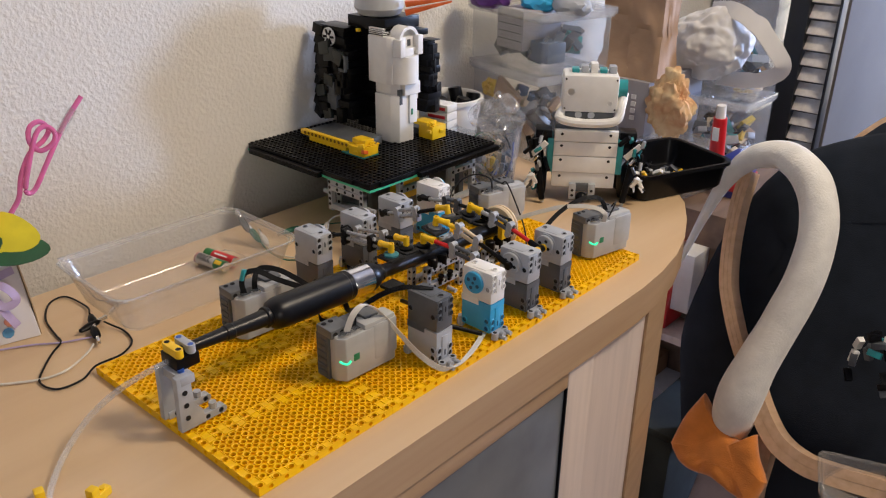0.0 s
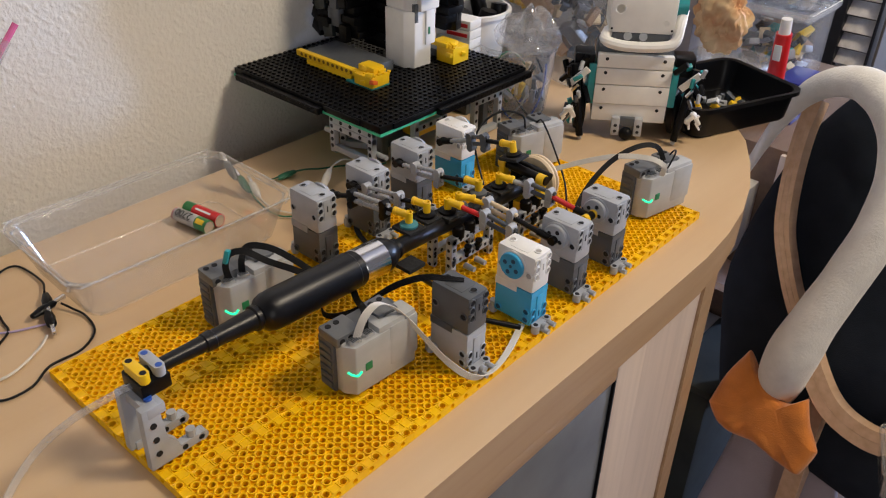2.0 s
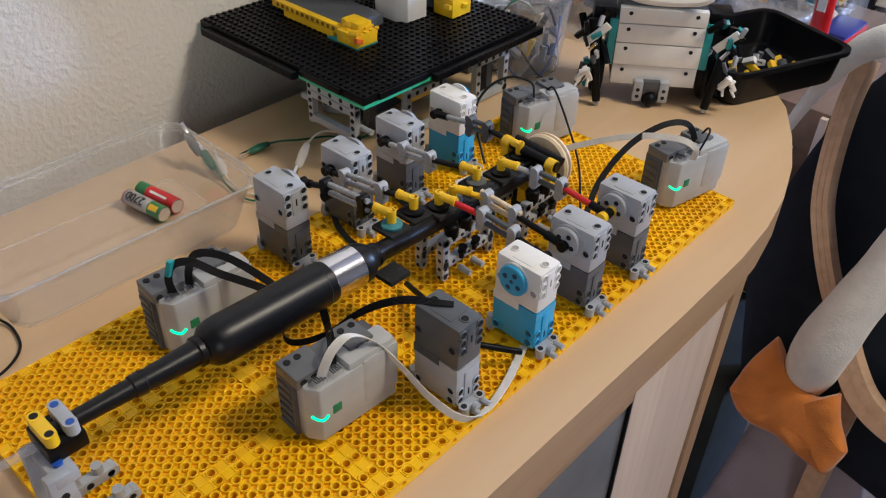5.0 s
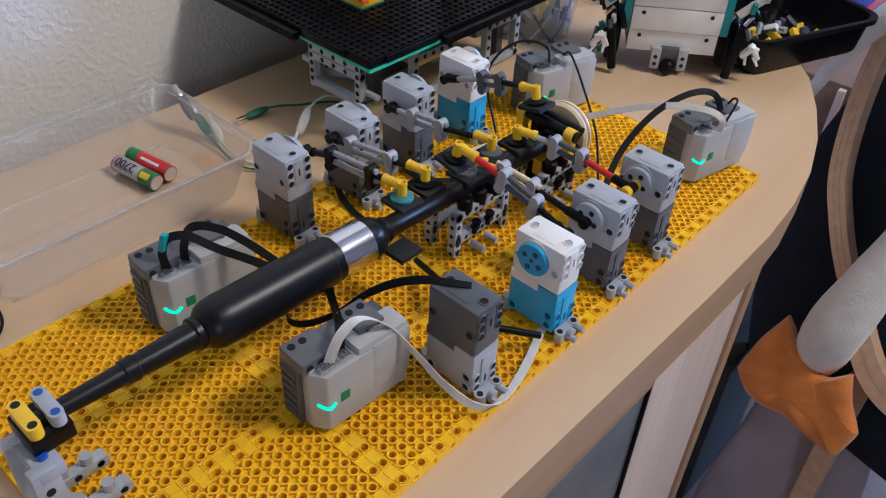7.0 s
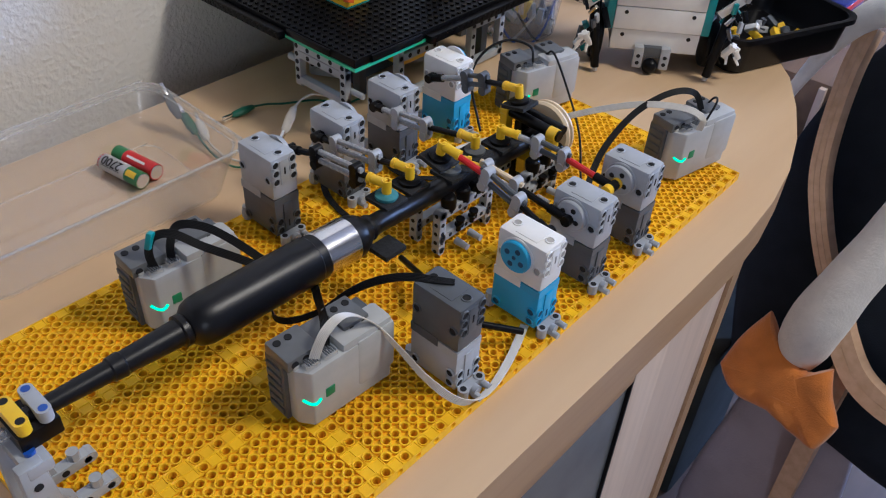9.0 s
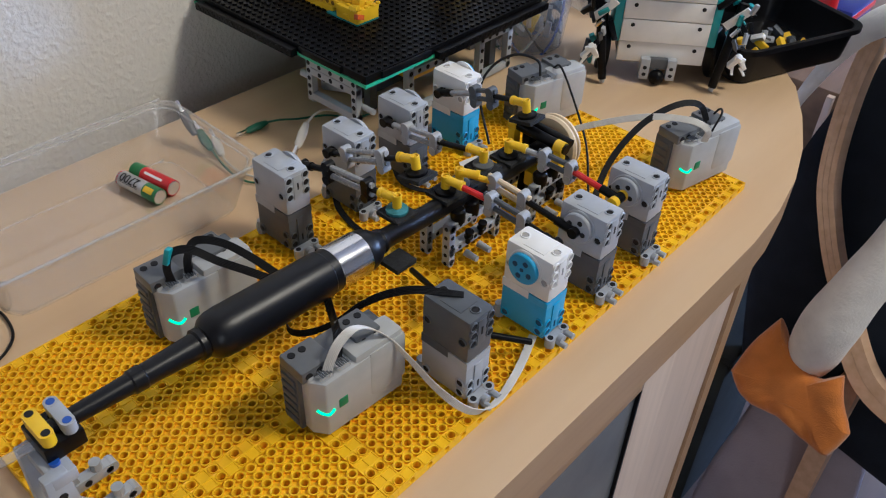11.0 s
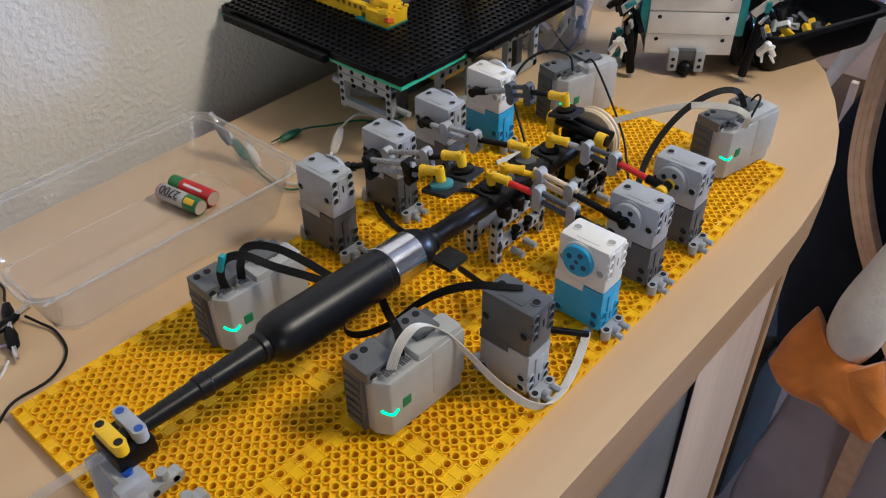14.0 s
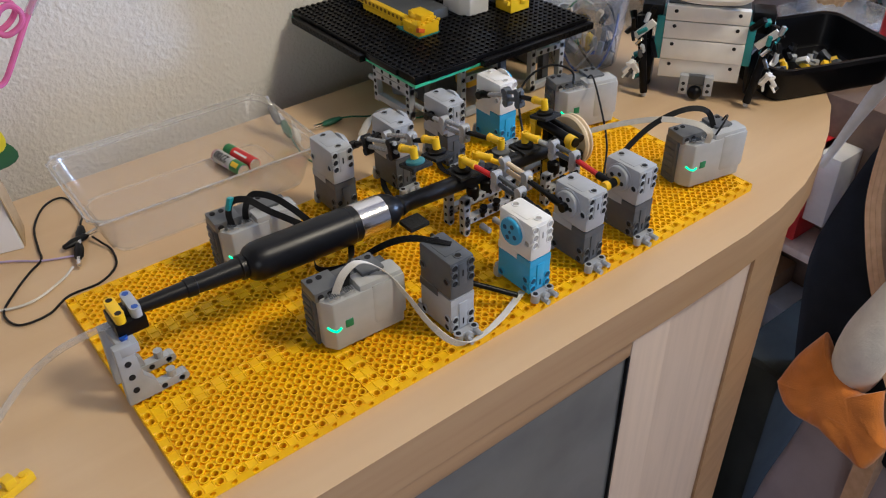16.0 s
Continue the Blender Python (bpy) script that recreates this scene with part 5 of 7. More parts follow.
# ---- trays and tubs ----
def open_tub(name, label, mat, at, l0, w0, l1, w1, h, wall, corner, rim=0.004, group="", foot=0.0):
    """A tapered open tub: floor l0 by w0, mouth l1 by w1, with rounded corners and a rim."""
    bm = bmesh.new()

    def loop(l, w, z, c, n=5):
        pts = []
        for sx, sy, a0 in ((1, 1, 0), (-1, 1, 90), (-1, -1, 180), (1, -1, 270)):
            for k in range(n + 1):
                a = radians(a0 + 90 * k / n)
                pts.append(bm.verts.new((sx * (l / 2 - c) + c * math.cos(a), sy * (w / 2 - c) + c * math.sin(a), z)))
        return pts
    rings = [loop(l0 - 2 * corner * 0.2, w0 - 2 * corner * 0.2, 0.0, corner * 0.8), loop(l0, w0, corner * 0.25, corner), loop(l1, w1, h, corner * 1.2), loop(l1 + 2 * rim, w1 + 2 * rim, h, corner * 1.25), loop(l1 + 2 * rim, w1 + 2 * rim, h - rim, corner * 1.25), loop(l1 + 2 * rim - 2 * wall, w1 + 2 * rim - 2 * wall, h - rim, corner * 1.2)]
    inner = [loop(l1 - 2 * wall, w1 - 2 * wall, h - 0.0004, corner * 1.15), loop(l0 - 2 * wall, w0 - 2 * wall, corner * 0.25 + wall, corner * 0.95), loop(l0 - 2 * corner * 0.2 - 2 * wall, w0 - 2 * corner * 0.2 - 2 * wall, wall, corner * 0.7)]
    for a, b in zip(rings, rings[1:]):
        for k in range(len(a)):
            bm.faces.new((a[k], a[(k + 1) % len(a)], b[(k + 1) % len(a)], b[k]))
    for a, b in zip([rings[2]] + inner, inner):
        for k in range(len(a)):
            bm.faces.new((a[k], a[(k + 1) % len(a)], b[(k + 1) % len(a)], b[k]))
    bm.faces.new(rings[0][::-1])
    bm.faces.new(inner[-1])
    t = thing(name, label, "tub", at, group)
    wall_part = part("tub_wall", bm, mat, t, smooth=50)
    bm = bmesh.new()
    rings = [loop(l1 + 2 * rim + 0.0006, w1 + 2 * rim + 0.0006, h - rim - 0.0008, corner * 1.25), loop(l1 + 2 * rim + 0.0006, w1 + 2 * rim + 0.0006, h + 0.0006, corner * 1.25), loop(l1 + rim, w1 + rim, h + 0.0006, corner * 1.22)]
    for a, b in zip(rings, rings[1:]):
        for k in range(len(a)):
            bm.faces.new((a[k], a[(k + 1) % len(a)], b[(k + 1) % len(a)], b[k]))
    part("rim", bm, mat, t, smooth=50)
    return t


tub = open_tub("clear_tub", "shallow clear plastic tub holding two batteries", TUB_CLEAR, pose(0.164, 0.362, 0.0005, 0, 0, -1), 0.205, 0.120, 0.232, 0.146, 0.050, 0.0011, 0.018, 0.003)
# edge beads along the tub, hazed white to paint the rim's highlights
TM = ((0.0975, 0.0545, 0.0018, 0.016, 0.0005), (0.1135, 0.0705, 0.0475, 0.020, 0.0007), (0.1190, 0.0760, 0.0505, 0.022, 0.0009))
for hl, hw, z, c, r in TM:
    pts = []
    for sx, sy, a0 in ((1, 1, 0), (-1, 1, 90), (-1, -1, 180), (1, -1, 270)):
        for k in range(6):
            an = radians(a0 + 18 * k)
            pts.append((sx * (hl - c) + c * math.cos(an), sy * (hw - c) + c * math.sin(an), z))
    bm = bmesh.new()
    bm_tube(bm, pts + pts[:1], r, 6, 2)
    part("bead", bm, RIM_CLEAR, tub, "moulded edge whose whitish haze stands for its highlight")
for o in tub.children:
    o.visible_shadow = False
open_tub("black_tray", "black plastic tray with loose building pieces", BLACK, pose(0.892, 0.129, 0.0005, 0, 0, -21.5), 0.170, 0.130, 0.180, 0.140, 0.044, 0.0016, 0.018, 0.0045)
rng = random.Random(7)
for k in range(26):
    u, v = rng.uniform(-0.06, 0.05), rng.uniform(-0.045, 0.03)
    m = pose(0.889, 0.132, 0, 0, 0, -21.5) @ Matrix.Translation((u, v, 0.008 + rng.uniform(0, 0.010)))
    bm = bmesh.new()
    bm_box(bm, -0.008, 0.008, -0.0038, 0.0038, -0.0038, 0.0038, 0.0012)
    if k % 2:
        bm_cyl(bm, (0.004, 0, 0), (0.004, 0, 0.010), 0.0036, n=12)
    solid("loose_brick", bm, rng.choice((YELLOW_BRIGHT, YELLOW_BRIGHT, BLACK, DARK_GREY, WHITE, LIGHT_GREY)), "loose plastic building piece in the black tray", "building piece", m @ pose(0, 0, 0, rng.uniform(-40, 40), rng.uniform(-40, 40), rng.uniform(0, 180)), "loose pieces in the tray")


def battery(label, a, direction, body, cap, bars, split=0.66):
    t = thing("battery", label, "battery", group="batteries in the clear tub")
    a, d = Vector(a), Vector(direction).normalized()
    L = 0.0505
    for nm, mat, s0, s1 in (("wrap", body, 0.0, split), ("cap_band", cap, split, 0.985)):
        bm = bmesh.new()
        bm_lathe(bm, a + d * (L * s0), d, ((0, 0.0070), (0.0004, 0.00725), (L * (s1 - s0) - 0.0004, 0.00725), (L * (s1 - s0), 0.0070)), 24)
        part(nm, bm, mat, t)
    bm = bmesh.new()
    bm_lathe(bm, a + d * (L * 0.985), d, ((0, 0.0066), (0.0004, 0.0060)), 20)
    part("pole", bm, CHROME, t, "metal end")
    if bars:
        side = d.cross(Vector((0, 0, 1))).normalized()
        txt = bpy.data.curves.new("print", "FONT")
        txt.body, txt.size, txt.align_x, txt.align_y, txt.extrude = "2700", 0.0115, "CENTER", "CENTER", 0.0001
        ob = new("print", txt)
        dg = bpy.context.evaluated_depsgraph_get()
        me = bpy.data.meshes.new_from_object(ob.evaluated_get(dg))
        bpy.data.objects.remove(ob)
        me.materials.append(BLACK)
        fine = bmesh.new()
        fine.from_mesh(me)
        bmesh.ops.triangulate(fine, faces=fine.faces)
        bmesh.ops.subdivide_edges(fine, edges=list(fine.edges), cuts=4, use_grid_fill=True)
        fine.to_mesh(me)
        fine.free()
        # wrap the numerals round the battery
        up = (side * 0.50 + Vector((0, 0, 1))).normalized()
        for v in me.vertices:
            ang = v.co.y / 0.0075
            r = 0.0077 + v.co.z
            v.co = a + d * (L * 0.33) - d * (v.co.x * bars) + (up * math.cos(ang) + up.cross(d).normalized() * (math.sin(ang) * -bars)) * r
        ob = new("print", me)
        ob.parent = t
    side = d.cross(Vector((0, 0, 1))).normalized()
    patches = ((0.70, 0.92, 15, 60, YELLOW_BRIGHT), (0.02, 0.05, -180, 180, RED), (0.10, 0.56, 66, 70, BLACK)) if bars else ((0.36, 0.80, 22, 40, WHITE),)
    for s0, s1, a0, a1, mat in patches:
        bm = bmesh.new()
        cols = []
        for k in range(17):
            an = radians(a0 + (a1 - a0) * k / 16)
            o = (Vector((0, 0, 1)) * math.cos(an) + side * math.sin(an)) * 0.00732
            cols.append((bm.verts.new(a + d * (L * s0) + o), bm.verts.new(a + d * (L * s1) + o)))
        for p, q in zip(cols, cols[1:]):
            bm.faces.new((p[0], p[1], q[1], q[0]))
        part("print_patch", bm, mat, t)
    return t


BGREEN = material("green_battery_wrap", (0.03, 0.20, 0.06), 0.3)
BSILVER = material("silver_battery_wrap", (0.55, 0.55, 0.55), 0.3, metal=0.6)
battery("green and silver rechargeable battery with printed numerals", (0.211, 0.406, 0.0095), (0.15, -0.99, 0), BSILVER, BGREEN, 1)
battery("red and green rechargeable battery", (0.2265, 0.409, 0.0095), (0.15, -0.99, 0), BGREEN, RED, 0, 0.26)


def croc_clip(label, mat, at, teeth=CHROME, s=1.0):
    t = thing("crocodile_clip", label, "clip", at, group="crocodile clips")
    bm = bmesh.new()
    bm_lathe(bm, (0, 0, 0), (1, 0, 0), ((0, 0.0020 * s), (0.004 * s, 0.0042 * s), (0.016 * s, 0.0048 * s), (0.026 * s, 0.0030 * s), (0.027 * s, 0.0016 * s)), 14)
    bmesh.ops.scale(bm, vec=(1, 1, 0.72), verts=bm.verts)
    part("sleeve", bm, mat, t)
    bm = bmesh.new()
    bm_box(bm, -0.010 * s, 0.002 * s, -0.0016 * s, 0.0016 * s, 0.0004, 0.0022 * s, 0.0003)
    bm_box(bm, -0.010 * s, 0.002 * s, -0.0016 * s, 0.0016 * s, -0.0022 * s, -0.0004, 0.0003)
    part("jaw", bm, teeth, t)
    return t


CLIP_GREEN = material("green_clip_rubber", (0.01, 0.13, 0.07), 0.4)
CLIP_WHITE = material("white_clip_rubber", (0.72, 0.68, 0.60), 0.45)
croc_clip("green crocodile clip on the sideboard", CLIP_GREEN, pose(0.340, 0.398, 0.005, 0, 0, 0))
cable("thin green test lead", CLIP_GREEN, [(0.366, 0.398, 0.005), (0.378, 0.391, 0.006), (0.392, 0.382, 0.005), (0.420, 0.367, 0.004), (0.436, 0.345, 0.003), (0.46, 0.34, 0.003)], 0.0011)
croc_clip("white crocodile clip leaning behind the motor", CLIP_WHITE, pose(0.350, 0.331, 0.012, 0, -38, 20))
cable("thin white test lead", CLIP_WHITE, [(0.370, 0.338, 0.0285), (0.382, 0.341, 0.031), (0.398, 0.345, 0.028), (0.417, 0.348, 0.018), (0.445, 0.354, 0.003)], 0.0011)
croc_clip("grey crocodile clip leaning on the clear tub", DARK_GREY, pose(0.2925, 0.427, 0.036, 0, 38, -96))
croc_clip("green crocodile clip beside the clear tub", CLIP_GREEN, pose(0.2975, 0.412, 0.020, 0, 22, -100))
croc_clip("white crocodile clip beside the clear tub", CLIP_WHITE, pose(0.3065, 0.402, 0.012, 0, 12, -110))
cable("thin green test lead beside the clear tub", CLIP_GREEN, [(0.2935, 0.3855, 0.010), (0.292, 0.375, 0.006), (0.289, 0.352, 0.003), (0.291, 0.330, 0.003), (0.302, 0.318, 0.003)], 0.0010)
cable("thin white test lead beside the clear tub", CLIP_WHITE, [(0.2975, 0.377, 0.007), (0.296, 0.366, 0.004), (0.296, 0.345, 0.003), (0.304, 0.326, 0.003), (0.316, 0.316, 0.003)], 0.0010)
for x, y, r in ((0.050, 0.352, -165), (0.040, 0.345, 70), (0.030, 0.318, 72)):
    croc_clip("black crocodile clip on the sideboard", BLACK, pose(x, y, 0.006, 0, 0, r))
cable("thin black test lead curled on the sideboard", CABLE_BLACK, [(0.050, 0.374, 0.006), (0.058, 0.398, 0.003), (0.054, 0.440, 0.002), (0.034, 0.438, 0.002), (0.014, 0.405, 0.002), (0.006, 0.365, 0.002), (0.003, 0.346, 0.002), (-0.012, 0.332, 0.002), (-0.030, 0.312, 0.002), (-0.046, 0.288, 0.002), (-0.040, 0.264, 0.002), (-0.016, 0.262, 0.002), (0.006, 0.276, 0.002), (0.034, 0.277, 0.002), (0.054, 0.292, 0.002), (0.060, 0.318, 0.002), (0.056, 0.334, 0.004), (0.052, 0.346, 0.006)], 0.0011)
cable("thin white test lead on the sideboard", CLIP_WHITE, [(0.022, 0.312, 0.005), (0.010, 0.304, 0.002), (-0.020, 0.289, 0.002), (-0.047, 0.294, 0.002), (-0.085, 0.32, 0.002)], 0.0012)
cable("lilac ribbon lying on the sideboard", material("lilac_ribbon", (0.50, 0.40, 0.62), 0.5), [(0.030, 0.332, 0.002), (0.003, 0.344, 0.002), (-0.02, 0.362, 0.002), (-0.05, 0.378, 0.002)], 0.001)


# ---- gift bag with paper flower and pink straw ----
LILAC = bpy.data.materials["lilac_ribbon"]
gift = thing("gift_bag", "small white paper gift bag tied with a lilac ribbon", "gift bag", pose(-0.040, 0.405, 0, 0, 0, -14))
bm = bmesh.new()
vs = [(-0.042, -0.018, 0), (0.042, -0.018, 0), (0.042, 0.026, 0), (-0.042, 0.026, 0), (-0.036, -0.006, 0.086), (0.034, -0.006, 0.086), (0.034, 0.006, 0.086), (-0.036, 0.006, 0.086)]
v = [bm.verts.new(p) for p in vs]
for f in ((0, 1, 5, 4), (1, 2, 6, 5), (2, 3, 7, 6), (3, 0, 4, 7), (3, 2, 1, 0), (4, 5, 6, 7)):
    bm.faces.new([v[i] for i in f])
bmesh.ops.bevel(bm, geom=list(bm.edges), offset=0.001, segments=1, affect="EDGES")
part("paper", bm, material("white_printed_paper", (0.74, 0.72, 0.74), 0.6, vary=0.02, scale=20), gift)
bm = bmesh.new()
bm_tube(bm, [(0.0425, 0.004, 0.0), (0.040, 0.003, 0.04), (0.035, 0.001, 0.085)], 0, flat=(0.018, 0.0006), steps=3, up=(1, 0, 0.1))
part("side_fold", bm, material("kraft_paper_side", (0.45, 0.32, 0.18), 0.7), gift, "brown paper side")
for p in ([(0.0, -0.012, 0.072), (0.018, -0.020, 0.066), (0.026, -0.022, 0.050), (0.012, -0.021, 0.046), (0.0, -0.012, 0.070)], [(0.0, -0.012, 0.070), (0.010, -0.020, 0.045), (0.022, -0.022, 0.020)], [(0.0, -0.012, 0.070), (-0.016, -0.018, 0.060), (-0.02, -0.020, 0.045)], [(-0.03, -0.008, 0.078), (0.0, -0.012, 0.073), (0.03, -0.008, 0.078)]):
    tube_part("ribbon", LILAC, gift, p, 0, flat=(0.0042, 0.0003), steps=8, label="lilac satin ribbon", up=(0.3, -1, 0.3))
for x, z, c in ((0.012, 0.012, (0.12, 0.38, 0.66)), (0.016, 0.024, (0.85, 0.35, 0.22)), (-0.012, 0.016, (0.9, 0.6, 0.2))):
    bm = bmesh.new()
    bm_lathe(bm, (x, -0.0185 + z * 0.14, z), (0, -1, 0.12), ((0, 0.006), (0.0005, 0.0055)), 9)
    part("printed_spot", bm, material("printed_spot", c, 0.6), gift)
flower = thing("paper_flower", "yellow and red paper flower with green leaves above a gift bag", "decoration")


def petal(name, mat, centre, rot, rx, ry, th=0.0012, bend=0.006):
    bm = bmesh.new()
    n = 20
    top, low = [], []
    for k in range(n):
        a = 2 * math.pi * k / n
        x, y = rx * math.cos(a), ry * math.sin(a) * (1 - 0.25 * math.cos(a))
        z = bend * (x / rx) ** 2
        top.append(bm.verts.new((x, y, z + th)))
        low.append(bm.verts.new((x, y, z)))
    bm.faces.new(top)
    bm.faces.new(low[::-1])
    for k in range(n):
        bm.faces.new((low[k], low[(k + 1) % n], top[(k + 1) % n], top[k]))
    return part(name, bm, mat, flower, at=pose(*centre, *rot))


PETAL_Y = material("yellow_card", (0.78, 0.66, 0.02), 0.55, vary=0.08, scale=40)
PETAL_R = material("red_card", (0.72, 0.10, 0.03), 0.55)
LEAF = material("green_card", (0.02, 0.11, 0.04), 0.55, vary=0.15, scale=40)
petal("petal", PETAL_Y, (-0.010, 0.388, 0.118), (62, 20, -30), 0.030, 0.021)
petal("petal", PETAL_R, (-0.030, 0.394, 0.145), (70, -30, -40), 0.024, 0.018)
petal("leaf", LEAF, (-0.012, 0.386, 0.103), (40, 12, -32), 0.038, 0.020)
petal("leaf", LEAF, (-0.048, 0.390, 0.104), (40, -20, -20), 0.034, 0.018)
cyl_part("stem", LEAF, flower, (-0.030, 0.400, 0.06), (-0.028, 0.396, 0.135), 0.0025)
straw = thing("curly_straw", "curled pink plastic drinking straw", "straw", pose(-0.004, 0.0, -0.012))
PINK = material("pink_clear_plastic", (0.93, 0.24, 0.52), 0.2, clear=0.45)
curl = [(-0.020, 0.414, 0.088), (0.004, 0.418, 0.130), (0.022, 0.419, 0.152)]
loop1 = [(0.030, 0.420, 0.176), (0.044, 0.423, 0.196), (0.062, 0.426, 0.206), (0.070, 0.428, 0.216), (0.062, 0.428, 0.226), (0.050, 0.426, 0.222), (0.046, 0.422, 0.208), (0.054, 0.418, 0.198), (0.068, 0.417, 0.204), (0.072, 0.419, 0.214), (0.064, 0.420, 0.222), (0.052, 0.418, 0.216), (0.038, 0.416, 0.186), (0.030, 0.416, 0.160), (0.040, 0.418, 0.158), (0.058, 0.420, 0.182), (0.076, 0.421, 0.208), (0.088, 0.421, 0.224), (0.108, 0.421, 0.246)]
tube_part("tube", PINK, straw, curl + loop1, 0.0027, 10, 6)
tube_part("neck", TUBE_CLEAR, straw, [(0.078, 0.421, 0.211), (0.086, 0.421, 0.221), (0.097, 0.421, 0.234)], 0.0042, 10, 4, label="clear ribbed neck")

# a few loose yellow pieces at the sideboard's near end
for x, y, r in ((-0.093, 0.090, 20), (-0.122, 0.118, 75)):
    bm = bmesh.new()
    bm_box(bm, -0.016, 0.016, -0.0039, 0.0039, 0.0, 0.0078, 0.0012)
    bm_box(bm, -0.0039, 0.0039, -0.0039, 0.0039, 0.0078, 0.0158, 0.0012)
    bm_cyl(bm, (0.010, 0, 0.0078), (0.010, 0, 0.0095), 0.0026, n=12)
    solid("yellow_beam", bm, YELLOW_BRIGHT, "loose yellow beam piece on the sideboard", "building piece", pose(x, y, 0.0003, 0, 0, r), "loose yellow pieces")


# ---- armchair, plush goose ----
BLACK_CLOTH = material("black_chair_cloth", (0.017, 0.022, 0.032), 0.9, vary=0.10, scale=30, bump=0.0006, bump_scale=700, gloss=0.15)
WHITE_PLUSH = material("white_plush", (0.76, 0.74, 0.69), 0.95, vary=0.06, scale=40, bump=0.0009, bump_scale=300, sheen=0.5)
ORANGE_FELT = material("orange_felt", (0.66, 0.21, 0.03), 0.95, vary=0.12, scale=25, bump=0.0008, bump_scale=500, sheen=0.4)
MAUVE = material("mauve_cloth", (0.36, 0.31, 0.33), 0.9, vary=0.1, scale=12, bump=0.0008, bump_scale=300)
SLATE = material("slate_fabric", (0.022, 0.027, 0.024), 0.9, vary=0.2, scale=20)

N = Vector((-0.917, 0.108, 0.384)).normalized()
R = Vector((0, 0, 1)).cross(N).normalized()
U = N.cross(R)
ORG = Vector((1.028, 0.036, 0.008))
CHAIR = Matrix((R, U, N)).transposed().to_4x4()
CHAIR.translation = ORG
INV = CHAIR.inverted()


def lean(p, off=0.0):
    """A place on the chair's back, in the chair's own axes."""
    q = INV @ Vector(p)
    return Vector((q.x, q.y, q.z + off))


def swept(bm, pts, radii, n=16, steps=6, squash=1.0):
    """A soft tube with a changing radius."""
    path = smooth_path(pts, steps)
    rings = []
    for i, p in enumerate(path):
        f = i / (len(path) - 1) * (len(radii) - 1)
        k = min(int(f), len(radii) - 2)
        rad = radii[k] + (radii[k + 1] - radii[k]) * (f - k)
        d = (path[min(i + 1, len(path) - 1)] - path[max(i - 1, 0)]).normalized()
        side = d.cross(Vector((0, 0, 1))).normalized()
        top = side.cross(d)
        w = 1 + 0.018 * math.sin(i * 0.31) + 0.008 * math.sin(i * 0.83)
        rings.append([bm.verts.new(p + side * (rad * w * math.cos(2 * math.pi * j / n)) + top * (rad * squash * math.sin(2 * math.pi * j / n))) for j in range(n)])
    for a, b in zip(rings, rings[1:]):
        for j in range(n):
            bm.faces.new((a[j], a[(j + 1) % n], b[(j + 1) % n], b[j]))
    bm.faces.new(rings[0][::-1])
    bm.faces.new(rings[-1])


def pillow(bm, outline, depth, off, sub=3, back=None):
    """A stuffed panel: the outline rounded, thick in the middle."""
    c = sum(outline, Vector()) / len(outline)
    line = smooth_path(outline + [outline[0]], 4)[:-1]
    n = len(line)
    levels = ((1.0, 0.0), (0.97, 0.45), (0.90, 0.75), (0.75, 0.93), (0.45, 1.0))
    for s in (1, -1 if back is None else -back):
        prev = None
        for f, h in levels:
            ring = [bm.verts.new(Vector((c.x + (p.x - c.x) * f, c.y + (p.y - c.y) * f, c.z + (p.z - c.z) * f + off + s * h * depth * (1 + 0.10 * math.sin(p.x * 40 + p.y * 30))))) for p in line]
            if prev:
                for k in range(n):
                    bm.faces.new((prev[k], prev[(k + 1) % n], ring[(k + 1) % n], ring[k]))
            prev = ring
        bm.faces.new(prev)
    bmesh.ops.remove_doubles(bm, verts=bm.verts, dist=1e-6)


chair = thing("armchair", "bentwood armchair with black cloth cushions beside the sideboard", "chair", CHAIR)
bm = bmesh.new()
pillow(bm, [lean(p) for p in ((0.834, 0.012, -0.455), (0.874, 0.049, -0.365), (0.926, 0.082, -0.249), (0.994, 0.055, -0.080), (1.030, 0.000, 0.030), (1.048, -0.070, 0.085), (1.07, -0.20, 0.130), (1.08, -0.42, 0.15), (0.98, -0.48, -0.20), (0.84, -0.40, -0.50))], 0.035, -0.050)
part("back_cushion", bm, BLACK_CLOTH, chair, smooth=60)
bm = bmesh.new()
RAIL = ((1.027, 0.030, 0.008), (1.005, 0.030, -0.044), (0.977, 0.021, -0.109), (0.953, 0.006, -0.164), (0.932, -0.018, -0.206), (0.914, -0.044, -0.243), (0.893, -0.080, -0.285), (0.872, -0.114, -0.325), (0.855, -0.152, -0.355), (0.845, -0.198, -0.366), (0.842, -0.245, -0.361), (0.85, -0.34, -0.35))
# laminated strips side by side: slim at the back's edge, wide along the arm
for name, rows, half, offs in (("side_strip", RAIL[:7], 0.0034, (-0.0072, 0.0, 0.0072)), ("arm_strip", RAIL[6:], 0.0078, (-0.0080, 0.0080))):
    for o in offs:
        bm = bmesh.new()
        pts = [lean(p, -0.004) for p in rows]
        moved = []
        for i, p in enumerate(pts):
            d = (pts[min(i + 1, len(pts) - 1)] - pts[max(i - 1, 0)]).normalized()
            moved.append(p + d.cross(Vector((0, 0, 1))).normalized() * o)
        bm_tube(bm, moved, 0, flat=(half, 0.015), up=(0, 0, 1), steps=8)
        bmesh.ops.bevel(bm, geom=[e for e in bm.edges if len(e.link_faces) == 2 and e.calc_face_angle(0) > 1.0], offset=0.0012, segments=2, profile=0.5, affect="EDGES")
        part(name, bm, BENTWOOD, chair, "bent pale laminated wood strip")
bm = bmesh.new()
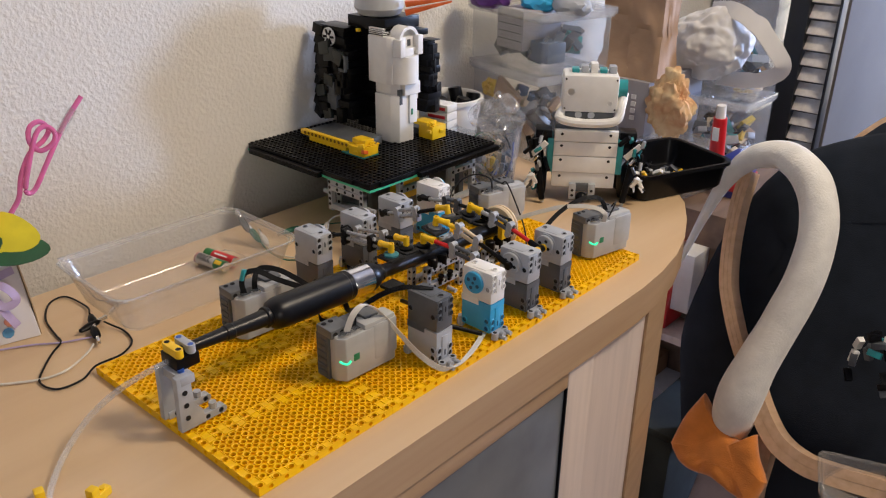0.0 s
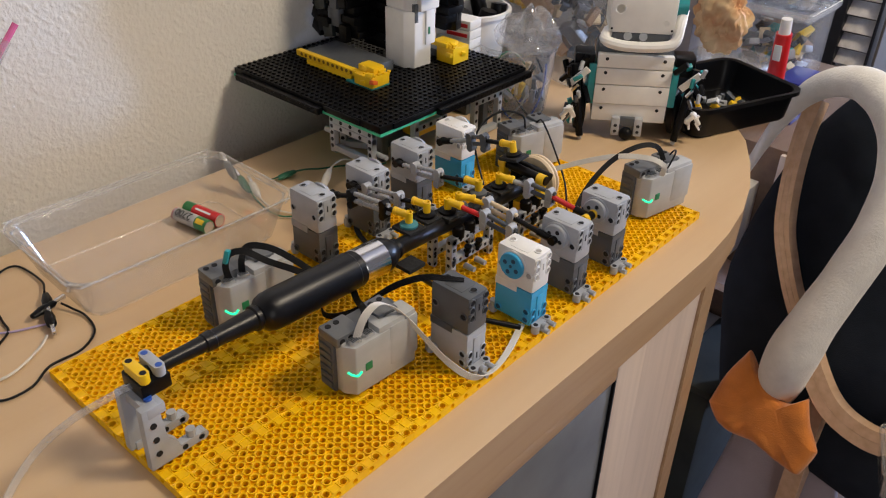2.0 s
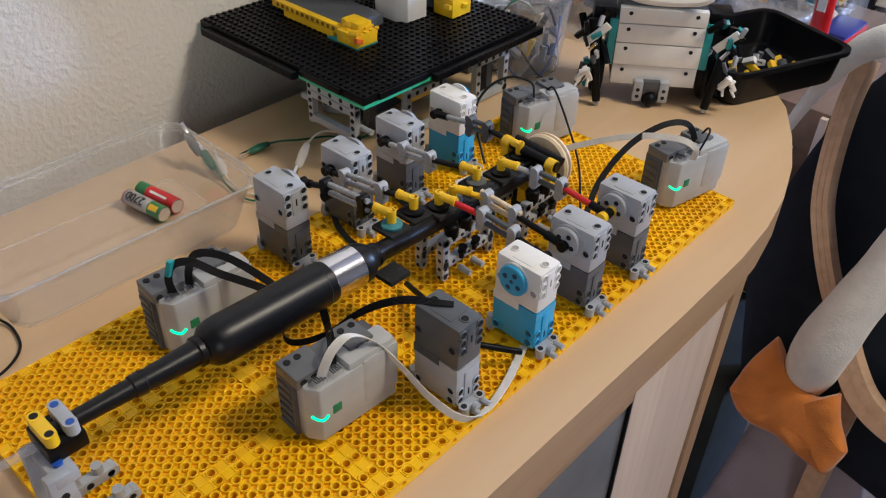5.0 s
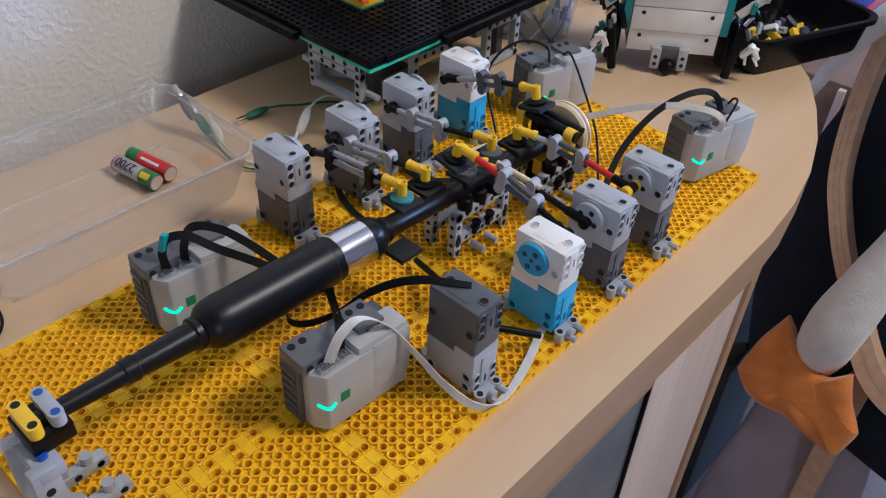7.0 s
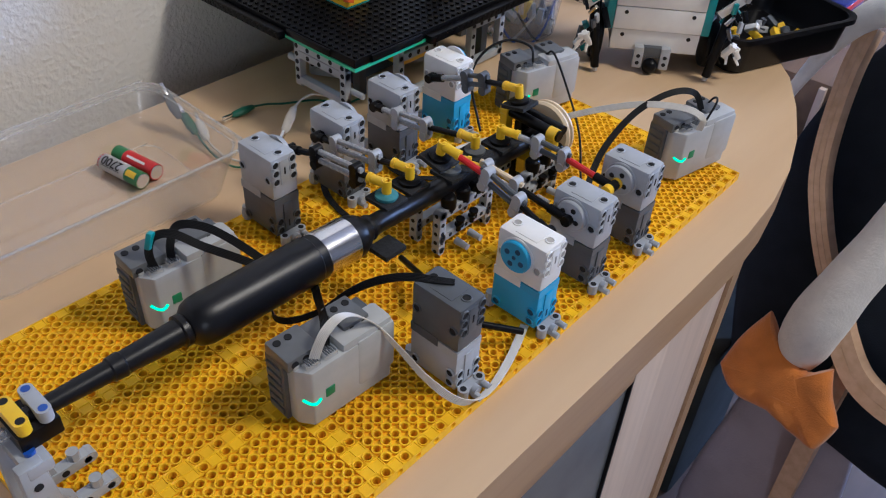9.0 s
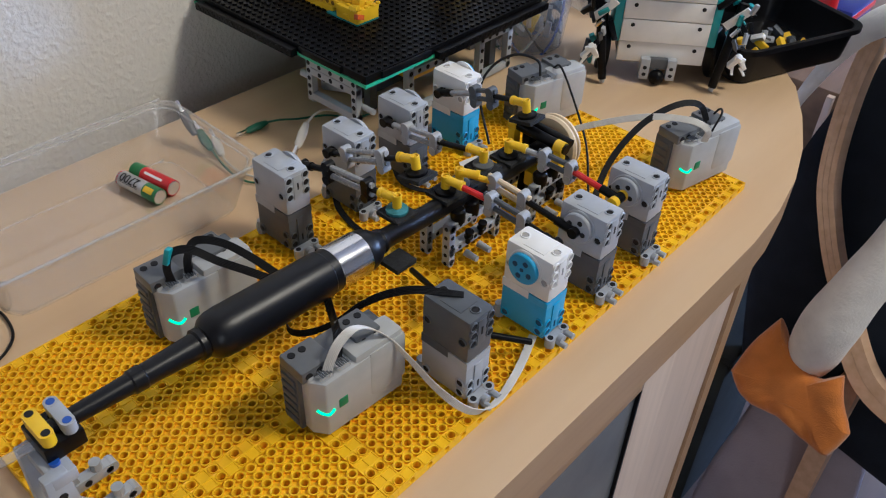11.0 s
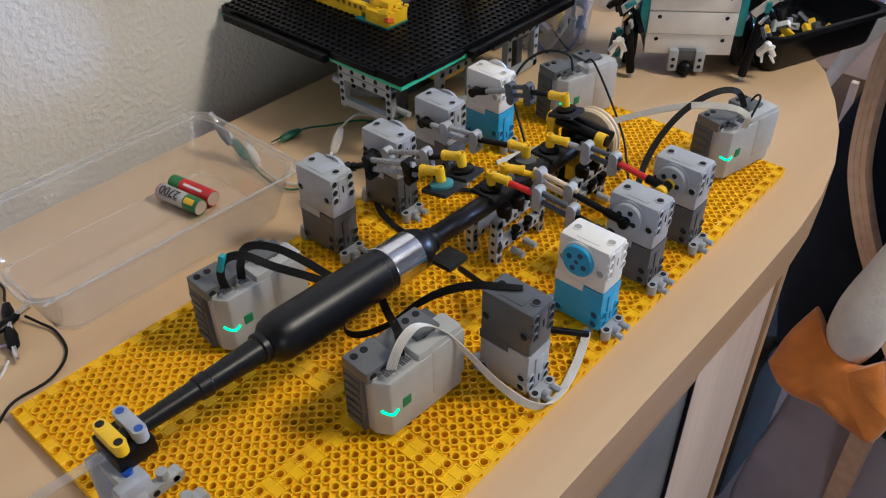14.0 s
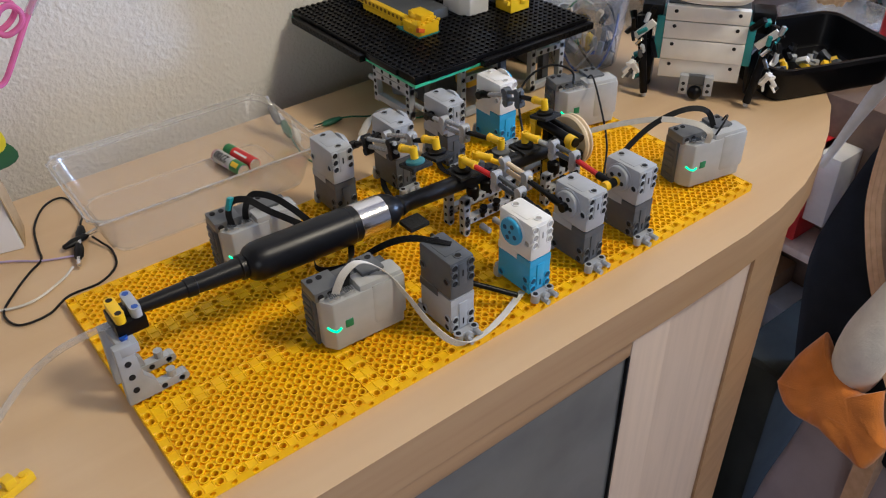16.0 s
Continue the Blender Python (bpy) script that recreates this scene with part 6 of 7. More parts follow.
bm_tube(bm, [lean(p, -0.16) for p in ((1.06, -0.02, 0.01), (1.075, -0.055, 0.085), (1.10, -0.11, 0.145), (1.12, -0.19, 0.19), (1.14, -0.32, 0.22))], 0, flat=(0.011, 0.014), up=(0, 0, 1), steps=8)
part("top_rail", bm, BENTWOOD, chair, "bent pale wooden top rail")
bm = bmesh.new()
pillow(bm, [lean(p) for p in ((1.06, -0.06, 0.06), (1.10, -0.13, 0.135), (1.12, -0.22, 0.17), (1.13, -0.44, 0.19), (0.97, -0.46, -0.22), (0.93, -0.20, -0.30), (0.98, -0.10, -0.12))], 0.030, -0.075)
part("head_cushion", bm, BLACK_CLOTH, chair, smooth=60)
for y in (-0.10, -0.40):
    bm = bmesh.new()
    a, b = lean((0.86, y - 0.03, -0.36), -0.02), lean((0.84, y - 0.04, -0.80), -0.02)
    bm_tube(bm, [a, a.lerp(b, 0.5), b], 0, flat=(0.014, 0.018))
    part("leg", bm, BENTWOOD, chair)
bm = bmesh.new()
pillow(bm, [lean(p) for p in ((0.86, -0.02, -0.46), (0.86, -0.17, -0.45), (0.80, -0.20, -0.79), (0.80, 0.00, -0.79))], 0.02, -0.05)
part("skirt", bm, MAUVE, chair, "mauve cloth hanging below the seat", smooth=60)

goose = thing("plush_goose", "white plush goose with orange felt beak draped over the chair", "plush toy", CHAIR)
bm = bmesh.new()
swept(bm, [lean(p, o) for p, o in (((0.965, 0.115, -0.16), -0.03), ((0.997, 0.090, -0.085), -0.01), ((1.017, 0.064, -0.028), 0.01), ((1.034, 0.036, 0.012), 0.025), ((1.038, 0.002, 0.035), 0.03), ((1.034, -0.042, 0.040), 0.033), ((1.016, -0.090, 0.013), 0.033), ((0.989, -0.118, -0.042), 0.032), ((0.958, -0.123, -0.113), 0.032), ((0.930, -0.110, -0.185), 0.03), ((0.904, -0.094, -0.253), 0.03), ((0.882, -0.082, -0.312), 0.024), ((0.868, -0.076, -0.350), 0.008), ((0.858, -0.072, -0.376), -0.012))], [0.005, 0.008, 0.012, 0.017, 0.021, 0.025, 0.028, 0.0290, 0.0290, 0.0305, 0.0325, 0.0360, 0.0350, 0.026], 24, 8)
part("neck", bm, WHITE_PLUSH, goose, smooth=80)
bm = bmesh.new()
outline = [(0.883, -0.013, -0.336), (0.881, -0.010, -0.342), (0.866, 0.006, -0.382), (0.850, 0.015, -0.426), (0.846, 0.014, -0.433), (0.837, -0.006, -0.450), (0.831, -0.037, -0.455), (0.829, -0.072, -0.447), (0.823, -0.108, -0.457), (0.819, -0.137, -0.457), (0.821, -0.145, -0.450), (0.834, -0.153, -0.419), (0.837, -0.150, -0.412), (0.848, -0.131, -0.390), (0.862, -0.117, -0.362), (0.864, -0.113, -0.359), (0.858, -0.088, -0.379), (0.867, -0.050, -0.369), (0.880, -0.022, -0.345)]
pillow(bm, [lean((x, y - 0.011, z)) for x, y, z in outline], 0.015, 0.024)
# soft folds that run from the cuff to the lip, and a hem along the cuff
bmesh.ops.subdivide_edges(bm, edges=list(bm.edges), cuts=1, use_grid_fill=True)
for v in bm.verts:
    v.co.z += 0.007 * noise.noise(Vector((v.co.x * 30, v.co.y * 12, 3.0))) + 0.003 * abs(noise.noise(v.co * 60))
part("beak", bm, ORANGE_FELT, goose, "orange felt beak", smooth=70)
sbin = thing("storage_bin", "dark grey fabric bin on the floor under the chair", "storage bin")
box_part("bin_wall", SLATE, sbin, 0.86, 1.06, 0.02, 0.10, -0.80, -0.455, 0.01)
box_part("hem", SLATE, sbin, 0.858, 1.062, 0.018, 0.102, -0.4545, -0.44, 0.004)
open_tub("lidless_box", "clear plastic box resting on the chair's arm", TUB_FROST, pose(0.80, -0.285, -0.372, 0, 0, 20), 0.09, 0.09, 0.10, 0.10, 0.05, 0.0015, 0.012, 0.004)
rng = random.Random(21)
parts_heap = thing("toy_parts", "small black, white and teal toy parts heaped on the chair", "toy parts")
for k in range(30):
    p = Vector((0.912, -0.262, -0.185)) + Vector((rng.uniform(-0.02, 0.01), rng.uniform(-0.055, 0.05), rng.uniform(-0.045, 0.045)))
    bm = bmesh.new()
    bm_box(bm, -0.010, 0.010, -0.005, 0.005, -0.005, 0.005, 0.0015)
    part("piece", bm, rng.choice((BLACK, BLACK, WHITE, TEAL, DARK_GREY)), parts_heap, at=Matrix.Translation(p) @ pose(0, 0, 0, rng.uniform(0, 180), rng.uniform(0, 180), rng.uniform(0, 180)))


# ---- jar, cup and bags on the sideboard's far end ----
def blob(bm, centre, size, seed, rough=0.25, freq=3.0, sub=4, flat_base=True):
    """A crumpled closed shape."""
    r = bmesh.ops.create_icosphere(bm, subdivisions=sub, radius=1.0)
    off = Vector((seed * 3.1, seed * 1.7, seed * 0.9))
    for v in r["verts"]:
        d = v.co.normalized()
        k = 1 + rough * noise.noise(d * freq + off) + rough * 0.5 * abs(noise.noise(d * freq * 2.3 + off)) + rough * 0.3 * noise.noise(d * freq * 5 + off)
        q = d * k
        if flat_base:
            q.z = max(q.z, -0.85)
        v.co = Vector((q.x * size[0], q.y * size[1], q.z * size[2])) + Vector(centre)


def creased(bm, deep, freq, seed):
    """Sharp folds pressed into a soft shape."""
    off = Vector((seed, seed * 0.7, seed * 1.9))
    for v in bm.verts:
        f = abs(noise.noise(v.co * freq + off)) * 1.0 + abs(noise.noise(v.co * freq * 2.1 + off * 2)) * 0.5
        g = noise.noise_vector(v.co * freq * 0.5 + off)
        v.co += g * deep * 0.7 - g.normalized() * f * deep


jar = thing("clear_jar", "round clear plastic jar full of small coloured pieces", "jar", pose(0.713, 0.341, 0.0) @ Matrix.Diagonal((0.90, 0.90, 1.0, 1)))
bm = bmesh.new()
bm_lathe(bm, (0, 0, 0), (0, 0, 1), ((0, 0.044), (0.002, 0.050), (0.05, 0.056), (0.090, 0.060), (0.092, 0.063), (0.096, 0.063), (0.0962, 0.060), (0.09, 0.0585), (0.05, 0.0545), (0.004, 0.048)), 36)
jb = part("jar_wall", bm, TUB_FROST, jar)
rng = random.Random(3)
for k in range(46):
    a, r = rng.uniform(0, 6.28), 0.044 * math.sqrt(rng.random())
    bm = bmesh.new()
    bm_box(bm, -0.009, 0.009, -0.004, 0.004, -0.004, 0.004, 0.001)
    col = rng.choice((YELLOW_BRIGHT, LIGHT_GREY, DARK_GREY, BLACK, BLUE, TAN, LIGHT_GREY, GREEN_BUTTON))
    part("piece", bm, col, jar, at=pose(r * math.cos(a), r * math.sin(a), 0.010 + 0.045 * rng.random(), rng.uniform(0, 180), rng.uniform(0, 180), rng.uniform(0, 180)))
for k in range(5):
    a = k * 1.25
    tube_part("coiled_lead", (GREEN_BUTTON, CABLE_WHITE, BLUE, CABLE_BLACK, CABLE_WHITE)[k], jar, [(0.047 * math.cos(a + b * 0.5), 0.047 * math.sin(a + b * 0.5), 0.030 + 0.035 * math.sin(b * 0.9 + k)) for b in range(7)], 0.0016, 6, 4)
bm = bmesh.new()
blob(bm, (0.715, 0.325, 0.108), (0.038, 0.038, 0.034), 2, 0.35, 2.2)
for v in bm.verts:
    if v.co.z > 0.125:
        v.co.x += (0.712 - v.co.x) * (v.co.z - 0.125) * 18
        v.co.y += (0.322 - v.co.y) * (v.co.z - 0.125) * 18
creased(bm, 0.012, 26, 2.0)
bag = solid("plastic_bag", bm, BAG_FILM, "clear plastic bag bunched on the jar", "bag", smooth=20)
cup = thing("paper_tub", "white plastic tub with dark pieces beside the penguin", "tub", pose(0.722, 0.432, 0.0) @ Matrix.Diagonal((1.14, 1.14, 0.88, 1)))
bm = bmesh.new()
bm_lathe(bm, (0, 0, 0), (0, 0, 1), ((0, 0.036), (0.13, 0.046), (0.131, 0.050), (0.137, 0.050), (0.138, 0.046), (0.132, 0.044), (0.01, 0.034)), 32)
part("tub_wall", bm, WHITE, cup)
for k in range(6):
    cyl_part("dark_piece", BLACK, cup, (0.03 * math.cos(k), 0.03 * math.sin(k), 0.08), (0.035 * math.cos(k + 0.5), 0.035 * math.sin(k + 0.5), 0.142), 0.010)
carton = thing("printed_cartons", "stack of small white cartons with red print", "carton")
for k in range(4):
    b = box_part("carton", WHITE, carton, -0.014, 0.014, -0.026, 0.026, k * 0.013, k * 0.013 + 0.012, 0.001)
    box_part("print_bar", RED, b, -0.0146, 0.0146, -0.022, 0.010, k * 0.013 + 0.003, k * 0.013 + 0.008, 0.0003)
carton.matrix_basis = pose(0.655, 0.396, 0.078, 0, 0, 8)
box_part("shim", DARK_GREY, stand, 0.632, 0.655, 0.356, 0.412, 0.0, 0.0772, 0.001)


# ---- clear tubs stacked at the end, and what stands on the low shelf beyond ----
BROWN = material("brown_card", (0.32, 0.19, 0.10), 0.7, vary=0.1, scale=30)
KRAFT = material("kraft_paper", (0.44, 0.28, 0.17), 0.75, vary=0.08, scale=15, bump=0.0006, bump_scale=90)
CARD_GREY = material("grey_card_box", (0.33, 0.31, 0.32), 0.6, vary=0.06, scale=8)


def filled_tub(label, at, l, w, h, seed, n=40, colours=None):
    t = thing("storage_tub", label, "storage tub", at, "clear storage tubs")
    shell = bmesh.new()
    bm_box(shell, 0, l, 0, w, 0, h, 0.006)
    top = [f for f in shell.faces if f.normal.z > 0.9]
    bmesh.ops.delete(shell, geom=top, context="FACES")
    body = part("tub_wall", shell, TUB_FROST, t)
    bm = bmesh.new()
    for x0, x1, y0, y1 in ((-0.006, l + 0.006, -0.006, 0.0), (-0.006, l + 0.006, w, w + 0.006), (-0.006, 0.0, 0, w), (l, l + 0.006, 0, w)):
        bm_box(bm, x0, x1, y0, y1, h - 0.012, h + 0.001, 0.0015)
    part("rim", bm, RIM_CLEAR, t)
    bm = bmesh.new()
    bm_box(bm, -0.003, l + 0.003, -0.003, w + 0.003, h - 0.016, h - 0.0125, 0.001)
    part("ledge", bm, RIM_CLEAR, t)
    r2 = random.Random(seed)
    cols = colours or (LIGHT_GREY, DARK_GREY, YELLOW_BRIGHT, BLUE, TAN, TEAL, BLACK, LIGHT_GREY, WHITE, BROWN)
    for k in range(n):
        bm = bmesh.new()
        s = r2.uniform(0.008, 0.024)
        bm_box(bm, -s, s, -s * 0.6, s * 0.6, -s * 0.35, s * 0.35, 0.001)
        part("stored_piece", bm, r2.choice(cols), t, at=pose(r2.uniform(0.028, l - 0.028), r2.uniform(0.028, w - 0.028), 0.026 + (h * 0.62 - 0.03) * r2.random(), r2.uniform(-60, 60), r2.uniform(-60, 60), r2.uniform(0, 180)))
    return t


STEEL_BLUE = material("slate_blue_plastic", (0.10, 0.14, 0.20), 0.4)
low = filled_tub("lower clear tub of mixed building pieces", pose(0.822, 0.322, 0.001, 0, 0, -14), 0.150, 0.185, 0.150, 5, 70, (DARK_GREY, LIGHT_GREY, BLACK, STEEL_BLUE, DARK_GREY, TAN, BROWN))
part("card_sleeve", bmesh_box(-0.004, 0.004, -0.030, 0.030, -0.022, 0.022, 0.0015), KRAFT, low, "slanted brown card sleeve", at=pose(0.014, 0.100, 0.098, 32, -12, 0))
r3 = random.Random(31)
for k in range(14):
    part("yellow_piece", bmesh_box(-0.008, 0.008, -0.004, 0.004, -0.004, 0.004, 0.001), YELLOW_BRIGHT, low, at=pose(0.016 + 0.012 * r3.random(), 0.140 + 0.034 * r3.random(), 0.085 + 0.022 * r3.random(), r3.uniform(-60, 60), r3.uniform(-60, 60), r3.uniform(0, 180)))
up = filled_tub("upper clear tub of building pieces with a grey slotted box", pose(0.820, 0.322, 0.153, 0, 0, -14), 0.155, 0.190, 0.100, 6, 46, (STEEL_BLUE, STEEL_BLUE, DARK_GREY, LIGHT_GREY, TEAL, WHITE, DARK_GREY))
part("dark_case", bmesh_box(0.020, 0.060, 0.006, 0.052, 0.016, 0.050, 0.003), STEEL_BLUE, up, "slate blue plastic case")
gb = box_part("slotted_box", CARD_GREY, up, 0.006, 0.09, 0.055, 0.125, 0.030, 0.096, 0.002, "grey slotted plastic box")
# slots are thin bars on the box, coloured as their inner shade
for z in (0.045, 0.058, 0.071, 0.084):
    box_part("slot", HOLE, gb, 0.0052, 0.0065, 0.060, 0.120, z, z + 0.0012, 0.0)
purple = material("purple_plastic", (0.12, 0.03, 0.22), 0.4)
for lab, m, p, s in (("purple round lid on the clear tub", purple, (0.86, 0.462, 0.262), 0.030), ("blue bag of pieces on the clear tub", AZURE, (0.89, 0.382, 0.258), 0.024), ("heap of pale pieces on the clear tub", LIGHT_GREY, (0.90, 0.322, 0.258), 0.026)):
    bm = bmesh.new()
    blob(bm, p, (s, s * 1.3, s * 0.7), s * 100, 0.2, 3, 3)
    solid("tub_topping", bm, m, lab, "clutter")

bm = bmesh.new()
bm_box(bm, 1.10, 1.565, 0.055, 0.52, -0.79, -0.115, 0.004)
solid("low_shelf", bm, material("brown_shelf_wood", (0.20, 0.13, 0.09), 0.5, vary=0.15, scale=14, stretch=(0.4, 3, 3)), "low brown wooden shelf beyond the sideboard", "shelf")
bm = bmesh.new()
bm_box(bm, 1.16, 1.40, 0.300, 0.475, -0.115, 0.088, 0.002)
cb = solid("card_box", bm, CARD_GREY, "grey card box with faded print under the paper bag", "box")
bm = bmesh.new()
for k in range(4):
    bm_box(bm, 1.158, 1.1605, 0.325, 0.335, 0.010 + k * 0.014, 0.019 + k * 0.014)
part("print_bar", bm, WHITE, cb)
# paper bag: a tapered sack with folded gussets and a turned-over top
bag2 = thing("paper_bag", "brown crumpled paper bag on a grey box", "paper bag")


def sack(name, x0, x1, y0, y1, z0, z1, seed):
    bm = bmesh.new()
    bm_box(bm, x0, x1, y0, y1, z0, z1)
    bmesh.ops.subdivide_edges(bm, edges=list(bm.edges), cuts=22, use_grid_fill=True)
    off = Vector((seed, seed * 0.6, 0))
    for v in bm.verts:
        f = (v.co.z - z0) / (z1 - z0)
        fold = abs(noise.noise(Vector((v.co.x * 14, v.co.y * 14, v.co.z * 9)) + off)) * 0.016 + abs(noise.noise(v.co * 34 + off)) * 0.006
        crease = 0.005 * max(0, 1 - abs(v.co.z - z0 - 0.085 - 0.25 * (v.co.y - y0)) / 0.006)
        waist = 0.012 * math.sin(math.pi * min(1, f * 1.2))
        v.co.x += fold + crease + (waist if v.co.x < (x0 + x1) / 2 else -waist)
        v.co.y += (fold * 0.6 + waist * 0.5) * (1 if v.co.y < (y0 + y1) / 2 else -1)
    return part(name, bm, KRAFT, bag2, smooth=22)


sack("sack", 1.165, 1.250, 0.288, 0.432, 0.0885, 0.330, 4)
part("top_fold", bmesh_box(1.158, 1.262, 0.284, 0.436, 0.326, 0.350, 0.004), KRAFT, bag2)
filled_tub("clear tub on the low shelf under a white bag", pose(1.30, 0.158, -0.114, 0, 0, 0), 0.14, 0.15, 0.158, 9, 60)
filled_tub("tall clear tub of brown and blue packets behind the white bag", pose(1.475, 0.195, -0.114, 0, 0, 0), 0.075, 0.14, 0.40, 15, 40)
WBAG = material("thin_white_bag", (0.64, 0.63, 0.62), 0.55, vary=0.05, scale=14, bump=0.0003, bump_scale=80, gloss=0.3)
wb = thing("white_bag", "crumpled white plastic carrier bag on a clear tub", "bag")
bm = bmesh.new()
blob(bm, (1.375, 0.292, 0.134), (0.070, 0.090, 0.078), 5, 0.22, 1.1, 6)
creased(bm, 0.020, 5.5, 3.0)
creased(bm, 0.005, 14, 7.0)
for v in bm.verts:
    # gathered towards the knot, slack below
    f = max(0.0, (v.co.z - 0.15) / 0.07)
    v.co.y += (0.262 - v.co.y) * 0.35 * min(1, f)
    v.co.x += 0.004 * math.sin(v.co.y * 120 + v.co.z * 40)
part("bag_body", bm, WBAG, wb, smooth=50)
bm = bmesh.new()
bm_tube(bm, [(1.375, 0.290, 0.205), (1.355, 0.238, 0.212), (1.350, 0.185, 0.190), (1.350, 0.142, 0.150), (1.355, 0.122, 0.118), (1.358, 0.140, 0.094), (1.36, 0.19, 0.078), (1.37, 0.255, 0.074)], 0, 8, 10, (0.016, 0.003), up=(-0.8, -0.45, 0.3))
creased(bm, 0.005, 22, 1.0)
part("handle", bm, WBAG, wb, smooth=60)
bm = bmesh.new()
blob(bm, (1.16, 0.252, 0.052), (0.024, 0.044, 0.054), 8, 0.50, 1.3, 5, False)
creased(bm, 0.016, 15, 5.0)
creased(bm, 0.007, 34, 2.0)
solid("crumpled_cloth", bm, material("pale_orange_cloth", (0.78, 0.58, 0.32), 0.8, vary=0.2, scale=30, bump=0.0008, bump_scale=90, second=(0.60, 0.30, 0.14)), "crumpled pale orange cloth lying on a clear tub", "cloth", smooth=40)
filled_tub("clear tub on the low shelf under the orange cloth", pose(1.11, 0.185, -0.114, 0, 0, -8), 0.12, 0.12, 0.095, 12, 24)
tube2 = thing("glue_tube", "red glue tube with a white cap", "tube", pose(1.116, 0.127, -0.0195, 0, -6, 0))
for nm, m, z0, z1, r0, r1 in (("body", RED, 0, 0.085, 0.014, 0.012), ("cap", WHITE, 0.085, 0.108, 0.009, 0.008)):
    cyl_part(nm, m, tube2, (0, 0, z0), (0, 0, z1), r0, r1)
box_part("label", WHITE, tube2, -0.0145, -0.0125, -0.006, 0.006, 0.045, 0.070, 0.0005)
bm = bmesh.new()
bm_box(bm, 1.200, 1.29, 0.112, 0.156, -0.1145, -0.04, 0.003)
pk = solid("snack_packet", bm, material("dark_blue_wrapper", (0.02, 0.03, 0.22), 0.3), "dark blue and red packet on the low shelf", "packet")
box_part("band", RED, pk, 1.198, 1.292, 0.110, 0.1575, -0.054, -0.046, 0.001)
box_part("band", RED, pk, 1.198, 1.292, 0.110, 0.1575, -0.10, -0.08, 0.001)

rng = random.Random(17)
for k, (x, y, z, w, d, h, m, lab) in enumerate(((1.06, 0.17, -0.34, 0.03, 0.06, 0.16, RED, "red carton on a lower shelf"), (1.06, 0.13, -0.30, 0.02, 0.05, 0.12, WHITE, "white and blue carton on a lower shelf"), (1.05, 0.20, -0.52, 0.04, 0.10, 0.10, BROWN, "brown wooden box on a lower shelf"), (1.05, 0.12, -0.62, 0.04, 0.09, 0.16, LIGHT_GREY, "grey folded paper on a lower shelf"))):
    bm = bmesh.new()
    bm_box(bm, x - w, x + 0.04, y - d / 2, y + d / 2, z, z + h, 0.002)
    solid("stored_box", bm, m, lab, "box")
side = thing("side_shelf", "narrow shelf boards beside the sideboard", "shelf")
for z in (-0.36, -0.535, -0.64):
    box_part("board", BEECH_FRONT, side, 1.02, 1.10, 0.08, 0.26, z, z + 0.015, 0.001)
box_part("upright", BEECH_FRONT, side, 1.09, 1.10, 0.07, 0.08, -0.80, -0.12, 0.001)

# ---- louvred door and the bright window beyond ----
louvre = thing("louvre_door", "black-framed louvre door with grey slats", "door")
TAUPE = material("taupe_painted_wall", (0.14, 0.125, 0.115), 0.85, vary=0.05, scale=5, bump=0.0003, bump_scale=300)
FRAME_B = material("black_door_frame", (0.008, 0.009, 0.012), 0.4)
SLAT = material("grey_louvre_slat", (0.66, 0.62, 0.57), 0.5)
box_part("stile", FRAME_B, louvre, 1.84, 1.88, 0.252, 0.325, -0.80, 0.60, 0.003)
box_part("stile", FRAME_B, louvre, 1.84, 1.88, 0.176, 0.184, -0.80, 0.60, 0.003)
for k in range(34):
    bm = bmesh.new()
    bm_box(bm, -0.002, 0.002, 0.184, 0.252, -0.018, 0.018, 0.001, Matrix.Translation((1.86, 0, -0.72 + k * 0.038)) @ pose(0, 0, 0, 0, 35, 0))
    part("slat", bm, SLAT, louvre)
bm = bmesh.new()
bm_box(bm, 1.905, 2.62, 0.176, 0.530, -0.80, 1.945, 0.004)
solid("wall_pier", bm, TAUPE, "taupe painted wall pier behind the louvre door", "wall", kind="structure")
win = thing("window_1", "bright glass block window in the far wall", "window", kind="structure")
bm = bmesh.new()
bm_box(bm, 3.285, 3.30, -1.305, 0.20, -0.35, 0.85, 0.002)
part("window_frame", bm, WHITE, win)
GLOW = material("daylit_glass_block", (1.0, 0.93, 0.78), 0.3, glow=1.6)
for i in range(-3, 5):
    for j in range(6):
        bm = bmesh.new()
        bm_box(bm, 3.270, 3.286, -0.73 + i * 0.185, -0.56 + i * 0.185, -0.33 + j * 0.195, -0.15 + j * 0.195, 0.012)
        part("pane", bm, GLOW, win)


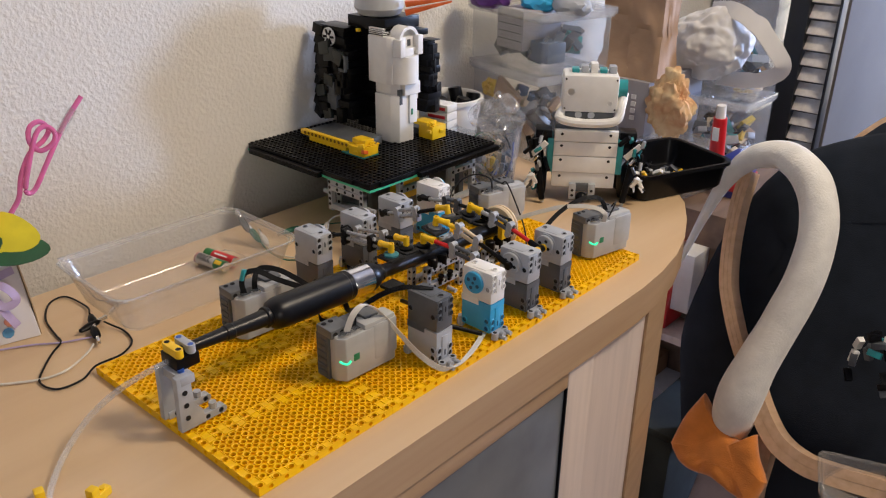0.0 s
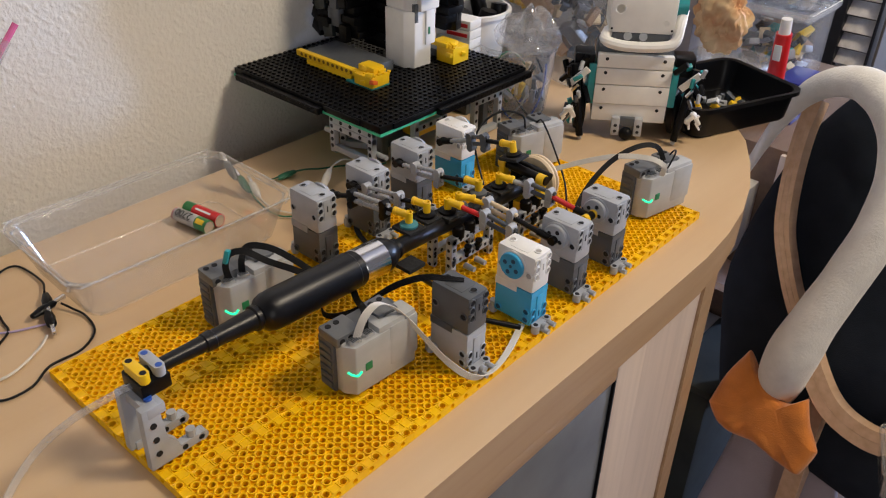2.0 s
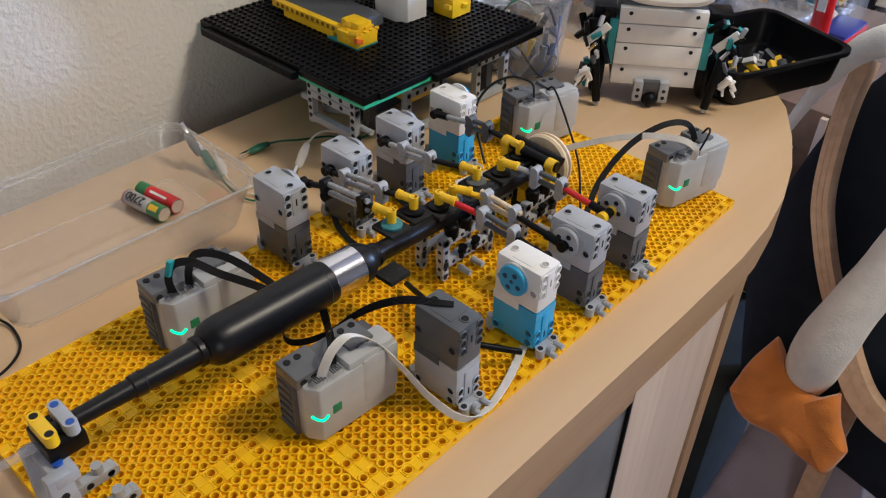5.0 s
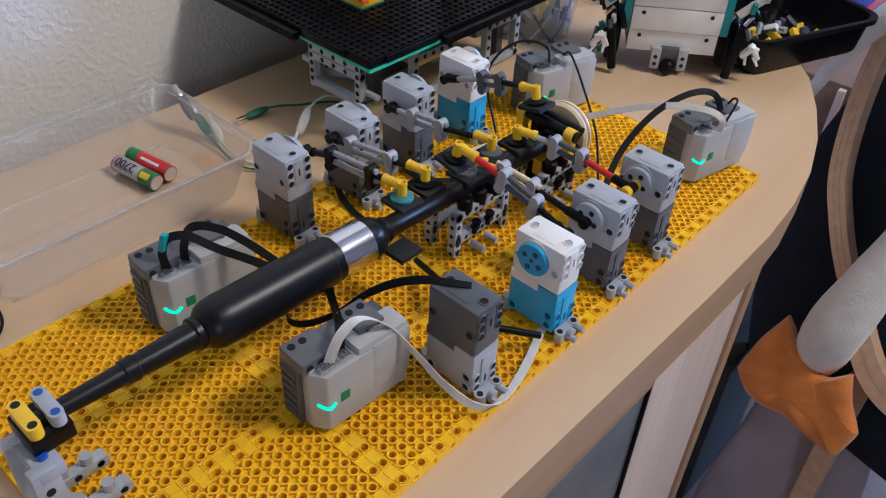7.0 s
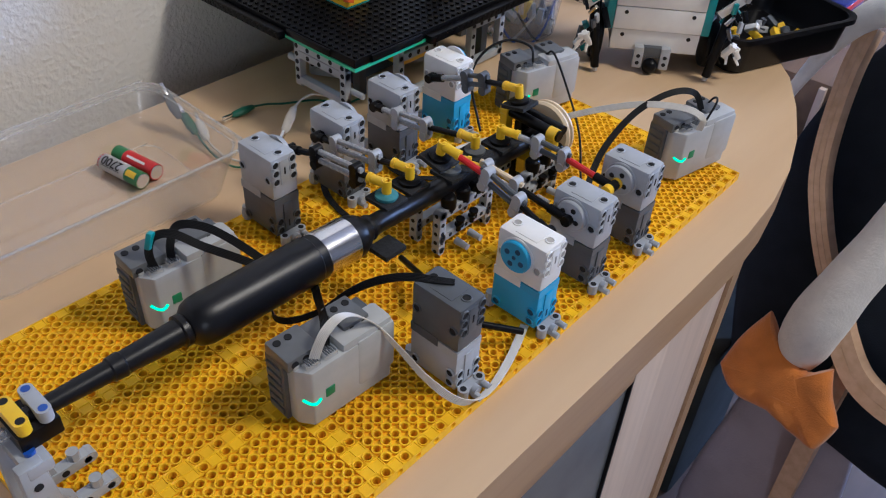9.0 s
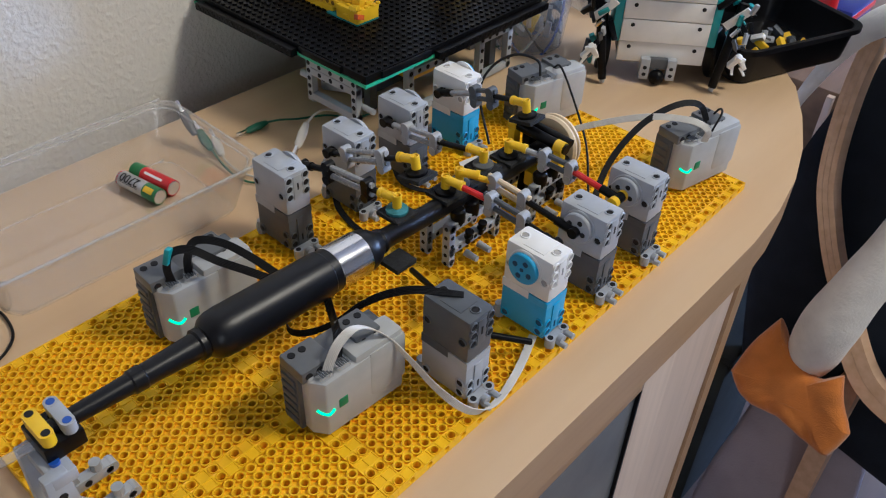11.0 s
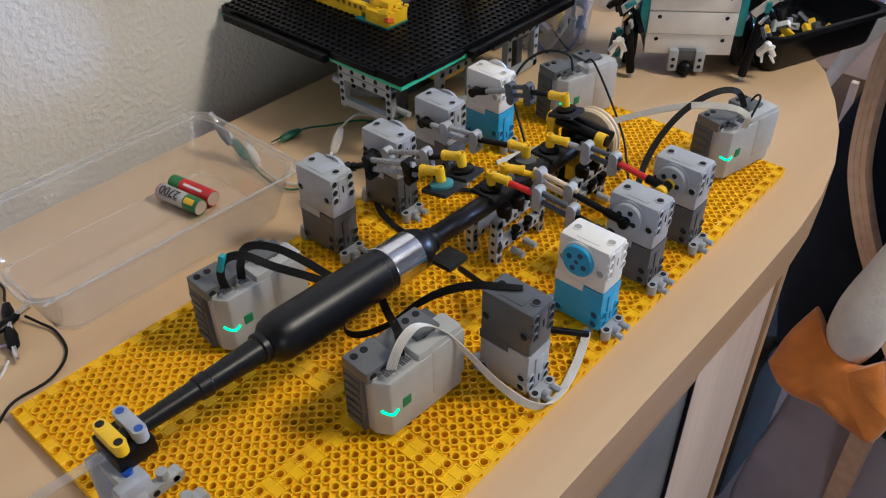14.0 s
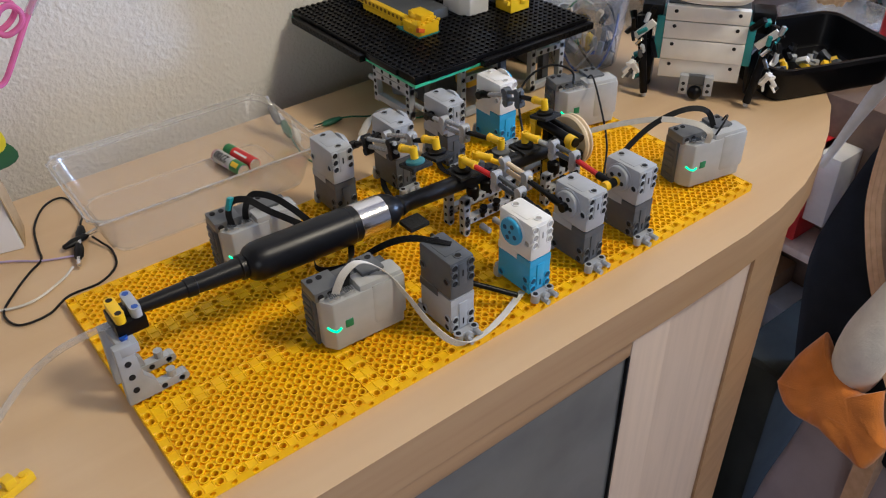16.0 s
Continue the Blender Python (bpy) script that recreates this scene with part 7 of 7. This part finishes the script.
# ---- what moves ----
RAISE = 11.5
STATES = {
    "A": (-1, ((0, 0), (11.25, 0), (11.38, 1), (12.6, 1), (12.7, 0.3), (12.85, 1), (14.48, 1), (14.58, 0), (15.35, 0), (15.5, 1), (16, 1))),
    "B": (-1, ((0, 0), (6.5, 0), (6.58, 0.9), (6.75, 0.9), (6.85, 0), (10.45, 0), (10.6, 1), (12.55, 1), (12.65, 0.2), (12.85, 1), (16, 1))),
    "C": (-1, ((0, 1), (0.1, 0), (3.82, 0), (3.92, 1), (4.5, 1), (4.6, 0), (7.6, 0), (7.7, 0.4), (7.8, 1), (7.95, 0), (16, 0))),
    "D": (-1, ((0, 0), (0.3, 0), (0.6, 0.55), (0.9, 0.6), (1.0, 0.3), (1.2, 1), (2.85, 1), (2.95, 0.5), (3.0, 0.1), (3.1, 0.55), (3.2, 0.75), (3.4, 0.7), (3.5, 0.3), (3.6, 0), (6.3, 0), (6.4, 0.4), (6.5, 0.75), (6.6, 1), (7.25, 1), (7.4, 0.35), (7.5, 0), (7.9, 0), (8.0, 0.35), (8.2, 1), (12.6, 1), (12.7, 0.2), (12.9, 0.7), (13.1, 1), (15.2, 0.9), (15.4, 0.6), (15.6, 0.5), (15.8, 0.8), (16, 1))),
    "R": (1, ((0, 0), (6.42, 0), (6.5, 0.8), (6.6, 1), (7.3, 1), (7.48, 0.2), (7.55, 0), (7.9, 0), (8.0, 0.4), (8.15, 1), (10.7, 1), (10.8, 0.5), (10.9, 0), (16, 0))),
    "Y": (1, ((0, 1), (0.08, 0.5), (0.15, 0), (3.75, 0), (3.8, 0.3), (3.9, 1), (4.5, 1), (4.6, 0), (7.55, 0), (7.7, 0.6), (7.8, 1), (7.9, 0.6), (8.0, 0), (16, 0))),
    "F": (1, ((0, 1), (0.1, 0.6), (0.25, 0.2), (0.35, 0.2), (0.45, 0.7), (0.6, 1), (1.05, 1), (1.15, 0), (3.82, 0), (3.92, 1), (4.5, 1), (4.6, 0), (7.7, 0.1), (7.8, 0.9), (7.95, 0), (16, 0))),
}


def motions():
    for key, (side, states) in STATES.items():
        ob = levers[key]
        x, y, z = ob.location
        walk(ob, [(t, pose(x, y, z, side * RAISE * up)) for t, up in states])


motions()
